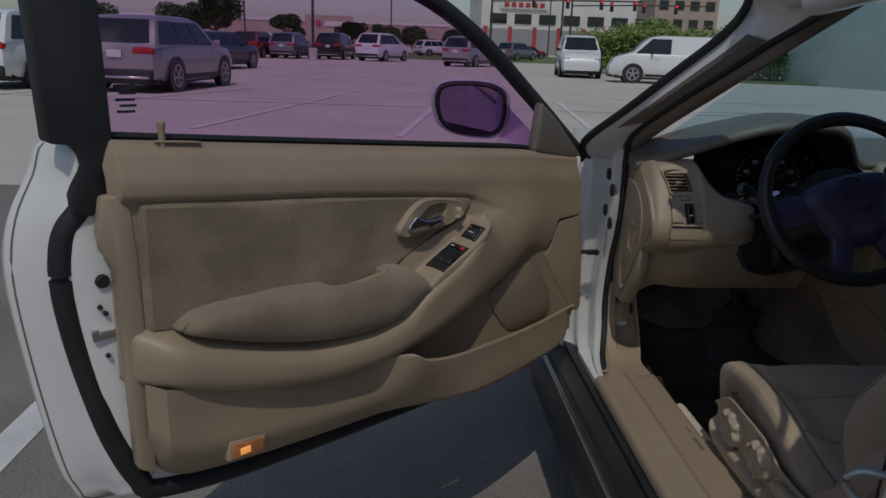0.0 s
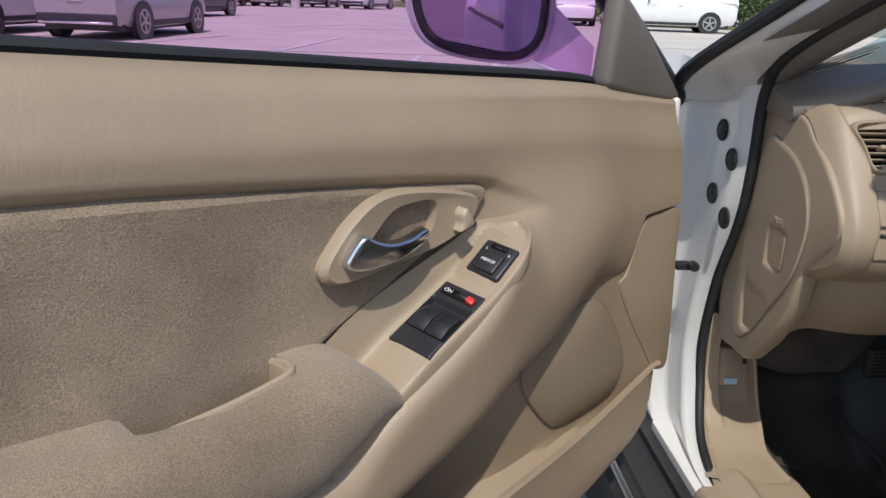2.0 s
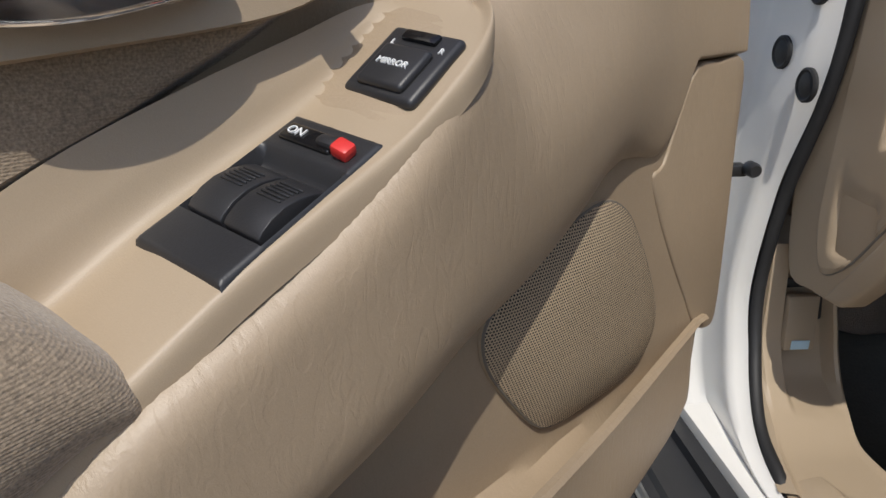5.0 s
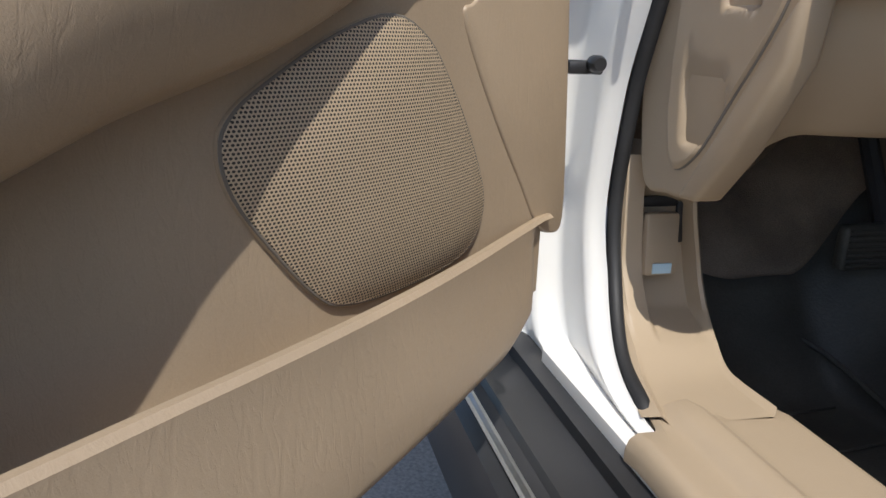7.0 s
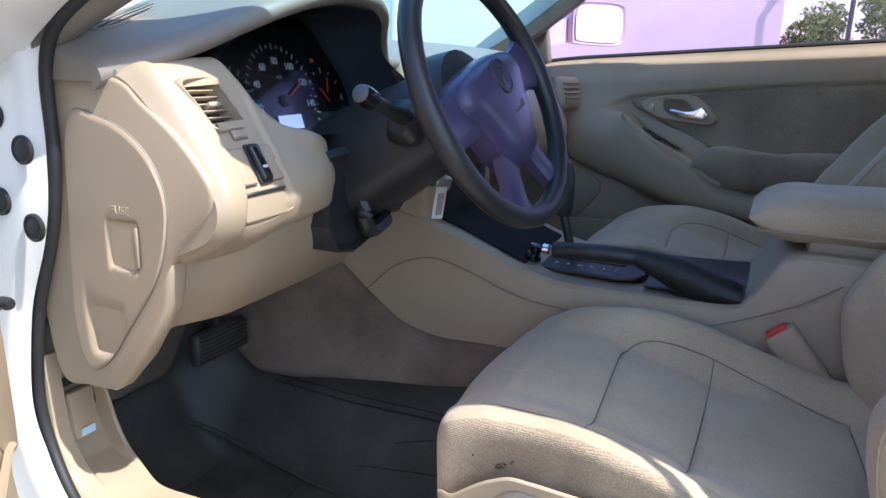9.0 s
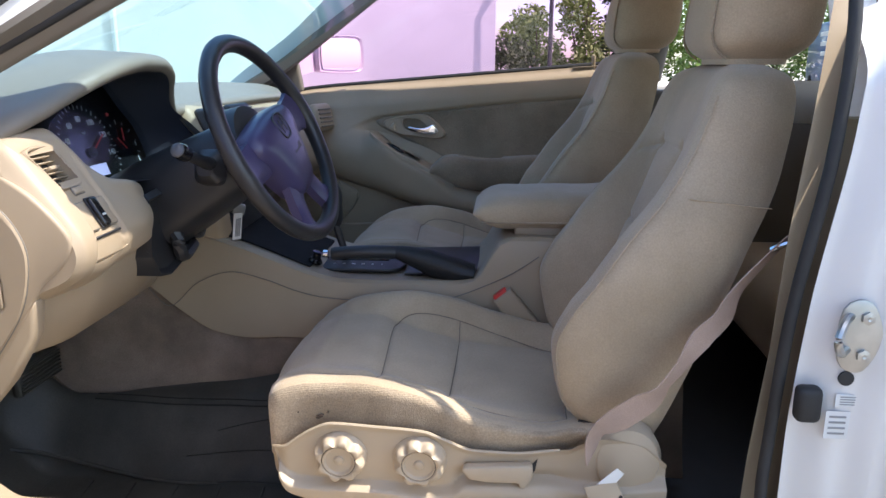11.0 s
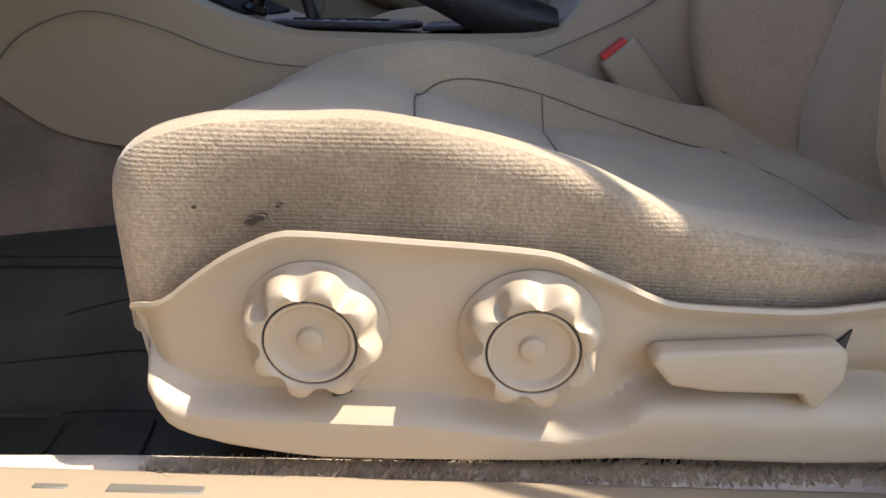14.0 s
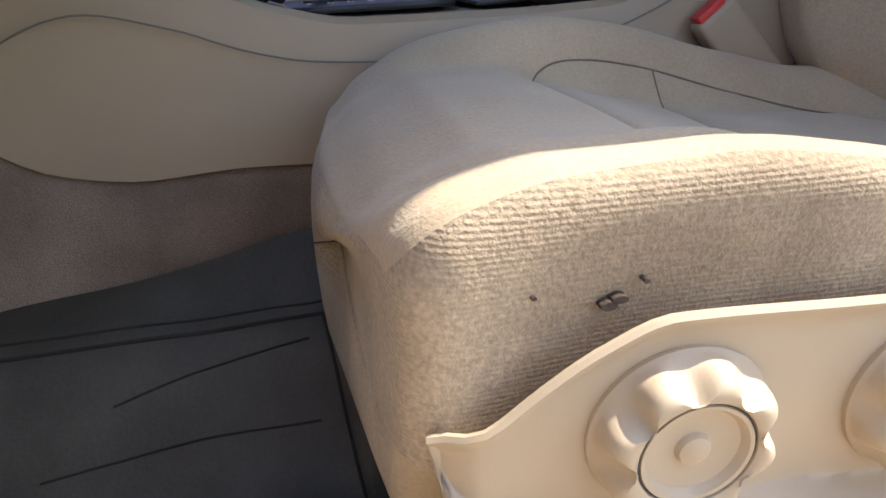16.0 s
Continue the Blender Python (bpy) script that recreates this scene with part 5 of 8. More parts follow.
def fuse_depth(y, z):
    d = 0.010 * sstep(0.026, 0.018, abs(y + 0.158)) * sstep(0.030, 0.022, abs(z - 0.766))
    d = max(d, 0.008 * sstep(0.034, 0.022, abs(y + 0.122 - 0.15 * (z - 0.665))) * sstep(0.700, 0.672, z) * sstep(0.625, 0.631, z))
    return d


rings = [[(-0.712, p.y, p.z) for p in fuse]]
for i in range(41):
    k = 1 - i / 41
    rings.append([(-0.7165 - 0.002 * (k < 0.99) + fuse_depth(fc_.y + (p.y - fc_.y) * k, fc_.z + (p.z - fc_.z) * k), fc_.y + (p.y - fc_.y) * k, fc_.z + (p.z - fc_.z) * k) for p in fuse])
fd = part("fuse_door", loft(rings), M_PLASTIC, dash, "beige fuse box door")
part("slot_bar", rbox(0.006, 0.006, 0.046, 0.002, 2, at=(-0.7165, -0.178, 0.766)), M_PLASTIC, fd)
part("door_gap", tube([(-0.7145, p.y, p.z) for p in fuse], 0.0014, 6, closed=True, up=(1, 0, 0)), M_BROWN, fd)
text_mesh("FUSE", 0.013, M_PALE, fd, Matrix.Translation((-0.7190, -0.157, 0.806)) @ Matrix(((0, 0, -1, 0), (-1, 0, 0, 0), (0, 1, 0, 0), (0, 0, 0, 1))))
# instrument pod with vent and switches
pods = [(-0.711, -0.160, 0.950, -0.281, 0.832, -0.234, 0.760), (-0.69, -0.178, 0.962, -0.286, 0.832, -0.240, 0.750),
        (-0.64, -0.192, 0.969, -0.289, 0.828, -0.254, 0.752), (-0.60, -0.198, 0.971, -0.291, 0.828, -0.266, 0.764), (-0.585, -0.207, 0.955, -0.291, 0.828, -0.269, 0.768),
        (-0.565, -0.223, 0.922, -0.291, 0.828, -0.272, 0.772), (-0.530, -0.243, 0.893, -0.291, 0.828, -0.275, 0.776), (-0.492, -0.256, 0.884, -0.287, 0.828, -0.275, 0.780),
        (-0.464, -0.254, 0.874, -0.275, 0.827, -0.267, 0.786), (-0.448, -0.243, 0.852, -0.256, 0.825, -0.250, 0.800)]
pf = [pchip([(p[0], p[k]) for p in pods]) for k in range(1, 7)]


def pod(u, v):
    x = -0.711 + 0.263 * u
    ty, tz, fy, fz, by, bz = [f(x) for f in pf]
    pts = [(ty + 0.05, tz - 0.012), (ty, tz), (ty + (fy - ty) * 0.52, tz + (fz - tz) * 0.46), (fy, fz), (fy + 0.004, fz + (bz - fz) * 0.6), (by, bz + 0.004), (by + 0.035, bz - 0.004), (-0.13, bz)]
    a = v * 7
    i = min(6, int(a))
    t = a - i
    P = [Vector((x, *p)) for p in (pts[max(0, i - 1)], pts[i], pts[i + 1], pts[min(7, i + 2)])]
    q = 0.5 * ((2 * P[1]) + (P[2] - P[0]) * t + (2 * P[0] - 5 * P[1] + 4 * P[2] - P[3]) * t * t + (3 * P[1] - P[0] - 3 * P[2] + P[3]) * t ** 3)
    # raised rounded band along the outer edge, and the dished face beside it
    ridge = -0.684 + 0.018 * sstep(0.960, 0.895, q.z) - 0.006 * sstep(0.850, 0.800, q.z)
    rise = 0.010 * sstep(-0.716, -0.698, x) * sstep(ridge + 0.004, ridge - 0.006, x) * sstep(0.04, 0.20, v) * sstep(0.80, 0.68, v)
    dish = 0.005 * sstep(ridge - 0.002, ridge + 0.004, x) * sstep(-0.582, -0.592, x - 0.16 * (0.83 - q.z) * (q.z < 0.86)) * sstep(0.17, 0.23, v) * sstep(0.53, 0.515, v)
    q.y += (dish - rise) * 0.78
    q.z -= (dish - rise) * 0.62
    return q


def on_pod(x, z, lift=0.0):
    """A pose on the pod's face: x along the dash, y up, z out of the face."""
    best = min(((abs(pod((x + 0.711) / 0.263, 0.1 + 0.7 * k / 300).z - z), k) for k in range(300)))[1]
    u, v = (x + 0.711) / 0.263, 0.1 + 0.7 * best / 300
    p = pod(u, v)
    dx = Vector((1, 0, 0))
    dz = (pod(u, v - 0.03) - pod(u, v + 0.03)).normalized()
    n = dx.cross(dz).normalized()
    dz = n.cross(dx)
    return Matrix.Translation(p + n * lift) @ Matrix(((dx.x, dz.x, n.x, 0), (dx.y, dz.y, n.y, 0), (dx.z, dz.z, n.z, 0), (0, 0, 0, 1)))


vm = on_pod(-0.640, 0.921)
vent_out = loop_pts([(-0.036, 0.027, 0), (-0.006, 0.033, 0), (0.024, 0.030, 0), (0.032, 0.004, 0), (0.037, -0.026, 0), (0.008, -0.031, 0), (-0.019, -0.029, 0), (-0.028, 0.0, 0)], 5)
bm = grid(pod, 120, 110)
vi = vm.inverted()
gone = []
for f in bm.faces:
    c = vi @ f.calc_center_median()
    lean = c.x + 0.25 * c.y - 0.002
    if abs(c.z) < 0.02 and abs(lean) < 0.027 and abs(c.y) < 0.0245:
        gone.append(f)
bmesh.ops.delete(bm, geom=gone, context="FACES")
podob = part("instrument_pod", bm, M_PLASTIC, dash, "beige pod with air vent and switches")


part("pod_side", grid(lambda u, v: pod(0, u).lerp(Vector((-0.709, -0.15, 0.855)), 0.35 * v), 60, 3), M_PLASTIC, podob)


def vent_ring(k, z):
    return [(p.x * k + 0.001, p.y * k, z) for p in vent_out]


part("air_vent", loft([vent_ring(1.12, -0.006), vent_ring(1.10, 0.0015), vent_ring(1.05, 0.0042), vent_ring(0.97, 0.0040), vent_ring(0.92, -0.002), vent_ring(0.88, -0.022)], caps=False), M_PLASTIC, podob, m=vm)
part("vent_well", slab(vent_ring(0.90, -0.021), (0, 0, -0.002)), M_BLACK, podob, m=vm)
for i in range(6):
    yy = -0.0215 + 0.0086 * i
    part("vent_blade", rbox(0.053 - 0.003 * abs(i - 2.5), 0.0022, 0.012, 0.0008, 1, at=(0.001 - 0.25 * yy, yy, -0.009), turn=pose(0, 0, 0, 12)), M_PLASTIC, podob, m=vm)
part("vent_slider", rbox(0.020, 0.006, 0.012, 0.002, 2, at=(0.004, 0.001, -0.004)), M_PLASTIC, podob, m=vm)
part("blank_button", rbox(0.022, 0.011, 0.005, 0.003, 3, at=(0, 0, 0.001)), M_PLASTIC, podob, m=on_pod(-0.626, 0.8885, 0.0))
part("button_gap", rbox(0.025, 0.014, 0.002, 0.004, 3, at=(0, 0, 0.0005)), M_BROWN, podob, m=on_pod(-0.626, 0.8885, 0.0))
sm = on_pod(-0.622, 0.855, 0.001)
for bx, bw in ((-0.029, 0.026), (0.024, 0.022)):
    part("blank_gap", rbox(bw + 0.002, 0.045, 0.002, 0.003, 2, at=(bx, 0.0, 0.0003)), M_BROWN, podob, m=sm)
    part("switch_blank", rbox(bw, 0.043, 0.003, 0.003, 2, at=(bx, 0.0, 0.0008)), M_PLASTIC, podob, m=sm)
rocker = part("rocker_switch", rbox(0.018, 0.047, 0.012, 0.005, 3, at=(0, 0.001, 0.003)), M_GLOSSBLACK, podob, "gloss black rocker switch", m=sm)
part("rocker_gap", rbox(0.021, 0.050, 0.003, 0.004, 2, at=(0, 0.001, 0.0008)), M_BLACK, podob, m=sm)
part("mark", rbox(0.008, 0.003, 0.0006, 0, at=(0, -0.006, 0.0093)), M_WHITEMARK, rocker)
tm = on_pod(-0.632, 0.812, 0.0)
part("coin_tray", rbox(0.074, 0.030, 0.006, 0.0028, 3, at=(0, 0.000, -0.0012)), M_PLASTIC, podob, "small coin tray in the pod", m=tm)
part("tray_gap", rbox(0.070, 0.0035, 0.004, 0.001, 1, at=(0.001, 0.0165, 0.003)), M_BLACK, podob, m=tm)

# knee panel
def knee(u, v):
    x = -0.702 + 0.43 * u
    ty, tz = -0.195 - 0.06 * sstep(0, 0.3, u), 0.785
    bz = 0.590 + 0.040 * sstep(0, 0.16, u) + 0.004 * u
    by = -0.115 - 0.045 * sstep(0, 0.35, u)
    z = tz + (bz - tz) * v
    y = ty + (by - ty) * v - 0.022 * math.sin(math.pi * v)
    y += 0.10 * sstep(0.93, 1.0, v)
    y += 0.055 * sstep(0.72, 0.95, u) * (1 - v)
    return (x, y, z)


part("knee_panel", grid(knee, 44, 30), M_PLASTIC, dash, "beige knee panel")
part("knee_strip", slab([(-0.716, y, z) for y, z in ((-0.224, 0.755), (-0.215, 0.700), (-0.170, 0.630), (-0.125, 0.580), (-0.095, 0.578), (-0.150, 0.650), (-0.198, 0.722))], (0.03, 0, 0), 0.006, 3), M_PLASTIC, dash)
# oval side defroster let into the pad
oval = [(0.047 * math.copysign(abs(math.cos(a)) ** 0.7, math.cos(a)), 0.019 * math.sin(a)) for a in [2 * math.pi * k / 36 for k in range(36)]]
dfx, dfy = -0.630, -0.088
part("defroster_rim", tube([(dfx + a, dfy + b, pad_height(dfx + a, dfy + b)) for a, b in oval], 0.0022, 8, closed=True), M_DASHTOP, dash)
part("defroster_well", loft([[(dfx + a * k, dfy + b * k, pad_height(dfx + a * k, dfy + b * k) + 0.0008) for a, b in oval] for k in (1.0, 0.7, 0.4, 0.1)]), M_BLACK, dash)
for i in range(4):
    dy = dfy - 0.012 + 0.008 * i
    w = 0.047 * (1 - ((dy - dfy) / 0.019) ** 2) ** 0.4
    part("defroster_slat", tube([(dfx + w * k, dy, pad_height(dfx + w * k, dy) + 0.002) for k in (-1, -0.5, 0, 0.5, 1)], 0.0014, 6), M_DASHTOP, dash)

# instrument cluster
cl = thing("instrument_cluster", "dark instrument cluster with a speedometer and red needles", "gauge cluster")
CLM = Matrix.Translation((-0.370, -0.128, 0.912)) @ pose(0, 0, 0, 72, 0, 0)
M_BEZEL = mat("blue_black_plastic", (0.030, 0.034, 0.046), 0.42, var=0.1)
rim_o = loop_pts([(-0.492, -0.250, 0.880), (-0.530, -0.241, 0.890), (-0.563, -0.222, 0.920), (-0.584, -0.206, 0.953), (-0.590, -0.196, 0.975), (-0.560, -0.206, 1.001), (-0.50, -0.221, 1.026), (-0.42, -0.232, 1.046), (-0.36, -0.236, 1.051), (-0.29, -0.232, 1.047), (-0.245, -0.222, 1.030), (-0.210, -0.206, 0.985), (-0.176, -0.232, 0.945), (-0.160, -0.262, 0.905), (-0.170, -0.280, 0.868), (-0.25, -0.27, 0.872), (-0.40, -0.262, 0.874)], 5)
inner = [(-0.372 + (p.x + 0.372) * 0.80, -0.128 + (p.z - 0.945) * 0.31 * 0.9, 0.945 + (p.z - 0.945) * (0.92 if p.z > 0.945 else 1.12)) for p in rim_o]
part("bezel", loft([rim_o, [Vector(a).lerp(b, 0.06) + Vector((0, 0.006, 0)) for a, b in zip(rim_o, inner)], [Vector(a).lerp(b, 0.7) for a, b in zip(rim_o, inner)], inner], caps=False), M_BEZEL, cl, "deep blue-black surround of the gauges")
part("cluster_face", rbox(0.38, 0.200, 0.012, 0.004, 2, at=(0, 0.032, -0.006)), M_GLOSSBLACK, cl, m=CLM)
for cxx, cyy, r, n_, a0, a1 in ((0.0, 0.0, 0.082, 29, 212, -32), (0.115, 0.0, 0.046, 9, 200, -20), (-0.118, 0.0, 0.050, 11, 205, 20)):
    for i in range(n_):
        a = radians(a0 + (a1 - a0) * i / (n_ - 1))
        part("tick", rbox(0.009 if i % 2 == 0 else 0.005, 0.0018, 0.001, 0, at=(0, 0, 0)), M_GREYMARK, cl, m=CLM @ pose(cxx + r * math.cos(a), cyy + r * math.sin(a), 0.001, 0, 0, math.degrees(a)))
for i in range(7):
    a = radians(184 - 31 * i)
    text_mesh(str(20 + 20 * i), 0.015, M_WHITEMARK, cl, CLM @ pose(0.064 * math.cos(a), 0.064 * math.sin(a) - 0.004, 0.001), "numeral")
text_mesh("mph", 0.008, M_GREYMARK, cl, CLM @ pose(0.0, 0.036, 0.001), "unit")
part("needle", rbox(0.062, 0.0030, 0.002, 0.0005, 1, at=(0.026, 0, 0.004)), M_RED, cl, "red needle", m=CLM @ pose(0.0, 0.0, 0, 0, 0, 28))
part("needle_hub", lathe([(0.009, 0), (0.009, 0.006), (0.007, 0.008), (0.001, 0.008)], 20, CLM), M_BLACK, cl)
part("needle", rbox(0.030, 0.0025, 0.002, 0.0005, 1, at=(0.012, 0, 0.003)), M_RED, cl, "red needle", m=CLM @ pose(0.115, -0.004, 0, 0, 0, 130))
part("needle", rbox(0.026, 0.0025, 0.002, 0.0005, 1, at=(0.010, 0, 0.003)), M_RED, cl, "red needle", m=CLM @ pose(0.118, 0.012, 0, 0, 0, 70))
part("warning_lamp", rbox(0.008, 0.006, 0.001, 0, at=(0.098, 0.062, 0.001)), M_RED, cl, "dull red warning symbol", m=CLM)
part("odometer", rbox(0.058, 0.022, 0.002, 0.0005, 1, at=(0.0, -0.033, 0.001)), mat("pale_violet_display", (0.45, 0.40, 0.62), 0.3), cl, "pale violet odometer display", m=CLM)
for i, gx in enumerate((0.150, 0.158)):
    part("mark", rbox(0.003, 0.012 - 0.004 * i, 0.001, 0, at=(gx, -0.030 + 0.03 * i, 0.001)), M_WHITEMARK, cl, m=CLM)
part("cluster_cover", slab([(p[0], p[1] - 0.012, p[2]) for p in inner], (0, -0.002, 0)), M_GLASS_COVER, cl)

# centre stack, air vents, passenger side
cs = thing("centre_stack", "beige centre stack with dark air vents and radio panel", "centre stack")
part("stack_body", slab_x([(-0.10, 0.985), (-0.212, 0.982), (-0.262, 0.88), (-0.27, 0.72), (-0.255, 0.66), (-0.10, 0.62)], -0.150, 0.160, 0.018, 3), M_PLASTIC, cs)
for x in (-0.070, 0.085):
    part("vent_frame", rbox(0.135, 0.02, 0.052, 0.012, 3, at=(x, -0.232, 0.950), turn=pose(0, 0, 0, -22)), M_BLACK, cs)
    for i in range(4):
        part("vent_blade", rbox(0.115, 0.012, 0.003, 0.001, 1, at=(x, -0.254 + 0.0042 * i, 0.930 + 0.0115 * i)), M_DASHTOP, cs)
part("radio_panel", rbox(0.235, 0.016, 0.17, 0.008, 3, at=(0.005, -0.262, 0.78)), M_BLACK, cs, "black radio and climate panel")
part("side_vent_frame", rbox(0.10, 0.03, 0.085, 0.016, 3, at=(0.668, -0.282, 0.905), turn=pose(0, 0, 0, -12, 0, -18)), M_PLASTIC, dash)
for i in range(5):
    part("vent_blade", rbox(0.068, 0.012, 0.005, 0.001, 1, at=(0.664, -0.300 + 0.0025 * i, 0.880 + 0.0125 * i), turn=pose(0, 0, 0, 0, 0, -18)), M_DASHTOP, dash)

# ---- steering column and wheel ----
col = thing("steering_column", "black plastic steering column shroud with stalks", "steering column")
WN = Vector((-0.10, -0.90, 0.42)).normalized()
WC = Vector((-0.358, -0.455, 0.938))
wx = Vector((1, 0, 0)) - WN * WN.x
wx.normalize()
wy = WN.cross(wx)
WM = Matrix.Translation(WC) @ Matrix(((wx.x, wy.x, WN.x, 0), (wx.y, wy.y, WN.y, 0), (wx.z, wy.z, WN.z, 0), (0, 0, 0, 1)))


def sq_ring(w, h, z, n=24, p=3.0, dx=0.0, dy=0.0):
    out = []
    for k in range(n):
        a = 2 * math.pi * k / n
        c, s = math.cos(a), math.sin(a)
        out.append((dx + w * math.copysign(abs(c) ** (2 / p), c), dy + h * math.copysign(abs(s) ** (2 / p), s), z))
    return out


part("shroud", loft([sq_ring(0.058, 0.05, -0.045), sq_ring(0.072, 0.062, -0.06), sq_ring(0.086, 0.072, -0.14, dy=-0.006), sq_ring(0.094, 0.080, -0.22, dy=-0.012), sq_ring(0.098, 0.085, -0.34, dy=-0.02)]), M_BLACK, col, m=WM)
part("hub_cover", loft([sq_ring(0.03, 0.03, -0.015, p=2), sq_ring(0.075, 0.075, -0.03, p=2), sq_ring(0.082, 0.082, -0.065, p=2), sq_ring(0.06, 0.06, -0.09, p=2)]), M_BLACK, col, m=WM)
part("lower_cover", loft([[(x + dx, y, z + dz) for x, z in ((-0.478, 0.845), (-0.26, 0.86), (-0.245, 0.80), (-0.30, 0.748), (-0.36, 0.720), (-0.415, 0.708), (-0.458, 0.716), (-0.485, 0.755))] for y, dx, dz in ((-0.268, 0.0, 0.012), (-0.278, 0.0, 0.004), (-0.275, 0, 0), (-0.20, 0, 0), (-0.12, 0, 0))]), M_BLACK, col)
part("cover_fold", tube(arc_pts([(-0.40, -0.28, 0.80), (-0.405, -0.288, 0.76), (-0.385, -0.285, 0.735), (-0.33, -0.280, 0.742)], 5), 0.012, 8), M_BLACK, col)
part("cover_fold", tube(arc_pts([(-0.37, -0.285, 0.81), (-0.355, -0.296, 0.775), (-0.32, -0.292, 0.762), (-0.27, -0.28, 0.79)], 5), 0.009, 8), M_BLACK, col)
part("column_sticker", rbox(0.045, 0.002, 0.010, 0, at=(-0.325, -0.299, 0.772), turn=pose(0, 0, 0, 0, -25, 0)), M_GREYMARK, col)
part("stalk", tube(arc_pts([(-0.425, -0.380, 0.900), (-0.480, -0.376, 0.912), (-0.535, -0.369, 0.931)], 5), [0.011] * 6 + [0.009] * 5, 12), M_BLACK, col)
part("stalk_knob", lathe([(0.009, 0), (0.0120, 0.003), (0.0130, 0.014), (0.0125, 0.022), (0.0115, 0.026)], 24, pose(-0.530, -0.370, 0.929, 0, -68, -8)), M_GLOSSBLACK, col, "ridged knob of the light stalk")
part("stalk_cap", lathe([(0.0115, 0.025), (0.0105, 0.028), (0.008, 0.0295), (0.001, 0.030)], 24, pose(-0.530, -0.370, 0.929, 0, -68, -8)), mat("grey_plastic_cap", (0.085, 0.085, 0.09), 0.35), col, "grey cap of the stalk knob")
part("stalk_boot", loft([sq_ring(0.030, 0.026, 0.0, p=4), sq_ring(0.028, 0.024, 0.014, p=4), sq_ring(0.016, 0.014, 0.026, p=3)]), M_BLACK, col, m=pose(-0.440, -0.372, 0.898, 0, -78, -6))
wheel = thing("steering_wheel", "dark four-spoke steering wheel with a violet sheen", "steering wheel", m=WM @ pose(0, 0, 0, 0, 0, 14))
rim = [(0.174 * math.cos(2 * math.pi * k / 72), 0.174 * math.sin(2 * math.pi * k / 72), 0) for k in range(72)]
rr = [0.0145 + 0.0012 * max(0, math.cos(8 * math.pi * k / 72)) for k in range(72)]
part("rim", tube(rim, rr, 14, closed=True), leather("dark_wheel_leather", (0.024, 0.023, 0.025), 0.33, 120, 0.12), wheel, "worn dark leather rim")
pad_out = loop_pts([(-0.100, 0.010, 0), (-0.086, 0.036, 0), (-0.045, 0.046, 0), (0.0, 0.049, 0), (0.045, 0.046, 0), (0.086, 0.036, 0), (0.100, 0.010, 0), (0.080, -0.028, 0), (0.060, -0.072, 0), (0.032, -0.102, 0), (-0.032, -0.102, 0), (-0.060, -0.072, 0), (-0.080, -0.028, 0)], 5)
part("airbag_pad", loft([[(p.x * f_, p.y * f_, z) for p in pad_out] for f_, z in ((0.96, -0.030), (1.0, -0.012), (0.98, 0.002), (0.90, 0.012), (0.72, 0.019), (0.45, 0.023), (0.15, 0.024))]), M_WHEELPAD, wheel, "black airbag cover with a violet sheen in its colour")
for sx in (-1, 1):
    side = [(0.060, 0.036, -0.034, 0.004, -0.024), (0.090, 0.032, -0.034, 0.000, -0.024), (0.120, 0.029, -0.033, -0.003, -0.022), (0.146, 0.033, -0.034, 0.000, -0.016), (0.170, 0.046, -0.046, 0.006, -0.010)]
    part("spoke", loft([[(sx * x, a + (b - a) * k / 6, z0 - 0.006 * (2 * k / 6 - 1) ** 4) for k in range(7)] + [(sx * x, b + (a - b) * k / 2, z1) for k in range(3)] for x, a, b, z0, z1 in side]), M_WHEELPAD, wheel)
    low = [((0.058, -0.062), (0.012, -0.085), 0.006), ((0.066, -0.100), (0.026, -0.112), 0.001), ((0.078, -0.130), (0.040, -0.142), 0.001), ((0.104, -0.142), (0.046, -0.168), 0.006)]
    part("spoke", loft([[(sx * (p[0] + (q[0] - p[0]) * k / 4), p[1] + (q[1] - p[1]) * k / 4, z0 - 0.005 * (2 * k / 4 - 1) ** 4) for k in range(5)] + [(sx * q[0], q[1], z0 - 0.02), (sx * p[0], p[1], z0 - 0.02)] for p, q, z0 in low]), M_WHEELPAD, wheel)
part("badge", join(tube(loop_pts([(-0.018, 0.034, 0.0205), (0.018, 0.034, 0.0205), (0.015, -0.002, 0.0240), (-0.015, -0.002, 0.0240)], 4), 0.0022, 6, closed=True), rbox(0.003, 0.026, 0.003, 0.001, 1, at=(-0.007, 0.016, 0.0235)), rbox(0.003, 0.026, 0.003, 0.001, 1, at=(0.007, 0.016, 0.0235)), rbox(0.012, 0.004, 0.003, 0.001, 1, at=(0, 0.016, 0.0235))), M_BLACK, wheel, "dark embossed badge")
part("airbag_mark", rbox(0.040, 0.012, 0.002, 0.0008, 1, at=(0.008, -0.030, 0.0225)), M_BLACK, wheel)

# key with a paper tag
key = thing("key_tag", "ignition key with a white paper tag hanging from the column", "key")
part("tag", rbox(0.022, 0.001, 0.050, 0.0003, 1, at=(-0.292, -0.352, 0.768), turn=pose(0, 0, 0, 4, 6, -25)), M_WHITEMARK, key, "white paper tag")
for i in range(3):
    part("print_bar", rbox(0.003, 0.0008, 0.034, 0, at=(-0.2965 + 0.004 * i, -0.3512 - 0.0019 * i, 0.766), turn=pose(0, 0, 0, 4, 6, -25)), M_GREYMARK, key)
part("key_bow", rbox(0.030, 0.010, 0.022, 0.004, 2, at=(-0.276, -0.350, 0.798), turn=pose(0, 0, 0, 0, 20, -30)), M_STEEL, key)
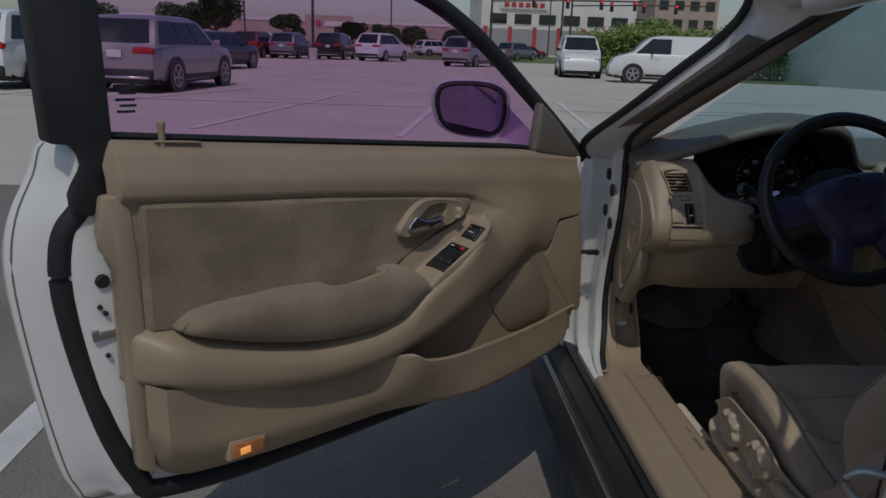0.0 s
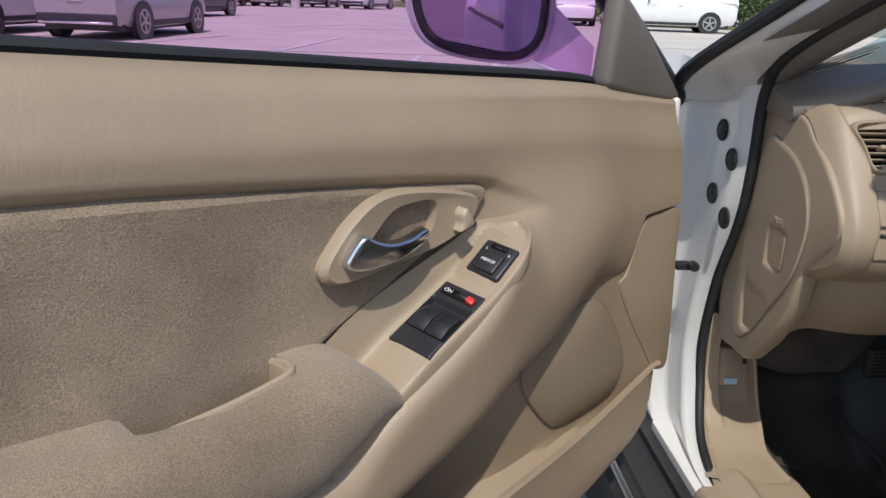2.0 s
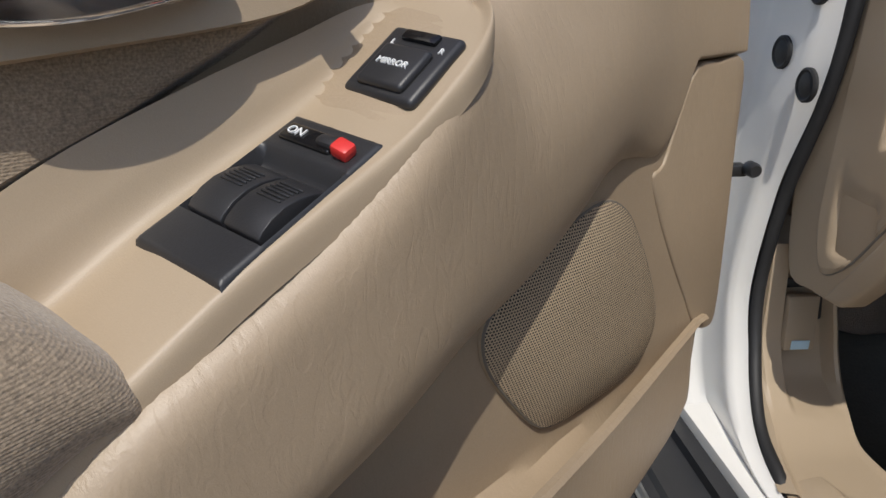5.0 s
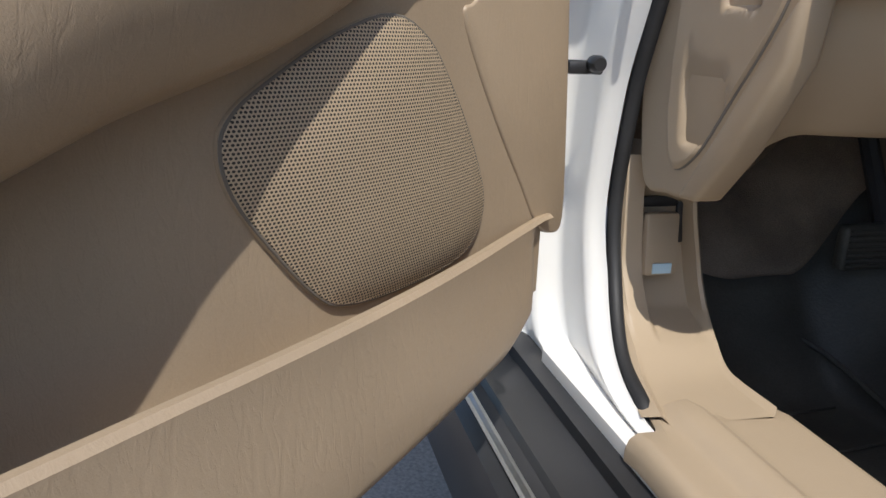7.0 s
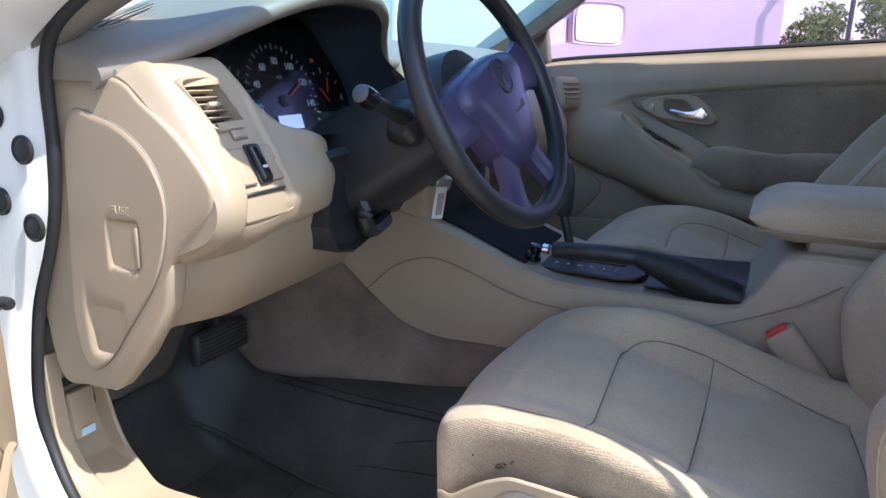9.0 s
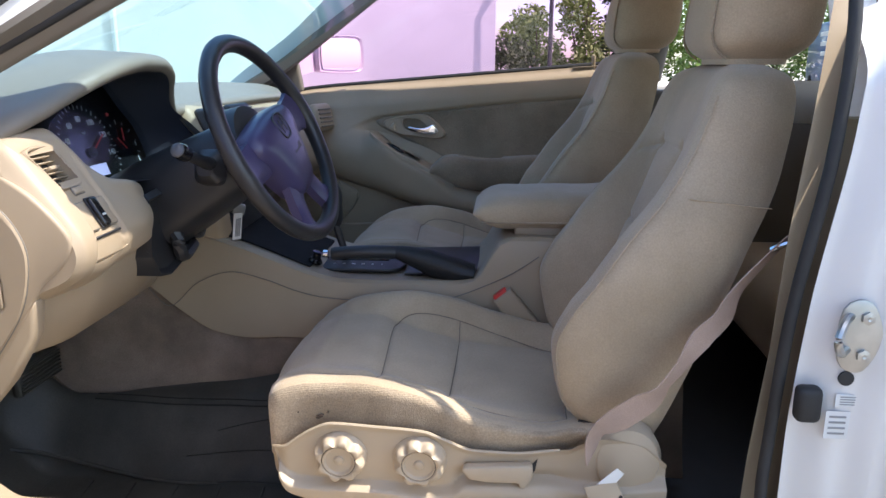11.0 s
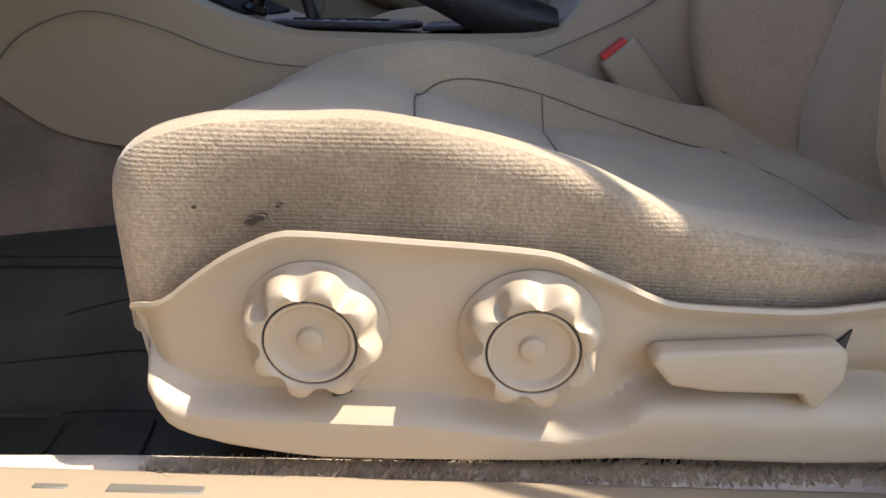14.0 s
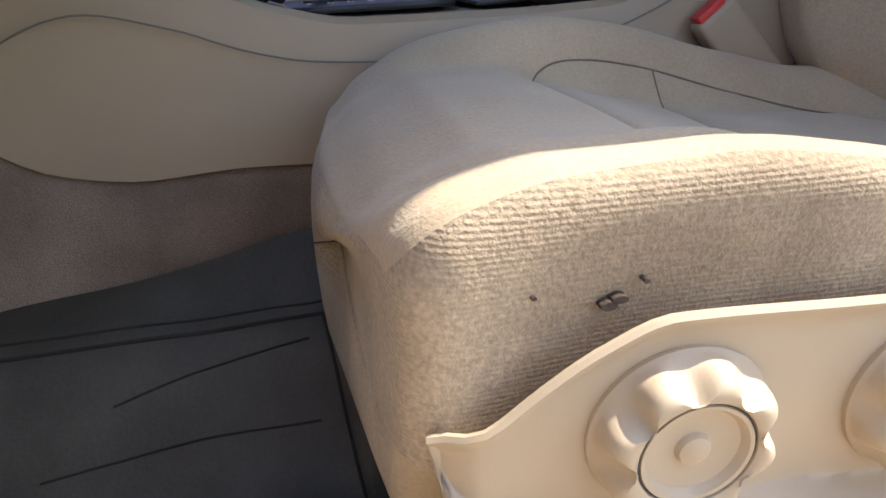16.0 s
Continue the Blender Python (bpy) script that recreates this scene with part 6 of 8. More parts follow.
part("lock_barrel", lathe([(0.018, 0), (0.018, 0.02), (0.012, 0.026), (0.001, 0.026)], 20, pose(-0.268, -0.31, 0.806, 90, 0, 0)), M_BLACK, key)

# ---- centre console ----
M_TRAY = mat("matt_black_tray", (0.014, 0.014, 0.015), 0.85, var=0.2, scale=20, grain=0.2, grain_scale=900, spec=0.2)
con = thing("centre_console", "beige plastic centre console with a dark tray", "console")
con_top = pchip([(-1.25, 0.722), (-0.90, 0.724), (-0.855, 0.722), (-0.835, 0.706), (-0.815, 0.670), (-0.795, 0.640), (-0.76, 0.630), (-0.64, 0.627), (-0.52, 0.628), (-0.45, 0.642), (-0.38, 0.668), (-0.30, 0.698), (-0.20, 0.722), (0.05, 0.74)])
con_low = pchip([(0.05, 0.62), (-0.10, 0.612), (-0.157, 0.568), (-0.245, 0.512), (-0.32, 0.500), (-0.40, 0.504), (-0.50, 0.50), (-1.25, 0.45)])
rings = []
for i in range(71):
    y = 0.05 - 1.25 * i / 70
    t = con_top(y)
    w = 0.155 + 0.012 * sstep(-0.2, 0.05, y)
    lo_ = con_low(y)
    rings.append([(-w - 0.014, y, lo_), (-w - 0.013, y, lo_ + 0.02), (-w - 0.010, y, t - 0.06), (-w - 0.004, y, t - 0.022), (-w + 0.001, y, t - 0.006), (-w + 0.010, y, t), (-w + 0.03, y, t - 0.002), (0.0, y, t - 0.004), (w - 0.03, y, t - 0.002), (w - 0.010, y, t), (w - 0.001, y, t - 0.006), (w + 0.004, y, t - 0.022), (w + 0.010, y, t - 0.06), (w + 0.013, y, lo_ + 0.02), (w + 0.014, y, lo_)])
part("console_body", loft(rings), M_PLASTIC, con)
part("console_seam", tube(arc_pts([(-0.172, -0.10, 0.615), (-0.1755, -0.151, 0.568), (-0.1755, -0.215, 0.620), (-0.1735, -0.285, 0.645), (-0.1735, -0.36, 0.630), (-0.1725, -0.43, 0.605), (-0.1725, -0.51, 0.592), (-0.1725, -0.70, 0.590), (-0.1725, -0.84, 0.640), (-0.1705, -0.92, 0.690)], 6), 0.0010, 6), M_BROWN, con)
part("tray", grid(lambda u, v: (-0.120 + 0.235 * v, -0.265 - 0.175 * u, con_top(-0.265 - 0.175 * u) + 0.003 - 0.02 * math.sin(math.pi * v) * 0.2), 16, 8, back=(0, 0, -0.004)), M_TRAY, con, "black open tray")
part("lighter_socket", lathe([(0.014, 0), (0.016, 0.004), (0.012, 0.010), (0.009, 0.010), (0.009, 0.022), (0.013, 0.026), (0.001, 0.028)], 18, pose(-0.085, -0.442, 0.645, 20, 0, 0)), M_GLOSSBLACK, con, "black lighter socket")
gate = part("shift_gate", slab(loop_pts([(-0.085, -0.455, 0.629), (0.045, -0.455, 0.629), (0.055, -0.53, 0.629), (0.045, -0.625, 0.629), (-0.085, -0.625, 0.629), (-0.095, -0.53, 0.629)], 4), (0, 0, 0.008), 0.003), M_BLACK, con, "black shift gate")
part("gate_slot", rbox(0.016, 0.120, 0.003, 0.001, 1, at=(-0.02, -0.535, 0.6375)), M_GLOSSBLACK, con)
for i, ch in enumerate("PRND21"):
    text_mesh(ch, 0.011, M_WHITEMARK, con, pose(-0.060, -0.480 - 0.021 * i, 0.6376, 0, 0, -90), "gear_letter")
part("console_bin", slab([(-0.11, -0.64, 0.628), (0.12, -0.64, 0.628), (0.12, -0.80, 0.634), (-0.11, -0.80, 0.634)], (0, 0, 0.006), 0.003), M_BLACK, con)
arm = thing("console_armrest", "velour-covered folding armrest with sagging corners", "armrest")
rings = []
for i in range(25):
    t = i / 24
    y = -0.785 - 0.40 * t
    k = min(1, math.sin(math.pi * min(0.5, t * 3.2)) if t < 0.16 else 1)
    zc, hh = 0.763 + 0.010 * t, 0.035 * k ** 0.6 + 0.002
    ww = 0.118 * (0.90 + 0.10 * k)
    rings.append([(-0.010 + ww * math.copysign(abs(math.cos(a)) ** 0.5, math.cos(a)), y, zc + hh * math.copysign(abs(math.sin(a)) ** 0.6, math.sin(a)) + 0.003 * noise.noise(Vector((math.cos(a) * 3, y * 14, math.sin(a) * 3)))) for a in [2 * math.pi * q / 28 for q in range(28)]])
part("armrest_pad", loft(rings), M_SEATFAB, arm)
part("hinge_base", rbox(0.20, 0.30, 0.03, 0.01, 2, at=(-0.010, -1.02, 0.728)), M_PLASTIC, arm)
part("pad_seam", tube([(-0.127, -0.80 - 0.35 * i / 20, 0.748 + 0.004 * i / 20) for i in range(21)], 0.002, 6), M_SIDEFAB, arm)
hb = thing("handbrake", "black handbrake lever with a chrome button", "handbrake")
part("grip", tube(arc_pts([(-0.130, -0.490, 0.677), (-0.125, -0.56, 0.681), (-0.115, -0.625, 0.679)], 6), [0.012] + [0.0145] * 11 + [0.0135], 12), M_BLACK, hb)
part("button", lathe([(0.009, 0), (0.009, 0.010), (0.006, 0.013), (0.001, 0.013)], 14, pose(-0.131, -0.484, 0.677, -90, 0, 0)), M_CHROME, hb, "chrome button")
part("boot", loft([[(-0.115 + w * math.cos(a), y, z + h * math.sin(a)) for a in [2 * math.pi * q / 14 for q in range(14)]] for y, z, w, h in ((-0.625, 0.679, 0.0145, 0.0145), (-0.66, 0.670, 0.019, 0.022), (-0.70, 0.657, 0.026, 0.030), (-0.745, 0.645, 0.032, 0.028), (-0.79, 0.640, 0.034, 0.016))]), leather("black_boot", (0.014, 0.014, 0.015), 0.5, 90, 0.3), hb, "black creased boot")
sh = thing("gear_selector", "black automatic gear selector on a steel stem", "gear lever")
part("stem", tube([(-0.020, -0.500, 0.634), (-0.020, -0.475, 0.72)], 0.008, 10), M_BLACK, sh)
part("knob", loft([[(-0.020 + r * math.cos(a), y + r * 1.15 * math.sin(a), z) for a in [2 * math.pi * q / 16 for q in range(16)]] for y, z, r in ((-0.474, 0.715, 0.012), (-0.472, 0.73, 0.018), (-0.468, 0.76, 0.021), (-0.464, 0.79, 0.024), (-0.462, 0.81, 0.018), (-0.462, 0.816, 0.006))]), M_BLACK, sh)

# ---- seats ----
M_SEAM = mat("dark_seam_thread", (0.20, 0.16, 0.12), 0.9, var=0.2, scale=40)


def seat(label):
    root = thing("front_seat", label, "car seat", group="front seats")
    cx_ = -0.376
    out_z = pchip([(-1.02, 0.545), (-0.965, 0.545), (-0.911, 0.535), (-0.847, 0.545), (-0.797, 0.560), (-0.745, 0.582), (-0.689, 0.597), (-0.621, 0.605), (-0.56, 0.603), (-0.53, 0.597), (-0.511, 0.588), (-0.494, 0.574)])
    in_z = pchip([(-1.02, 0.530), (-0.95, 0.528), (-0.85, 0.535), (-0.766, 0.546), (-0.70, 0.562), (-0.65, 0.580), (-0.60, 0.590), (-0.55, 0.590), (-0.515, 0.575), (-0.503, 0.562)])
    rim_z = pchip([(-1.02, 0.556), (-0.93, 0.562), (-0.84, 0.583), (-0.75, 0.612), (-0.67, 0.624), (-0.60, 0.617), (-0.55, 0.604), (-0.515, 0.584), (-0.503, 0.570)])
    seams = [[(-0.550, -0.515), (-0.562, -0.58), (-0.567, -0.656), (-0.563, -0.765), (-0.560, -0.85), (-0.563, -0.95)],
             [(-0.567, -0.658), (-0.45, -0.653), (-0.31, -0.645), (-0.270, -0.648), (-0.248, -0.664), (-0.238, -0.70), (-0.237, -0.767), (-0.245, -0.86), (-0.262, -0.945)],
             [(-0.563, -0.765), (-0.40, -0.768), (-0.237, -0.767)], [(-0.563, -0.95), (-0.42, -0.955), (-0.262, -0.945)]]
    seams = [[(p.x, p.y) for p in arc_pts([(x, y, 0) for x, y in sm_], 6)] for sm_ in seams]
    segs = [(p[0], p[1], q[0], q[1], k) for sm_ in seams for k, (p, q) in enumerate(zip(sm_, sm_[1:]))]

    def groove(x, y):
        best = 1e9
        for ax_, ay_, bx_, by_, k in segs:
            if min(ax_, bx_) - 0.03 < x < max(ax_, bx_) + 0.03 and min(ay_, by_) - 0.03 < y < max(ay_, by_) + 0.03:
                dx, dy = bx_ - ax_, by_ - ay_
                t = max(0.0, min(1.0, ((x - ax_) * dx + (y - ay_) * dy) / (dx * dx + dy * dy)))
                best = min(best, (x - ax_ - t * dx) ** 2 + (y - ay_ - t * dy) ** 2)
        if best > 0.0015:
            return 0.0
        return 0.0028 * math.exp(-best / 0.0032 ** 2) + 0.0050 * math.exp(-best / 0.012 ** 2)
    low_z_ = pchip([(-1.02, 0.520), (-0.93, 0.508), (-0.868, 0.500), (-0.809, 0.502), (-0.763, 0.520), (-0.733, 0.531), (-0.661, 0.536), (-0.598, 0.539), (-0.569, 0.528), (-0.545, 0.512), (-0.524, 0.496), (-0.500, 0.488)])
    rings_ = []
    ys = [-0.4942, -0.4946, -0.4958, -0.4980, -0.5015, -0.506, -0.511, -0.515] + [-0.515 - 0.505 * (i / 190) for i in range(1, 191)]
    for j, y in enumerate(ys):
        fr = sstep(-0.497, -0.535, y)
        oz, iz, rz_, lz = out_z(y), in_z(y), rim_z(y), low_z_(y)
        rnd = math.sqrt(max(0.0, 1 - (max(0.0, (y + 0.520) / 0.0259)) ** 2))
        sc = 0.86 + 0.14 * rnd
        w0 = 0.222
        sec = [(-w0 - off, lz + k * (oz - lz)) for off, k in ((0.0, -0.2), (0.0035, 0.10), (0.0058, 0.25), (0.0082, 0.40), (0.0102, 0.55), (0.0114, 0.66), (0.0119, 0.76), (0.0112, 0.84), (0.0088, 0.90), (0.0045, 0.945), (-0.002, 0.973), (-0.010, 0.988))]
        for q in range(141):
            a = -0.206 + 0.414 * q / 140
            z = iz + (oz - iz) * sstep(-0.120, -0.200, a) + (rz_ - iz) * sstep(0.105, 0.168, a)
            z -= 0.02 * (max(0.0, -0.192 - a) / 0.04) ** 2 + 0.035 * (max(0.0, a - 0.172) / 0.036) ** 2
            z += 0.004 * max(0.0, 1 - (a / 0.16) ** 2)
            z -= groove(cx_ + a, y + 0.022 * (1 - (a / 0.24) ** 2) * (1 - fr))
            sec.append((a, z))
        for a, b in ((0.2125, rz_ - 0.05), (0.213, 0.50), (0.205, 0.44), (0.19, 0.40), (0.0, 0.40), (-w0 + 0.03, 0.42), (-w0 + 0.01, 0.47)):
            sec.append((a, b))
        ring_ = []
        for a, b in sec:
            zz = 0.485 + (b - 0.485) * sc
            bow = 0.022 * (1 - (a / 0.24) ** 2) * (1 - fr)
            rin = math.sqrt(max(0.0, 1 - (max(0.0, (y + 0.575) / 0.0812)) ** 2))
            pull = 0.10 * (1 - rnd) if a < 0 else 0.24 * (1 - rin)
            ring_.append((cx_ + a * (1 - pull), y + bow, zz + 0.002 * noise.noise(Vector((a * 15, y * 15, b * 9)))))
        rings_.append(ring_)
    part("cushion", loft([r[9:] + r[:1] for r in rings_], closed=False, caps=False), M_SEATFAB, root, "beige velour cushion with raised bolsters")
    part("side_cloth", loft([r[:10] for r in rings_], closed=False, caps=False), M_SIDEFAB, root, "ribbed beige cloth side of the cushion")
    part("cushion_front", loft([[(cx_ + (p[0] - cx_) * k, p[1] + dy, 0.50 + (p[2] - 0.50) * k) for p in rings_[0]] for k, dy in ((1.0, 0.0), (0.90, 0.004), (0.75, 0.007), (0.5, 0.009), (0.2, 0.010), (0.01, 0.010))], caps=False), M_SIDEFAB, root)
    def top_at(x, y):
        a = x - cx_
        oz, iz, rz_ = out_z(y), in_z(y), rim_z(y)
        z = iz + (oz - iz) * sstep(-0.120, -0.200, a) + (rz_ - iz) * sstep(0.105, 0.168, a) + 0.004 * max(0.0, 1 - (a / 0.16) ** 2)
        return z - groove(x, y)
    for sm_ in seams:
        pts = [(a[0] + (b[0] - a[0]) * k / 3, a[1] + (b[1] - a[1]) * k / 3) for a, b in zip(sm_, sm_[1:]) for k in range(3)] + [sm_[-1]]
        line = [Vector((x, y, 0)) for x, y in pts if y < -0.53]
        part("seam", tube([(p.x, p.y, top_at(p.x, p.y) + 0.0008) for p in line], 0.0009, 6), M_SEAM, root, "dark stitched seam")
    # plastic side shield
    bot = pchip([(-1.10, 0.43), (-1.02, 0.415), (-0.95, 0.405), (-0.88, 0.402), (-0.80, 0.402), (-0.725, 0.398), (-0.62, 0.396), (-0.560, 0.403), (-0.548, 0.406), (-0.527, 0.414), (-0.512, 0.437), (-0.506, 0.462), (-0.502, 0.486)])
    shelf = pchip([(-1.1, 0.47), (-0.95, 0.452), (-0.86, 0.452), (-0.80, 0.448), (-0.775, 0.432), (-0.74, 0.426), (-0.70, 0.430), (-0.66, 0.434), (-0.60, 0.434), (-0.54, 0.436), (-0.505, 0.46)])
    topz = pchip([(-1.09, 0.500), (-1.05, 0.530), (-1.0, 0.538), (-0.965, 0.525), (-0.945, 0.510)])
    def shield(u, v):
        y = -0.502 - 0.588 * u
        t = low_z_(y) + 0.003 if y > -0.94 else topz(y) + 0.0
        if -0.965 < y <= -0.94:
            t = low_z_(y) + 0.003 + (topz(y) - low_z_(y) - 0.003) * sstep(-0.94, -0.965, y)
        b = bot(y)
        z = b + (t - b) * v
        x = cx_ - 0.222 - 0.010
        k = sstep(shelf(y) - 0.004, shelf(y) + 0.010, z)
        x -= 0.020 * (1 - k) * sstep(bot(y) - 0.001, bot(y) + 0.012, z)
        x -= 0.010 * sstep(-0.93, -1.0, y)
        x += 0.012 * sstep(0.035, 0.0, u)
        x -= 0.004 * sstep(t - 0.012, t, z) + 0.11 * (z - 0.485)
        x += 0.011 * sstep(-0.77, -0.81, y) * sstep(-0.965, -0.92, y) * math.exp(-((z - 0.456) / 0.012) ** 2)
        return (x, y, z)
    part("side_shield", grid(shield, 110, 50), M_PALE, root, "pale beige plastic side shield")
    part("shield_lip", tube([Vector(shield(i / 60 * 0.74, 1.0)) + Vector((-0.001, 0, 0)) for i in range(61)], 0.0025, 6), M_PALE, root)
    for yy, zz, turn_ in ((-0.608, 0.485, 8), (-0.729, 0.483, -6)):
        prof = []
        km = pose(cx_ - 0.231, yy, zz, 0, -96, 0) @ pose(0, 0, 0, 0, 0, turn_)
        seg = 96
        def lobe(a, f):
            return 1 - f * (0.5 + 0.5 * math.cos(8 * a)) ** 1.4
        rr_ = []
        for r, h, f in ((0.0412, 0.0, 0.0), (0.0412, 0.0035, 0.0), (0.0402, 0.0045, 0.0), (0.0396, 0.0060, 0.02), (0.0392, 0.0095, 0.10), (0.0388, 0.0135, 0.18), (0.0378, 0.0175, 0.235), (0.0360, 0.0205, 0.25), (0.0336, 0.0220, 0.215), (0.0302, 0.0222, 0.10), (0.0274, 0.0215, 0.0), (0.0262, 0.0205, 0.0), (0.0258, 0.0185, 0.0), (0.0250, 0.0185, 0.0), (0.0246, 0.0203, 0.0), (0.0228, 0.0200, 0.0), (0.0205, 0.0165, 0.0), (0.013, 0.0150, 0.0), (0.0080, 0.0152, 0.0), (0.0068, 0.0178, 0.0), (0.004, 0.0190, 0.0), (0.0005, 0.0193, 0.0)):
            rr_.append([(r * lobe(2 * math.pi * q / seg, f) * math.cos(2 * math.pi * q / seg), r * lobe(2 * math.pi * q / seg, f) * math.sin(2 * math.pi * q / seg), h) for q in range(seg)])
        kn = part("adjuster_knob", loft(rr_), M_PALE, root, "scalloped beige adjuster knob", m=km)
        part("cap_groove", tube([(0.0254 * math.cos(2 * math.pi * q / 48), 0.0254 * math.sin(2 * math.pi * q / 48), 0.0190) for q in range(48)], 0.0006, 6, closed=True), M_BLACK, kn, "dark groove round the cap")
    part("knob_gap", tube([(cx_ - 0.2335, -0.608 + 0.0415 * math.cos(a), 0.485 + 0.0415 * math.sin(a)) for a in [radians(243 + 3 * i) for i in range(6)]], 0.0030, 6), M_BLACK, root)
    lev = [(-0.793, 0.476), (-0.797, 0.482), (-0.86, 0.4865), (-0.893, 0.489), (-0.898, 0.484), (-0.898, 0.468), (-0.886, 0.450), (-0.880, 0.451), (-0.877, 0.459), (-0.83, 0.459), (-0.805, 0.462)]
    part("recline_lever", slab_x(lev, cx_ - 0.222 - 0.010, cx_ - 0.222 - 0.028, 0.004, 3), M_PALE, root, "beige recline lever")
    part("lever_slot", slab_x([(-0.893, 0.478), (-0.905, 0.492), (-0.902, 0.474), (-0.897, 0.466)], cx_ - 0.231, cx_ - 0.2345), M_BLACK, root)
    part("hinge_cover", loft([[(cx_ - 0.238 + x, -1.035 + r * math.cos(a), 0.500 + r * 1.15 * math.sin(a)) for a in [2 * math.pi * q / 28 for q in range(28)]] for x, r in ((0.035, 0.048), (0.004, 0.050), (-0.008, 0.044), (-0.014, 0.025), (-0.015, 0.004))]), M_PALE, root)
    part("crevice", rbox(0.05, 0.05, 0.05, 0.012, 3, at=(cx_ - 0.195, -0.985, 0.520)), M_BLACK, root)
    part("seat_rail", rbox(0.04, 0.45, 0.06, 0.006, 2, at=(cx_ - 0.17, -0.75, 0.33)), M_BLACK, root)
    part("seat_rail", rbox(0.04, 0.45, 0.06, 0.006, 2, at=(cx_ + 0.17, -0.75, 0.33)), M_BLACK, root)
    # backrest
    fb = pchip([(0.50, -0.985), (0.528, -0.968), (0.582, -0.935), (0.663, -0.922), (0.72, -0.945), (0.754, -0.970), (0.82, -1.015), (0.889, -1.070), (0.95, -1.105), (1.036, -1.140), (1.062, -1.165)])
    fc = pchip([(0.50, -1.005), (0.56, -1.000), (0.66, -1.022), (0.75, -1.052), (0.85, -1.086), (0.95, -1.118), (1.036, -1.148), (1.062, -1.170)])
    bk = pchip([(0.50, -1.085), (0.60, -1.115), (0.711, -1.152), (0.80, -1.185), (0.93, -1.235), (1.031, -1.250), (1.062, -1.235)])
    wd = pchip([(0.50, 0.195), (0.55, 0.215), (0.65, 0.235), (0.75, 0.240), (0.85, 0.228), (0.93, 0.205), (1.0, 0.190), (1.04, 0.172), (1.062, 0.14)])
    rings_ = []
    n_ = 150
    for i in range(n_ + 1):
        z = 0.50 + 0.562 * i / n_
        f1, f0, b, w = fb(z), fc(z), bk(z), wd(z)
        sec = []
        for q in range(101):
            t = -1 + 2 * q / 100
            xx = t * (w - 0.028)
            k = sstep(0.47, 0.88, abs(t))
            sp = 0.50 - 0.10 * sstep(0.70, 0.92, z)
            g = (0.007 * math.exp(-((abs(t) - sp) / 0.016) ** 2) + 0.007 * math.exp(-((abs(t) - sp) / 0.06) ** 2)) * sstep(0.955, 0.93, z)
            g -= 0.008 * max(0.0, 1 - (t / sp) ** 2) * sstep(0.95, 0.90, z)
            g += 0.005 * math.exp(-((z - 0.80 - 0.02 * t * t) / 0.006) ** 2) * (abs(t) < sp) + 0.006 * math.exp(-((z - 0.935 + 0.03 * t * t) / 0.006) ** 2) * (abs(t) < 0.80)
            sec.append((xx, f0 + (f1 - f0) * k - g))
        sec += [(w - 0.012, f1 - 0.006), (w, f1 - 0.028), (w + 0.002, f1 + (b - f1) * 0.5), (w - 0.004, b + 0.03), (w - 0.025, b + 0.004), (0.0, b), (-w + 0.025, b + 0.004), (-w + 0.004, b + 0.03), (-w - 0.002, f1 + (b - f1) * 0.5), (-w, f1 - 0.028), (-w + 0.012, f1 - 0.006)]
        pinch = 1 - 0.35 * sstep(1.045, 1.064, z) ** 2
        ym = (f0 + b) / 2
        rings_.append([(cx_ + a * pinch, ym + (y - ym) * pinch, z + 0.002 * noise.noise(Vector((a * 12, y * 12, z * 12)))) for a, y in sec])
    part("backrest", loft(rings_), M_SEATFAB, root, "beige velour backrest with winged bolsters")
    for sx in (-1, 1):
        part("bolster_seam", tube([(cx_ + sx * (wd(z) - 0.010), fb(z) - 0.005, z) for z in [0.56 + 0.46 * i / 40 for i in range(41)]], 0.0011, 6), M_SEATFAB, root)
    part("side_seam", tube([(cx_ - wd(0.885) - 0.0035, fb(0.885) - 0.03 - 0.11 * i / 20, 0.885 - 0.012 * i / 20) for i in range(21)], 0.0009, 6), M_SEATFAB, root)
    # headrest
    rings_ = []
    for i in range(21):
        z = 1.062 + 0.165 * i / 20
        t = i / 20
        k = (1 - abs(2 * t - 1) ** 4.0) ** 0.45 if 0 < t < 1 else 0.55
        w, d = 0.128 * (0.94 + 0.06 * k) * (1 - 0.10 * t * t) * max(k, 0.72), 0.086 * max(k, 0.6)
        yc = -1.215 - 0.02 * t
        rings_.append([(cx_ + w * math.copysign(abs(math.cos(a)) ** 0.6, math.cos(a)), yc + d * math.copysign(abs(math.sin(a)) ** 0.75, math.sin(a)), z) for a in [2 * math.pi * q / 36 for q in range(36)]])
    part("headrest", loft(rings_), M_SEATFAB, root, "large velour headrest")
    for sx in (-1, 1):
        part("headrest_seam", tube([(cx_ + sx * 0.088 * (1 - 0.10 * t * t), -1.215 - 0.02 * t + 0.078 * (1 - abs(2 * t - 1) ** 4.0) ** 0.45 if 0 < t < 1 else -1.17, 1.062 + 0.165 * t) for t in [0.05 + 0.9 * i / 20 for i in range(21)]], 0.002, 6), M_SIDEFAB, root)
        part("headrest_post", tube([(cx_ + sx * 0.05, -1.20, 1.03), (cx_ + sx * 0.05, -1.215, 1.10)], 0.006, 8), M_CHROME, root)
    return root


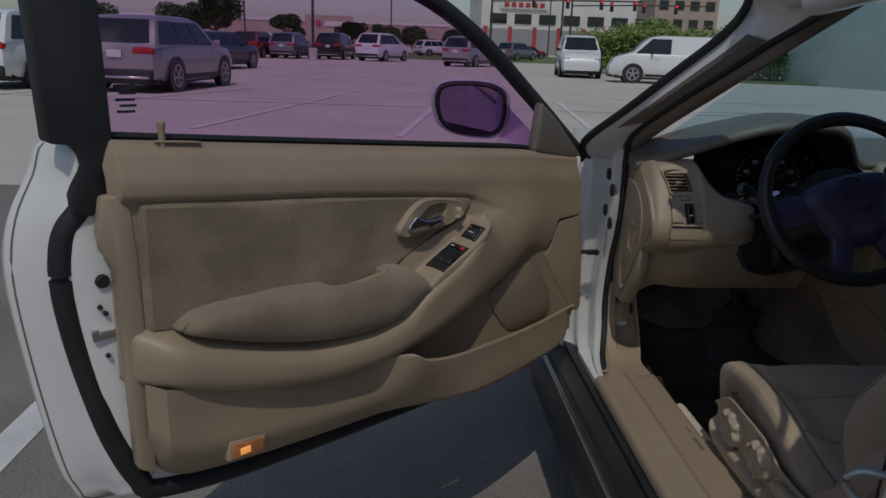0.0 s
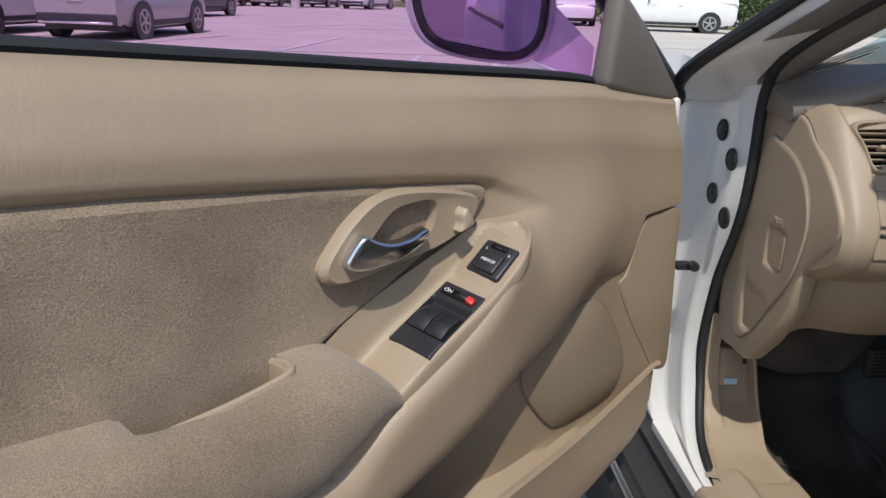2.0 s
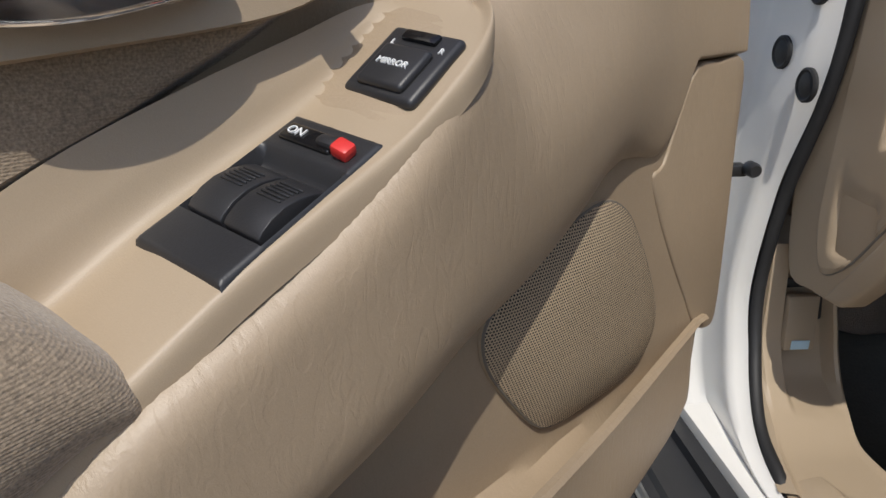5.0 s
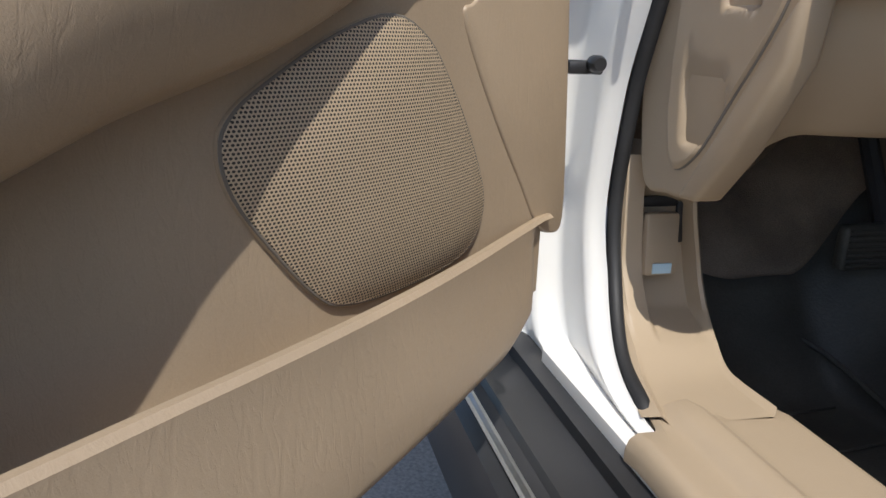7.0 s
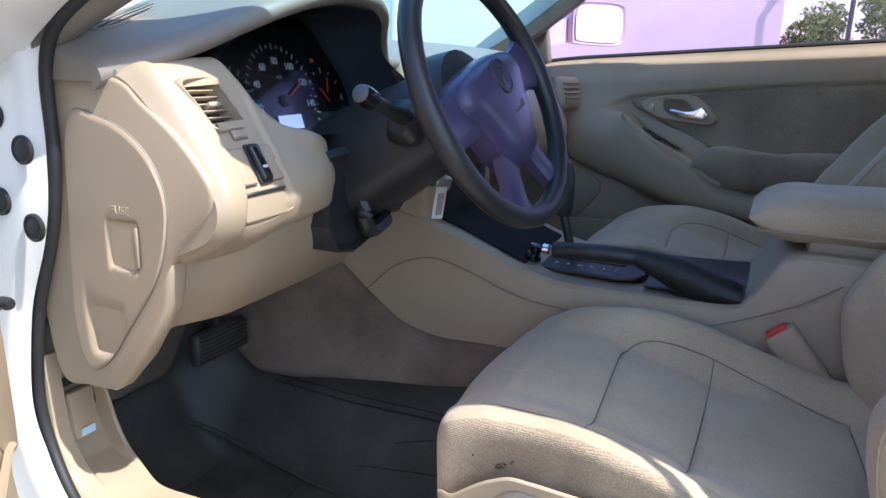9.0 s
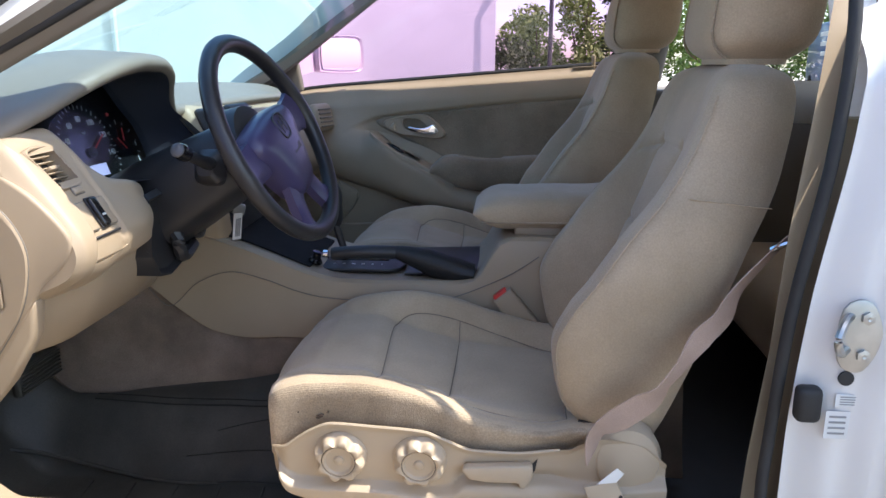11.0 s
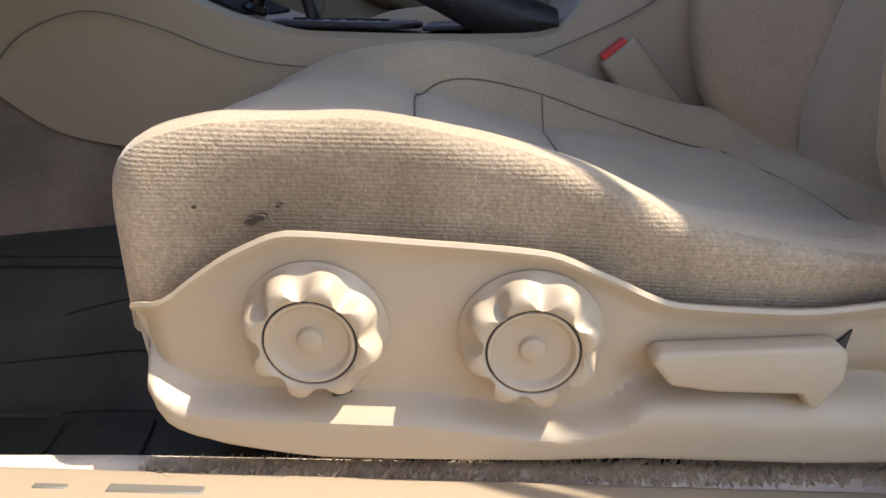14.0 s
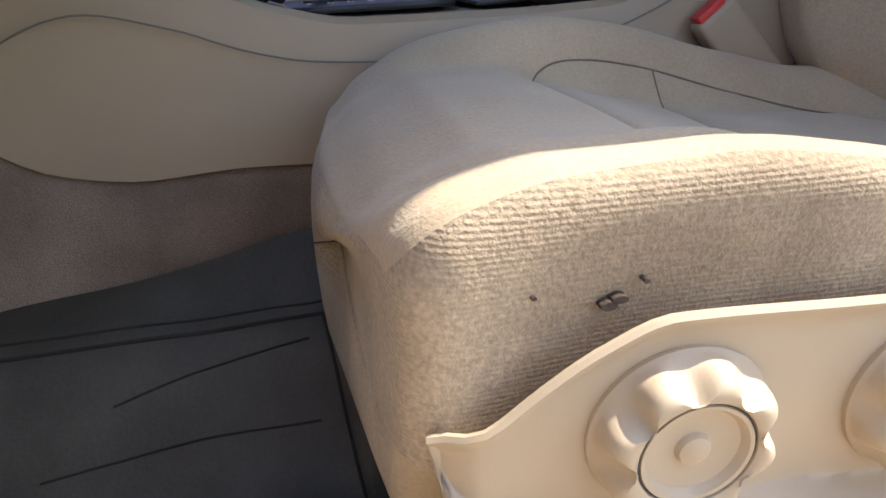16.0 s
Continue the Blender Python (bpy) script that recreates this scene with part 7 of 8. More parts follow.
drv = seat("beige velour bucket seat with stained bolsters and plastic side shield")
pas = copy_thing(drv, pose(0.776, 0.035, 0.030))
tagged(pas, "beige velour bucket seat beside the centre console")
for sy, sz, w, h in ((-0.5755, 0.5455, 0.0036, 0.0018), (-0.5800, 0.5478, 0.0036, 0.0016), (-0.5905, 0.5545, 0.0012, 0.0010), (-0.545, 0.553, 0.0012, 0.0009)):
    blot = loop_pts([(-0.6000, sy + w * (1 + 0.35 * noise.noise(Vector((k * 1.7, sy * 90, 3)))) * math.cos(k * math.pi / 4), sz + h * (1 + 0.35 * noise.noise(Vector((k * 2.3, sz * 90, 9)))) * math.sin(k * math.pi / 4)) for k in range(8)], 3)
    part("stain", slab(blot, (-0.0092, 0, 0)), mat("dark_stain", (0.055, 0.036, 0.026), 0.95, var=0.4, scale=400), drv, "small dark stain")

# ---- belt, buckle and anchor ----
bk_ = thing("belt_buckle", "beige seat-belt buckle with a red release button", "seat belt")
BKM = Matrix.Translation((-0.186, -0.880, 0.576)) @ pose(0, 0, 0, -40, 0, 0)
part("buckle_body", rbox(0.026, 0.045, 0.105, 0.006, 3), M_PLASTIC, bk_, m=BKM)
part("release_button", rbox(0.018, 0.030, 0.010, 0.002, 2, at=(0, 0.002, 0.0535)), M_RED, bk_, "red release button", m=BKM)
belt_ = thing("seat_belt", "twisted beige seat belt hanging beside the seat", "seat belt")


def ribbon(pts, w, turns):
    pts = arc_pts(pts, 10)
    rings_ = []
    n_ = len(pts)
    for i, p in enumerate(pts):
        a = radians(np.interp(i / (n_ - 1), [k / (len(turns) - 1) for k in range(len(turns))], turns))
        d = (pts[min(n_ - 1, i + 1)] - pts[max(0, i - 1)]).normalized()
        s_ = d.cross(Vector((1, 0, 0))).normalized()
        t_ = d.cross(s_)
        side_ = s_ * math.cos(a) + t_ * math.sin(a)
        nn = d.cross(side_)
        rings_.append([p + side_ * w / 2 + nn * 0.0007, p - side_ * w / 2 + nn * 0.0007, p - side_ * w / 2 - nn * 0.0007, p + side_ * w / 2 - nn * 0.0007])
    return loft(rings_)


M_WEB = mat("beige_webbing", (0.46, 0.335, 0.27), 0.8, var=0.12, scale=10, grain=0.3, grain_scale=900, bump=0.2)
part("lap_webbing", ribbon([(-0.645, -0.977, 0.515), (-0.648, -0.984, 0.557), (-0.652, -1.013, 0.583), (-0.660, -1.045, 0.612), (-0.668, -1.066, 0.640), (-0.668, -1.090, 0.675), (-0.662, -1.112, 0.708), (-0.652, -1.140, 0.735), (-0.645, -1.160, 0.775), (-0.645, -1.215, 0.845)], 0.038, [70, 40, 5, 10, 50, 45, 20, 30, 50, 60]), M_WEB, belt_, "dusty pinkish beige webbing")
part("shoulder_webbing", ribbon([(-0.645, -1.235, 0.85), (-0.655, -1.262, 1.0), (-0.645, -1.28, 1.12), (-0.63, -1.30, 1.24)], 0.046, [60, 70, 75, 80]), mat("dark_brown_webbing", (0.11, 0.075, 0.06), 0.8, var=0.1), belt_, "dark brown shoulder webbing")
part("tongue", tube(arc_pts([(-0.65, -1.195, 0.83), (-0.66, -1.21, 0.842), (-0.655, -1.245, 0.862), (-0.645, -1.262, 0.868)], 5), 0.007, 8, flat=0.6), M_CHROME, belt_, "steel belt tongue")
an = thing("belt_anchor", "beige canvas belt anchor sleeve with a torn white label", "belt anchor")
part("sleeve", slab([(-0.655, -0.968, 0.482), (-0.655, -1.012, 0.495), (-0.655, -1.052, 0.405), (-0.655, -1.000, 0.388)], (-0.010, 0, 0), 0.003), M_PALE, an)
part("torn_label", slab([(-0.668, -0.985, 0.490), (-0.668, -1.012, 0.516), (-0.668, -1.022, 0.508), (-0.668, -1.012, 0.494)], (0.001, 0, 0)), M_WHITEMARK, an, "torn white label")
for y, z in ((-0.985, 0.458), (-1.02, 0.47), (-1.035, 0.43)):
    part("rivet", lathe([(0.003, 0), (0.001, 0.0015)], 10, pose(-0.6655, y, z, 0, -90)), M_BLACK, an)

# ---- rear bench and parcel shelf ----
rb = thing("rear_bench", "beige velour rear bench in shade", "car seat")
part("bench_cushion", rbox(1.25, 0.50, 0.20, 0.06, 4, at=(0, -1.72, 0.46)), M_SEATFAB, rb)
part("bench_back", rbox(1.25, 0.16, 0.55, 0.06, 4, at=(0, -2.02, 0.74), turn=None), M_SEATFAB, rb)
qt = thing("quarter_trim", "grey-brown side trim beside the rear seat", "car trim")
part("trim_panel", rbox(0.05, 0.9, 0.62, 0.02, 3, at=(-0.72, -1.72, 0.68)), M_BROWN, qt)
copy_thing(qt, pose(1.44, 0, 0))
part("quarter_post", tube([(0.70, -1.27, 1.02), (0.67, -1.29, 1.18), (0.60, -1.33, 1.34)], 0.042, 10, flat=0.7), M_BROWN, body)
part("quarter_post", tube([(0.76, -1.95, 0.98), (0.70, -1.90, 1.18), (0.60, -1.80, 1.34)], 0.07, 10, flat=0.7), M_BROWN, body)
part("belt_guide", rbox(0.04, 0.05, 0.06, 0.012, 3, at=(0.655, -1.285, 1.20)), M_BLACK, body)

# ---- the far door: the same door, shut ----
FAR_M = Matrix(((0, -1, 0, 0.748), (-1, 0, 0, -0.068), (0, 0, 1, 0), (0, 0, 0, 1)))
far = copy_thing(door, FAR_M)
tagged(far, "closed passenger door with grey-beige velour panel", "car door")
for o in list(far.children_recursive):
    if o.name.split(".")[0] in ("window_switch", "mirror_switch", "switch_well", "rocker", "grip_ribs", "main_switch", "lever_tip", "mirror_pad", "lever_stem", "selector", "lettering", "bulb_glow", "wing_mirror", "mirror_arm", "mirror_rim", "mirror_glass"):
        bpy.data.objects.remove(o)
pm_ = on_plate(0.44, 0.062, 0.001)
# its mirror, turned towards the driver: x along the glass, y forward, z up
FMM = FAR_M.inverted() @ Matrix.Translation((0.955, -0.288, 1.096)) @ pose(0, 0, 0, 0, 0, -38)
fmo = loop_pts([(-0.098, 0, -0.046), (-0.100, 0, 0.030), (-0.080, 0, 0.058), (0.0, 0, 0.064), (0.080, 0, 0.060), (0.100, 0, 0.036), (0.102, 0, -0.030), (0.080, 0, -0.058), (0.0, 0, -0.062), (-0.080, 0, -0.058)], 5)
fmir = part("wing_mirror", loft([[(p.x * k, y, p.z * k) for p in fmo] for k, y in ((0.86, 0.004), (0.96, -0.002), (1.0, 0.004), (1.0, 0.030), (0.94, 0.060), (0.76, 0.085), (0.4, 0.098), (0.05, 0.10))]), paint("far_mirror_paint", (0.66, 0.63, 0.60), 0.3), far, "white wing mirror housing", m=FMM)
part("mirror_arm", loft([[(-0.08, 0.02, -0.05), (-0.08, 0.07, -0.05), (-0.08, 0.07, 0.02), (-0.08, 0.02, 0.02)], [(-0.20, 0.00, -0.075), (-0.20, 0.11, -0.075), (-0.20, 0.11, -0.02), (-0.20, 0.00, -0.02)]]), M_WHITE, fmir)
part("mirror_glass", slab([(p.x * 0.84, -0.001, p.z * 0.84) for p in fmo], (0, 0.004, 0)), M_MIRROR, fmir, "silvered mirror glass")
part("window_switch", rbox(0.062, 0.022, 0.005, 0.004, 3), M_BLACK, far, "small black window switch", m=pm_)
part("rocker", rbox(0.030, 0.015, 0.004, 0.002, 2, at=(0, 0, 0.003)), M_GLOSSBLACK, far, m=pm_)

# ---- outside: ground, paint, cars, buildings, plants ----
ground = finish("ground", grid(lambda u, v: (-400 + 800 * u, -300 + 800 * v, 0.0), 8, 8), M_ASPHALT, label="sunlit grey car park surface", smooth=False)
tagged(ground, category="ground", kind="structure")
lot = finish("asphalt_bay", slab([(-40, -40, 0.004), (40, -40, 0.004), (40, 4.2, 0.004), (-40, 4.2, 0.004)], (0, 0, 0.004)), M_TARMAC, label="dark worn asphalt of the parking bay", smooth=False)
tagged(lot, category="ground", kind="structure")


def stripe(x0, y0, x1, y1, w=0.11):
    d = Vector((x1 - x0, y1 - y0, 0)).normalized()
    n = Vector((-d.y, d.x, 0)) * w / 2
    a, b = Vector((x0, y0, 0.009)), Vector((x1, y1, 0.009))
    bm = slab([a - n, b - n, b + n, a + n], (0, 0, 0.003))
    ob = finish("parking_line", bm, M_PAINT, smooth=False)
    return tagged(ob, "worn white painted parking line", "road marking", group="parking lines", kind="structure")


for l in ((-2.50, -2.0, -2.45, 1.6), (-4.13, 8.48, -2.40, 17.9), (-1.30, 8.16, -0.66, 13.0), (1.75, 9.9, 2.4, 15.6), (-6.8, 12.3, -5.0, 17.6), (-9.6, 12.0, -7.9, 17.4), (-12, 13.25, 6, 13.30), (-4.9, 22.5, 0.5, 22.6), (-4.9, 22.5, -1.8, 26.0), (0.5, 22.6, -1.2, 27), (3.2, 14.0, 9, 14.2), (3.4, 17.5, 10, 17.4), (-6.0, 33, -3.5, 40), (0.1, 8.3, 0.7, 12.6)):
    stripe(*l)
gr = finish("grass_verge", slab([(-30, 62, 0.02), (60, 62, 0.02), (70, 110, 0.02), (-30, 110, 0.02)], (0, 0, 0.02)), M_GRASS, label="dry green grass verge", smooth=False)
tagged(gr, category="grass", kind="structure")
gr2 = finish("grass_strip", slab([(9, 33, 0.02), (22, 30.5, 0.02), (33, 2, 0.02), (34.5, 2, 0.02), (24, 33, 0.02), (9, 36, 0.02)], (0, 0, 0.06)), M_GRASS, label="green grass strip along the wall", smooth=False)
tagged(gr2, category="grass", kind="structure")


def vehicle(name, label, cat, L, W, H, paint_m, shape, m, front=False):
    """A parked vehicle: y runs forward, its middle on the ground at the origin. shape: roofline pairs (y share, z share)."""
    root = thing(name, label, cat, m=m)
    bh = 0.60 * H if shape != "sedan" else 0.64 * H
    if shape == "suv":
        roof_ = [(-0.495, 0.60), (-0.475, 0.68), (-0.44, 0.83), (-0.40, 0.955), (-0.34, 0.985), (-0.2, 1.0), (-0.02, 0.99), (0.06, 0.955), (0.19, 0.70), (0.245, 0.60)]
        hood_ = [(-0.5, 0.56), (-0.49, 0.60), (0.24, 0.62), (0.36, 0.60), (0.46, 0.54), (0.5, 0.42)]
    elif shape == "van":
        roof_ = [(-0.5, 0.58), (-0.495, 0.85), (-0.48, 0.98), (-0.3, 1.0), (0.08, 1.0), (0.18, 0.96), (0.32, 0.64), (0.34, 0.58)]
        hood_ = [(-0.5, 0.56), (-0.49, 0.60), (0.32, 0.62), (0.42, 0.56), (0.48, 0.48), (0.5, 0.36)]
    else:
        roof_ = [(-0.40, 0.64), (-0.30, 0.82), (-0.17, 0.98), (-0.05, 1.0), (0.06, 0.98), (0.24, 0.68), (0.26, 0.64)]
        hood_ = [(-0.5, 0.60), (-0.48, 0.66), (-0.35, 0.68), (0.24, 0.66), (0.38, 0.62), (0.47, 0.54), (0.5, 0.42)]
    hz = pchip([(a, b * H) for a, b in hood_])
    rz_ = pchip([(a, b * H) for a, b in roof_])
    rings_ = []
    for i in range(33):
        t = -0.5 + i / 32
        e = 1 - 0.13 * (abs(2 * t) ** 5)
        w = W / 2 * e
        top = hz(t)
        zb = 0.24 + 0.10 * abs(2 * t) ** 8
        rings_.append([(x, t * L, z) for x, z in ((-w * 0.90, zb), (-w * 0.98, zb + 0.14), (-w, zb + 0.35), (-w * 0.985, top - 0.10), (-w * 0.93, top - 0.01), (-w * 0.5, top + 0.012), (0, top + 0.018), (w * 0.5, top + 0.012), (w * 0.93, top - 0.01), (w * 0.985, top - 0.10), (w, zb + 0.35), (w * 0.98, zb + 0.14), (w * 0.90, zb))])
    bd = part("body", loft(rings_), paint_m, root)
    a0, a1 = roof_[0][0], roof_[-1][0]
    rings_ = []
    for i in range(29):
        t = a0 + (a1 - a0) * i / 28
        z = max(rz_(t), hz(t) + 0.003)
        b0 = min(hz(t) - 0.02, z - 0.004)
        k = (z - b0) / (H - b0 + 1e-6)
        w0, w1 = W / 2 * 0.93, W / 2 * (0.94 - 0.21 * k)
        rings_.append([(-w0, t * L, b0), (-w1, t * L, z - 0.03 * k), (-w1 * 0.9, t * L, z), (0, t * L, z + 0.012), (w1 * 0.9, t * L, z), (w1, t * L, z - 0.03 * k), (w0, t * L, b0)])
    part("cabin", loft(rings_), paint_m, root)
    # panes, standing just proud of the cabin
    zt, zb2 = H - 0.13, bh + 0.05

    def xw(z):
        return W / 2 * (0.94 - 0.21 * (z - bh) / (H - bh)) + 0.012

    lo, hi = a0 * L, a1 * L

    def run(z, f_):
        ts = [a0 + (a1 - a0) * k / 200 for k in range(201)]
        ok = [t for t in ts if rz_(t) > z + 0.05]
        return (ok[0] if f_ else ok[-1]) * L

    side = [(run(zb2, 1) + 0.12, zb2), (run(zt, 1) + 0.10, zt), (run(zt, 0) - 0.06, zt), (run(zb2, 0) - 0.08, zb2)]
    if shape == "van":
        side = [(0.02 * L, zb2), (0.02 * L, zt), (run(zt, 0) - 0.03, zt), (run(zb2, 0) - 0.06, zb2)]
    for sx in (-1, 1):
        n_ = 1 if shape == "van" else 3
        for k in range(n_):
            def cut(z, f_):
                p0 = side[0] if z == zb2 else side[1]
                p1 = side[3] if z == zb2 else side[2]
                return p0[0] + (p1[0] - p0[0]) * f_
            f0, f1 = k / n_ + 0.012, (k + 1) / n_ - 0.012
            pts = [(sx * xw(zb2), cut(zb2, f0), zb2), (sx * xw(zt), cut(zt, f0), zt), (sx * xw(zt), cut(zt, f1), zt), (sx * xw(zb2), cut(zb2, f1), zb2)]
            part("side_window", slab(pts, (-sx * 0.03, 0, 0)), M_DARKGLASS, root)
    def edge_y(z, f_):
        ts = [a0 + (a1 - a0) * k / 400 for k in range(401)]
        ok = [t for t in ts if rz_(t) >= z]
        return (ok[0] if f_ else ok[-1]) * L

    def pane_(f_, wf, off, lo_, hi_):
        sg = -1 if f_ else 1
        return grid(lambda u, v: ((2 * u - 1) * xw(lo_ + (hi_ - lo_) * v) * wf, edge_y(lo_ + (hi_ - lo_) * v, f_) + sg * (off - 0.03 * (2 * u - 1) ** 4), lo_ + (hi_ - lo_) * v), 10, 10, back=(0, -sg * 0.04, 0))

    if shape != "van":
        part("rear_window", pane_(1, 0.84, 0.035, zb2 + 0.02, H - 0.10), M_DARKGLASS, root)
    part("windscreen", pane_(0, 0.90, 0.035, zb2, H - 0.10), M_DARKGLASS, root)
    wr = 0.36 if shape != "sedan" else 0.33
    for sx in (-1, 1):
        for yy in (-0.30 * L, 0.31 * L):
            wh = part("wheel", lathe([(wr * 0.62, -0.10), (wr * 0.96, -0.10), (wr, -0.06), (wr, 0.06), (wr * 0.96, 0.10), (wr * 0.66, 0.105), (wr * 0.62, 0.09)], 28, pose(sx * (W / 2 - 0.10), yy, wr, 0, 90, 0)), M_TYRE, root)
            spk_ = [lathe([(wr * 0.70, 0.09), (wr * 0.70, 0.112), (wr * 0.60, 0.112), (wr * 0.58, 0.092)], 28)]
            for q in range(5):
                spk_.append(rbox(wr * 0.60, wr * 0.15, 0.02, 0.004, 1, at=(wr * 0.32, 0, 0.110), turn=None))
                bmesh.ops.rotate(spk_[-1], cent=(0, 0, 0), matrix=Matrix.Rotation(2 * math.pi * q / 5, 3, "Z"), verts=spk_[-1].verts)
            rbm = join(*spk_)
            bmesh.ops.transform(rbm, matrix=pose(sx * (W / 2 - 0.10), yy, wr, 0, 90 * sx, 0), verts=rbm.verts)
            part("rim", rbm, M_STEEL, wh)
            part("wheel_arch", lathe([(wr * 1.02, 0), (wr * 1.16, 0), (wr * 1.16, 0.012), (wr * 1.02, 0.012)], 28, pose(sx * (W / 2 - 0.004), yy, wr, 0, 90 * sx, 0)), M_BLACK, root)
    part("underside", rbox(W * 0.86, L * 0.9, 0.20, 0.03, 1, at=(0, 0, 0.28)), M_BLACK, root)
    m_tail = mat("red_tail_lens", (0.45, 0.02, 0.025), 0.2)
    for sx in (-1, 1):
        part("tail_light", rbox(0.46 if shape == "suv" else 0.30, 0.16, 0.15, 0.05, 3, at=(sx * W * 0.325, -L * 0.488, 0.545 * H), turn=None), m_tail, root, "red tail light")
        part("headlight", rbox(0.30, 0.14, 0.12, 0.04, 2, at=(sx * W * 0.36, L * 0.470, 0.44 * H)), M_CHROME, root, "clear headlight")
        part("door_mirror", rbox(0.16, 0.10, 0.14, 0.03, 2, at=(sx * (W / 2 + 0.06), 0.17 * L, bh + 0.10)), M_BLACK if shape == "van" else paint_m, root)
        for yy in (-0.03 * L, 0.17 * L):
            part("door_handle", rbox(0.02, 0.16, 0.03, 0.008, 1, at=(sx * (W / 2 + 0.004), yy - 0.2, bh - 0.14)), paint_m, root)
        part("sill_trim", rbox(0.03, L * 0.42, 0.10, 0.01, 1, at=(sx * (W / 2 - 0.005), 0.005 * L, 0.32)), M_BLACK, root)
    part("rear_bumper", rbox(W * 0.86, 0.10, 0.22, 0.04, 2, at=(0, -L * 0.497, 0.40)), M_BLACK, root)
    part("bumper_chrome", rbox(W * 0.80, 0.05, 0.05, 0.015, 1, at=(0, -L * 0.513, 0.34)), M_CHROME, root)
    part("number_plate", rbox(0.32, 0.02, 0.15, 0.005, 1, at=(0, -L * 0.508, 0.50 * H)), M_WHITEMARK, root, "plain pale number plate")
    part("grille", rbox(W * 0.55, 0.06, 0.18, 0.03, 2, at=(0, L * 0.487, 0.36 * H)), M_BLACK, root, "black front grille")
    part("front_bumper", rbox(W * 0.80, 0.10, 0.10, 0.03, 2, at=(0, L * 0.485, 0.30)), M_BLACK if shape == "van" else paint_m, root)
    return root


P_SILVER = paint("silver_paint", (0.40, 0.385, 0.375), 0.35, 0.45)
P_WHITE = paint("parked_white_paint", (0.75, 0.75, 0.74), 0.3)
P_NAVY = paint("navy_paint", (0.016, 0.02, 0.035), 0.2)
P_RED = paint("dark_red_paint", (0.22, 0.015, 0.02), 0.25)
P_BLACK = paint("black_paint", (0.012, 0.012, 0.014), 0.2)
P_GREY = paint("grey_paint", (0.22, 0.22, 0.23), 0.3, 0.4)
P_BLUE = paint("blue_paint", (0.03, 0.10, 0.32), 0.3)


def at(x, y, h=0.0):
    return pose(x, y, 0, 0, 0, h)


vehicle("suv", "silver SUV parked with its tail to the camera", "car", 4.66, 1.89, 1.64, P_SILVER, "suv", at(-7.00, 16.9, -8))
vehicle("suv", "white SUV parked beside the silver one", "car", 4.66, 1.89, 1.66, P_WHITE, "suv", at(-9.95, 16.7, -8))
vehicle("sedan", "dark navy saloon parked beyond the SUV", "car", 4.8, 1.85, 1.45, P_NAVY, "sedan", at(-8.75, 29.5, -14))
vehicle("suv", "dark red SUV parked in the far row", "car", 4.7, 1.9, 1.70, P_RED, "suv", at(-11.0, 50.5, -9))
vehicle("suv", "grey SUV parked in the far row", "car", 4.7, 1.9, 1.70, P_GREY, "suv", at(-8.8, 51.5, -9))
vehicle("suv", "black SUV parked in the far row", "car", 4.8, 1.95, 1.78, P_BLACK, "suv", at(-5.9, 53.0, -9))
vehicle("suv", "white four-wheel-drive parked in the far row", "car", 4.9, 1.9, 1.86, P_WHITE, "suv", at(-2.55, 51.8, -25))
vehicle("suv", "silver family SUV parked near the lamp post", "car", 4.95, 1.96, 1.77, P_SILVER, "suv", at(3.05, 45.6, -28))
vehicle("van", "white delivery van with its nose to the camera", "van", 4.8, 1.84, 1.86, P_WHITE, "van", at(6.95, 33.6, 172))
vehicle("van", "white delivery van seen from its side", "van", 4.9, 1.84, 1.86, P_WHITE, "van", at(9.6, 28.6, 78))
for i, (x, y, h, p, s) in enumerate(((-16.5, 56, -9, P_NAVY, "sedan"), (-19.5, 57, -9, P_WHITE, "suv"), (-22.5, 58, -9, P_GREY, "sedan"), (-13.6, 70, 80, P_WHITE, "suv"), (-19, 72, 80, P_SILVER, "sedan"), (-26, 76, 80, P_BLACK, "suv"), (2.5, 82, -60, P_WHITE, "suv"), (6.2, 84, -60, P_BLUE, "sedan"), (13.5, 88, -60, P_RED, "sedan"), (-8.5, 74, 80, P_RED, "sedan"), (9.6, 70, -40, P_GREY, "suv"))):
    vehicle("sedan" if s == "sedan" else "suv", {"sedan": "saloon", "suv": "SUV"}[s] + " far off in the car park", "car", 4.7, 1.85, 1.46 if s == "sedan" else 1.7, p, s, at(x, y, h))


def lamp_post(x, y, h=9.0, base=True):
    root = thing("lamp_post", "tall dark lamp post on a concrete plinth", "lamp post", group="lamp posts", m=at(x, y))
    part("pole", lathe([(0.09, 0.0), (0.09, 0.5), (0.075, h)], 12), M_POLE, root)
    if base:
        part("plinth", lathe([(0.28, 0.0), (0.28, 0.72), (0.24, 0.76), (0.02, 0.77)], 20), M_CONCRETE, root)
    part("lamp_head", rbox(0.9, 0.3, 0.14, 0.04, 2, at=(0.5, 0, h)), M_POLE, root)
    return root


lamp_post(-6.9, 47.5)
lamp_post(-20, 92, 10)
lamp_post(-2.6, 95, 10)
lamp_post(12.0, 62, 9, False)
lamp_post(17.5, 96, 9, False)

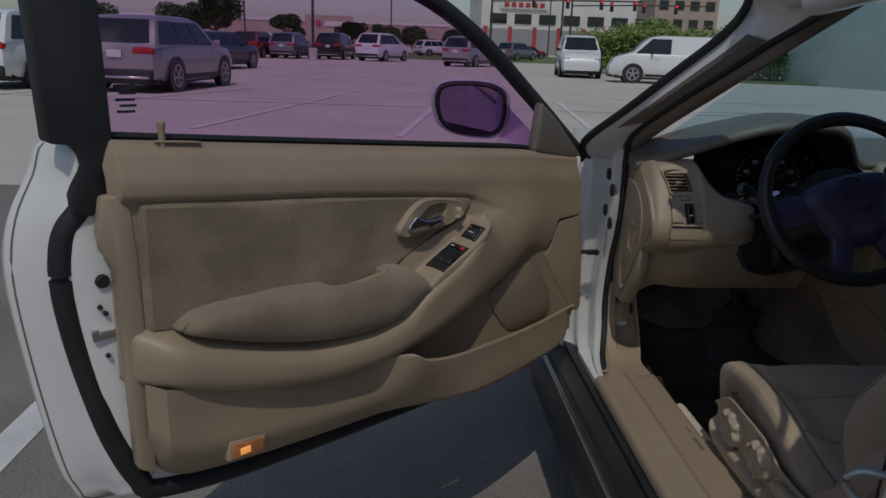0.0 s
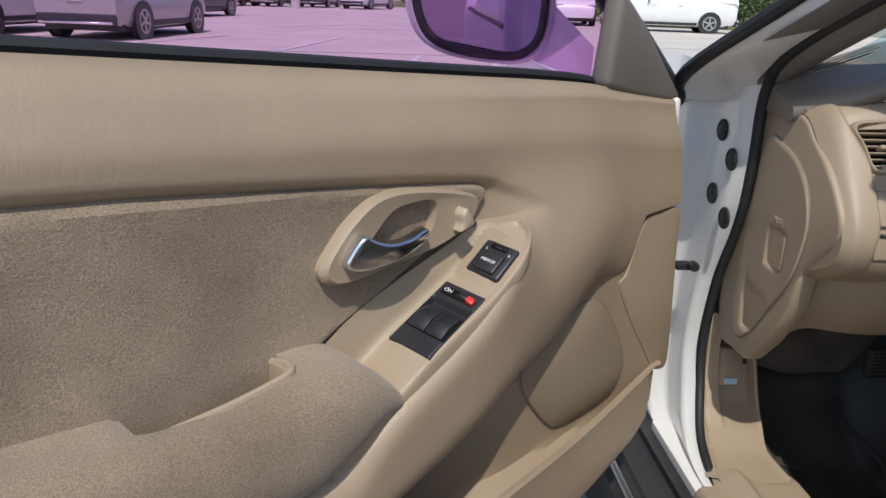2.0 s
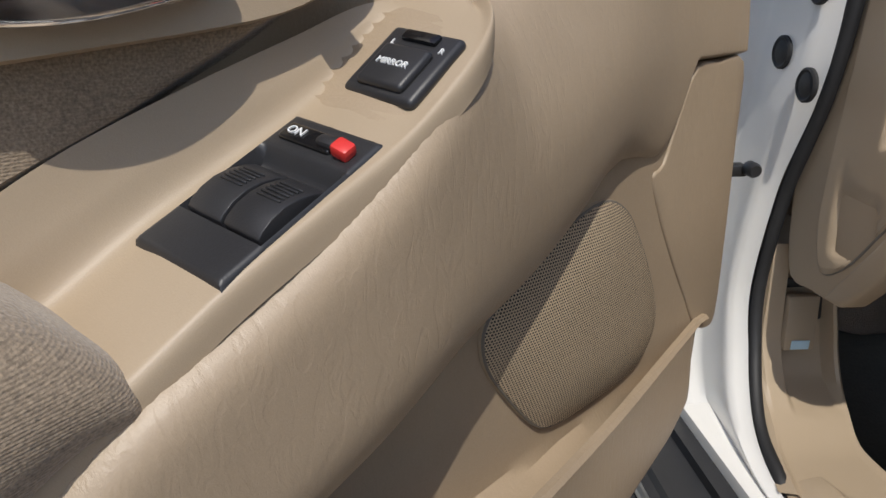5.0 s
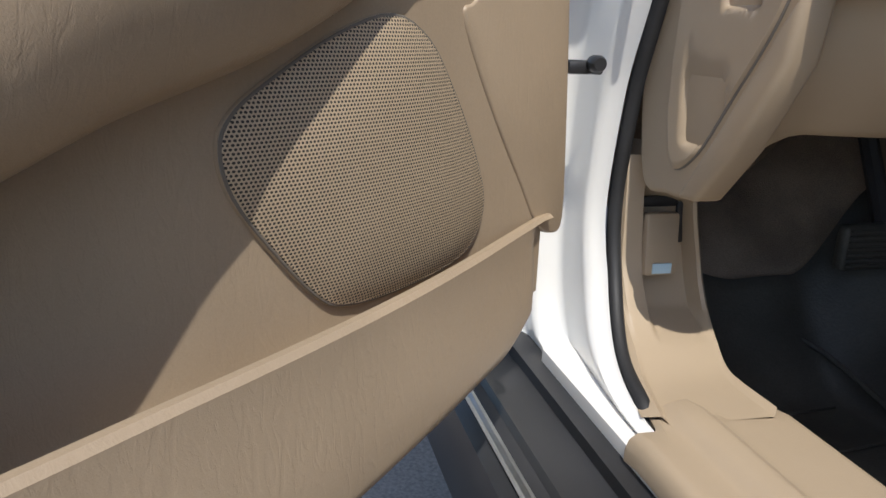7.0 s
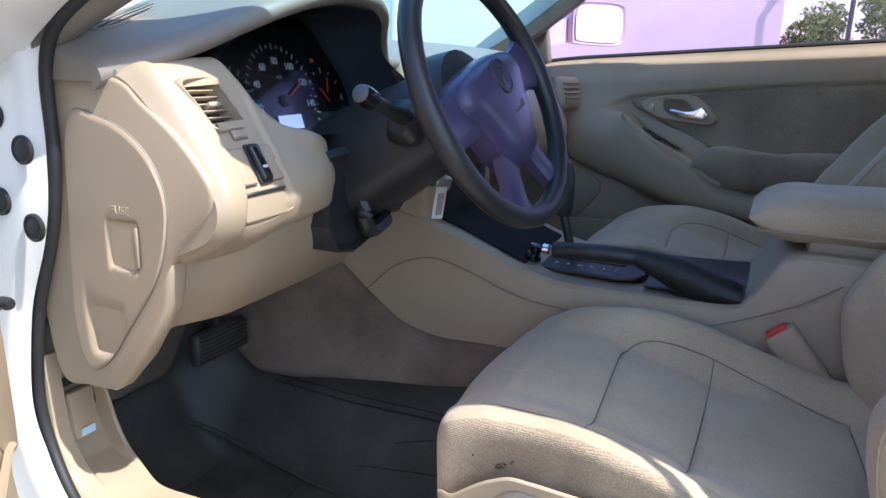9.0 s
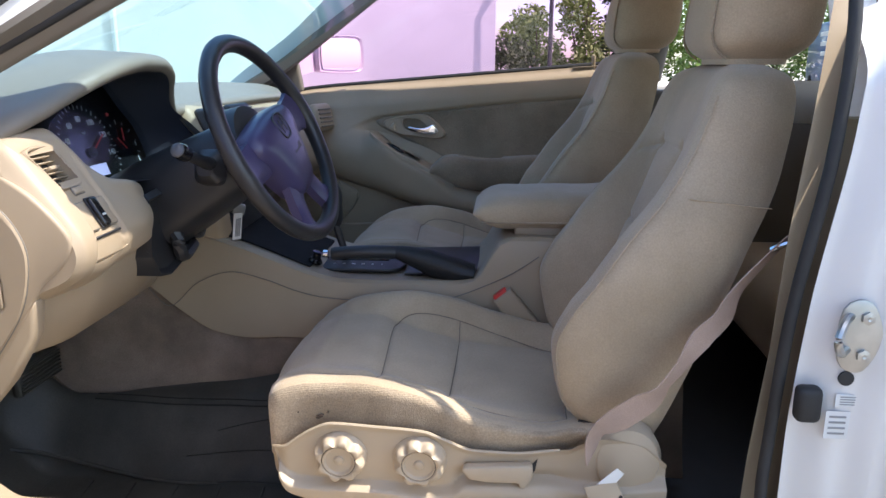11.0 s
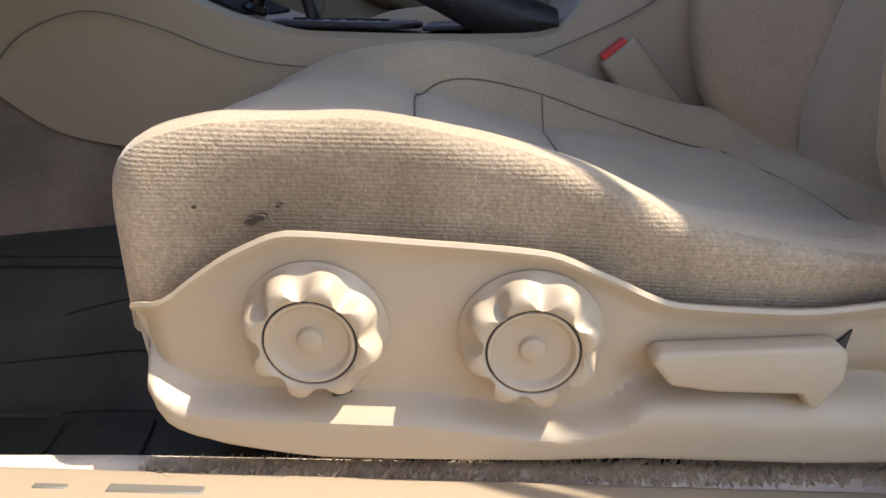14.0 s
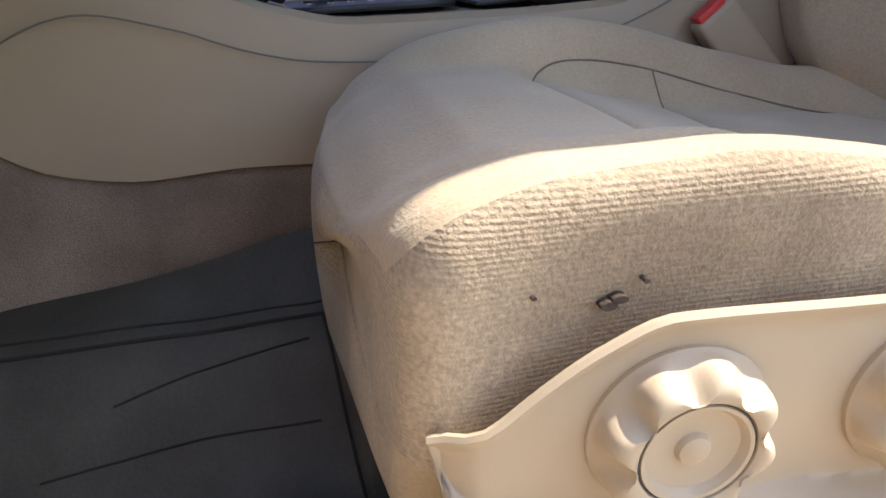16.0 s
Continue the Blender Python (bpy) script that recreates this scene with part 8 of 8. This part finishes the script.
# store building across the road
sb = thing("store_building", "white store with red trim and dark windows across the road", "building", m=at(24, 150, 4))
part("wall", rbox(30, 14, 11, 0.05, 1, at=(4, 0, 5.5)), M_STUCCO, sb)
part("roof_band", rbox(30.4, 14.4, 1.2, 0.05, 1, at=(4, 0, 11.0)), M_STUCCO, sb)
part("red_band", rbox(30.3, 0.3, 4.6, 0.02, 1, at=(4, -7.1, 2.3)), M_GREYMARK, sb, "grey base band")
for i in range(7):
    part("red_pier", rbox(0.7, 0.4, 5.0, 0.02, 1, at=(-10.2 + 4.7 * i, -7.3, 2.5)), M_BRICKRED, sb)
    part("window", rbox(3.2, 0.2, 1.8, 0.02, 1, at=(-7.8 + 4.7 * i, -7.1, 6.4)), M_DARKGLASS, sb)
sign = part("sign_band", rbox(9, 0.3, 1.5, 0.02, 1, at=(-3.0, -7.3, 8.9)), M_STUCCO, sb)
for i in range(6):
    part("sign_bar", rbox(0.9, 0.2, 0.8, 0.02, 1, at=(-6.4 + 1.35 * i, -7.5, 8.9)), M_BRICKRED, sb, "plain red sign bar")
mb = thing("long_store", "long low tan store with a pale sign band", "building", m=at(-40, 270, 3))
part("wall", rbox(110, 20, 7.5, 0.05, 1, at=(0, 0, 3.75)), M_TAN, mb)
part("parapet", rbox(110.5, 20.5, 0.8, 0.05, 1, at=(0, 0, 7.6)), M_STUCCO, mb)
part("entrance", rbox(16, 2, 9.5, 0.05, 1, at=(14, -10.5, 4.75)), M_TAN, mb)
part("sign_bar", rbox(7, 0.3, 1.6, 0.02, 1, at=(16, -11.7, 6.8)), M_STUCCO, mb, "pale sign bar")
part("sign_dot", lathe([(0.9, 0), (0.9, 0.3), (0.01, 0.3)], 24, pose(10.5, -11.6, 6.8, 90)), M_BRICKRED, mb)
for i in range(14):
    part("window", rbox(3.5, 0.2, 2.2, 0.02, 1, at=(-48 + 7.4 * i, -10.1, 2.0)), M_DARKGLASS, mb)
tb = thing("tan_tower", "tan office block behind the hedge", "building", m=at(60, 170, 0))
part("wall", rbox(14, 14, 24, 0.05, 1, at=(0, 0, 12)), M_TAN, tb)
for r in range(6):
    for c in range(4):
        part("window", rbox(2.0, 0.2, 1.9, 0.02, 1, at=(-5.1 + 3.4 * c, -7.05, 3.5 + 3.8 * r)), M_DARKGLASS, tb)

# pale wall of the neighbouring building
bw = thing("neighbour_building", "large pale green-grey windowless building beside the car park", "building")
part("wall", slab([(16.8, 33.2, 0.0), (30.2, -0.4, 0.0), (62, 12, 0.0), (48, 46, 0.0)], (0, 0, 9.0), 0.02), M_WALL, bw)
part("downpipe", rbox(0.22, 0.16, 8.8, 0.03, 1, at=(24.75, 13.0, 4.4)), M_WALL, bw)
part("coping", slab([(16.6, 33.3, 9.0), (30.1, -0.7, 9.0), (30.5, -0.6, 9.0), (17.0, 33.5, 9.0)], (0, 0, 0.25)), M_STUCCO, bw)

# traffic lights over the road
for x, y, n_ in ((10.5, 100, 3), (22, 104, 2)):
    root = thing("traffic_signal", "dark mast arm with traffic signals over the road", "traffic light", m=at(x, y))
    part("mast", lathe([(0.16, 0), (0.13, 8.0)], 12), M_POLE, root)
    part("arm", tube([(0, 0, 7.0), (10, 0, 7.4), (20, 0, 7.6)], 0.09, 8), M_POLE, root)
    for k in range(n_ + 1):
        hd_ = part("signal_head", rbox(0.45, 0.35, 1.25, 0.05, 1, at=(5.5 + 4.5 * k, -0.1, 7.0)), M_BLACK, root)
        part("signal_lamp", lathe([(0.14, 0), (0.14, 0.06), (0.01, 0.07)], 14, pose(5.5 + 4.5 * k, -0.28, 7.38, 90)), light_material("red_signal", (1.0, 0.03, 0.03), 2.0), hd_, "lit red signal lamp")


def leaf_cloud(bm, centre, radii, n, size):
    for _ in range(n):
        d = Vector((random.gauss(0, 1), random.gauss(0, 1), random.gauss(0, 1))).normalized() * random.uniform(0.55, 1.0)
        c = Vector(centre) + Vector((d.x * radii[0], d.y * radii[1], d.z * radii[2]))
        a = Vector((random.gauss(0, 1), random.gauss(0, 1), random.gauss(0, 1))).normalized()
        b = a.orthogonal().normalized()
        s = size * random.uniform(0.6, 1.4)
        bm.faces.new([bm.verts.new(p) for p in (c - a * s, c + b * s * 0.45, c + a * s, c - b * s * 0.45)])


def tree(x, y, h, r, label="broad green tree at the edge of the car park", dark=False, n=2600):
    root = thing("tree", label, "tree", m=at(x, y, random.uniform(0, 360)))
    trunk = [tube(arc_pts([(0, 0, 0), (0.05 * h * random.uniform(-1, 1), 0.0, h * 0.3), (0.04 * h, 0.02 * h, h * 0.7)], 4), [0.035 * h * (1 - 0.07 * k) for k in range(9)], 8)]
    bm = bmesh.new()
    for k in range(11):
        a = 2 * math.pi * k / 11 + random.uniform(-0.3, 0.3)
        q = random.uniform(0.25, 0.75)
        c = (math.cos(a) * r * q, math.sin(a) * r * q, h * random.uniform(0.45, 0.86))
        trunk.append(tube([(0, 0, h * 0.28), (c[0] * 0.5, c[1] * 0.5, c[2] * 0.72), c], [0.018 * h, 0.011 * h, 0.004 * h], 6))
        rr_ = r * random.uniform(0.32, 0.5)
        leaf_cloud(bm, c, (rr_, rr_, rr_ * 0.75), n // 11, (0.045 * h * 0.35 + 0.05) * (1.6 if dark else 1.0))
    part("trunk", join(*trunk), M_BARK, root)
    part("crown", bm, M_LEAFDARK if dark else M_LEAF, root, smooth=False)
    return root


for x, y, h, r in ((-30, 120, 7.5, 4.5), (-37, 128, 7, 4.5), (-22, 140, 5.5, 3.2), (-11, 150, 5, 3.2), (-4, 150, 4.6, 3.4), (1, 155, 4.4, 3.2), (9, 150, 4.4, 3), (-46, 112, 6.5, 4)):
    tree(x, y, h, r, "dark green tree far behind the car park", True, 5200)
# hedge of tall shrubs behind the vans
hedge = thing("hedge", "overgrown bright green hedge behind the vans", "hedge")
for k in range(16):
    bm = bmesh.new()
    x, y = 9.0 + 0.95 * k, 41.0 - 0.45 * k
    for q in range(7):
        leaf_cloud(bm, (x + random.uniform(-0.6, 0.6), y + random.uniform(-0.5, 0.5), random.uniform(0.5, 1.7 + 0.16 * (k % 5) + 0.05 * k)), (0.9, 0.85, 0.75), 330, 0.10)
    part("shrub", bm, M_LEAF, hedge, smooth=False)
shr = thing("corner_shrubs", "dark shrubs beside the pale wall", "shrub")
for k in range(4):
    bm = bmesh.new()
    leaf_cloud(bm, (14.8 + 0.5 * k, 33.8 - 0.2 * k, 0.9), (0.7, 0.7, 0.95), 420, 0.09)
    part("shrub", bm, M_LEAFDARK, shr, smooth=False)
# tall bushes beyond the passenger window
for k in range(9):
    bush = thing("tall_bush", "dense leafy bush beside the neighbouring building", "bush", group="tall bushes", m=at(33.2 + 0.7 * math.sin(2.1 * k), -0.6 - 1.75 * k, 40.0 * k))
    h = (2.2, 3.6, 4.6, 5.0, 4.4, 5.2, 4.8, 5.4, 5.0)[k]
    part("stem", join(*[tube([(0.1 * q, 0.0, 0.0), (0.25 * math.cos(2.1 * q), 0.25 * math.sin(2.1 * q), h * 0.4), (0.6 * math.cos(2.1 * q), 0.6 * math.sin(2.1 * q), h * 0.8)], [0.06, 0.04, 0.02], 6) for q in range(3)]), M_BARK, bush)
    bm = bmesh.new()
    for q in range(9):
        leaf_cloud(bm, (random.uniform(-0.8, 0.8), random.uniform(-0.9, 0.9), h * (0.12 + 0.095 * q)), (0.85, 0.95, 0.6), 330, 0.115)
    part("crown", bm, M_LEAF if k % 3 else M_LEAFDARK, bush, smooth=False)
lamp_post(29.5, -2.6, 7.5)
pv = thing("delivery_van", "dark blue delivery van with plain pale lettering bars", "van", m=at(27.5, -13.4, 80))
part("body", rbox(2.0, 5.4, 2.3, 0.18, 3, at=(0, 0, 1.5)), P_BLUE, pv)
for i in range(3):
    part("sign_bar", rbox(0.02, 1.6 - 0.3 * i, 0.16, 0.005, 1, at=(1.01, 0.3, 2.2 - 0.35 * i)), M_WHITEMARK, pv)
for sx in (-1, 1):
    for yy in (-1.7, 1.8):
        part("wheel", lathe([(0.2, -0.1), (0.35, -0.1), (0.36, 0), (0.35, 0.1), (0.2, 0.1)], 24, pose(sx * 0.92, yy, 0.36, 0, 90, 0)), M_TYRE, pv)
# low posts by the building
for x, y in ((18.6, 24.5),):
    b_ = thing("bollard", "white concrete bollard by the car park", "bollard", m=at(x, y))
    part("post", lathe([(0.10, 0), (0.10, 1.0), (0.06, 1.06), (0.01, 1.07)], 18), M_STUCCO, b_)
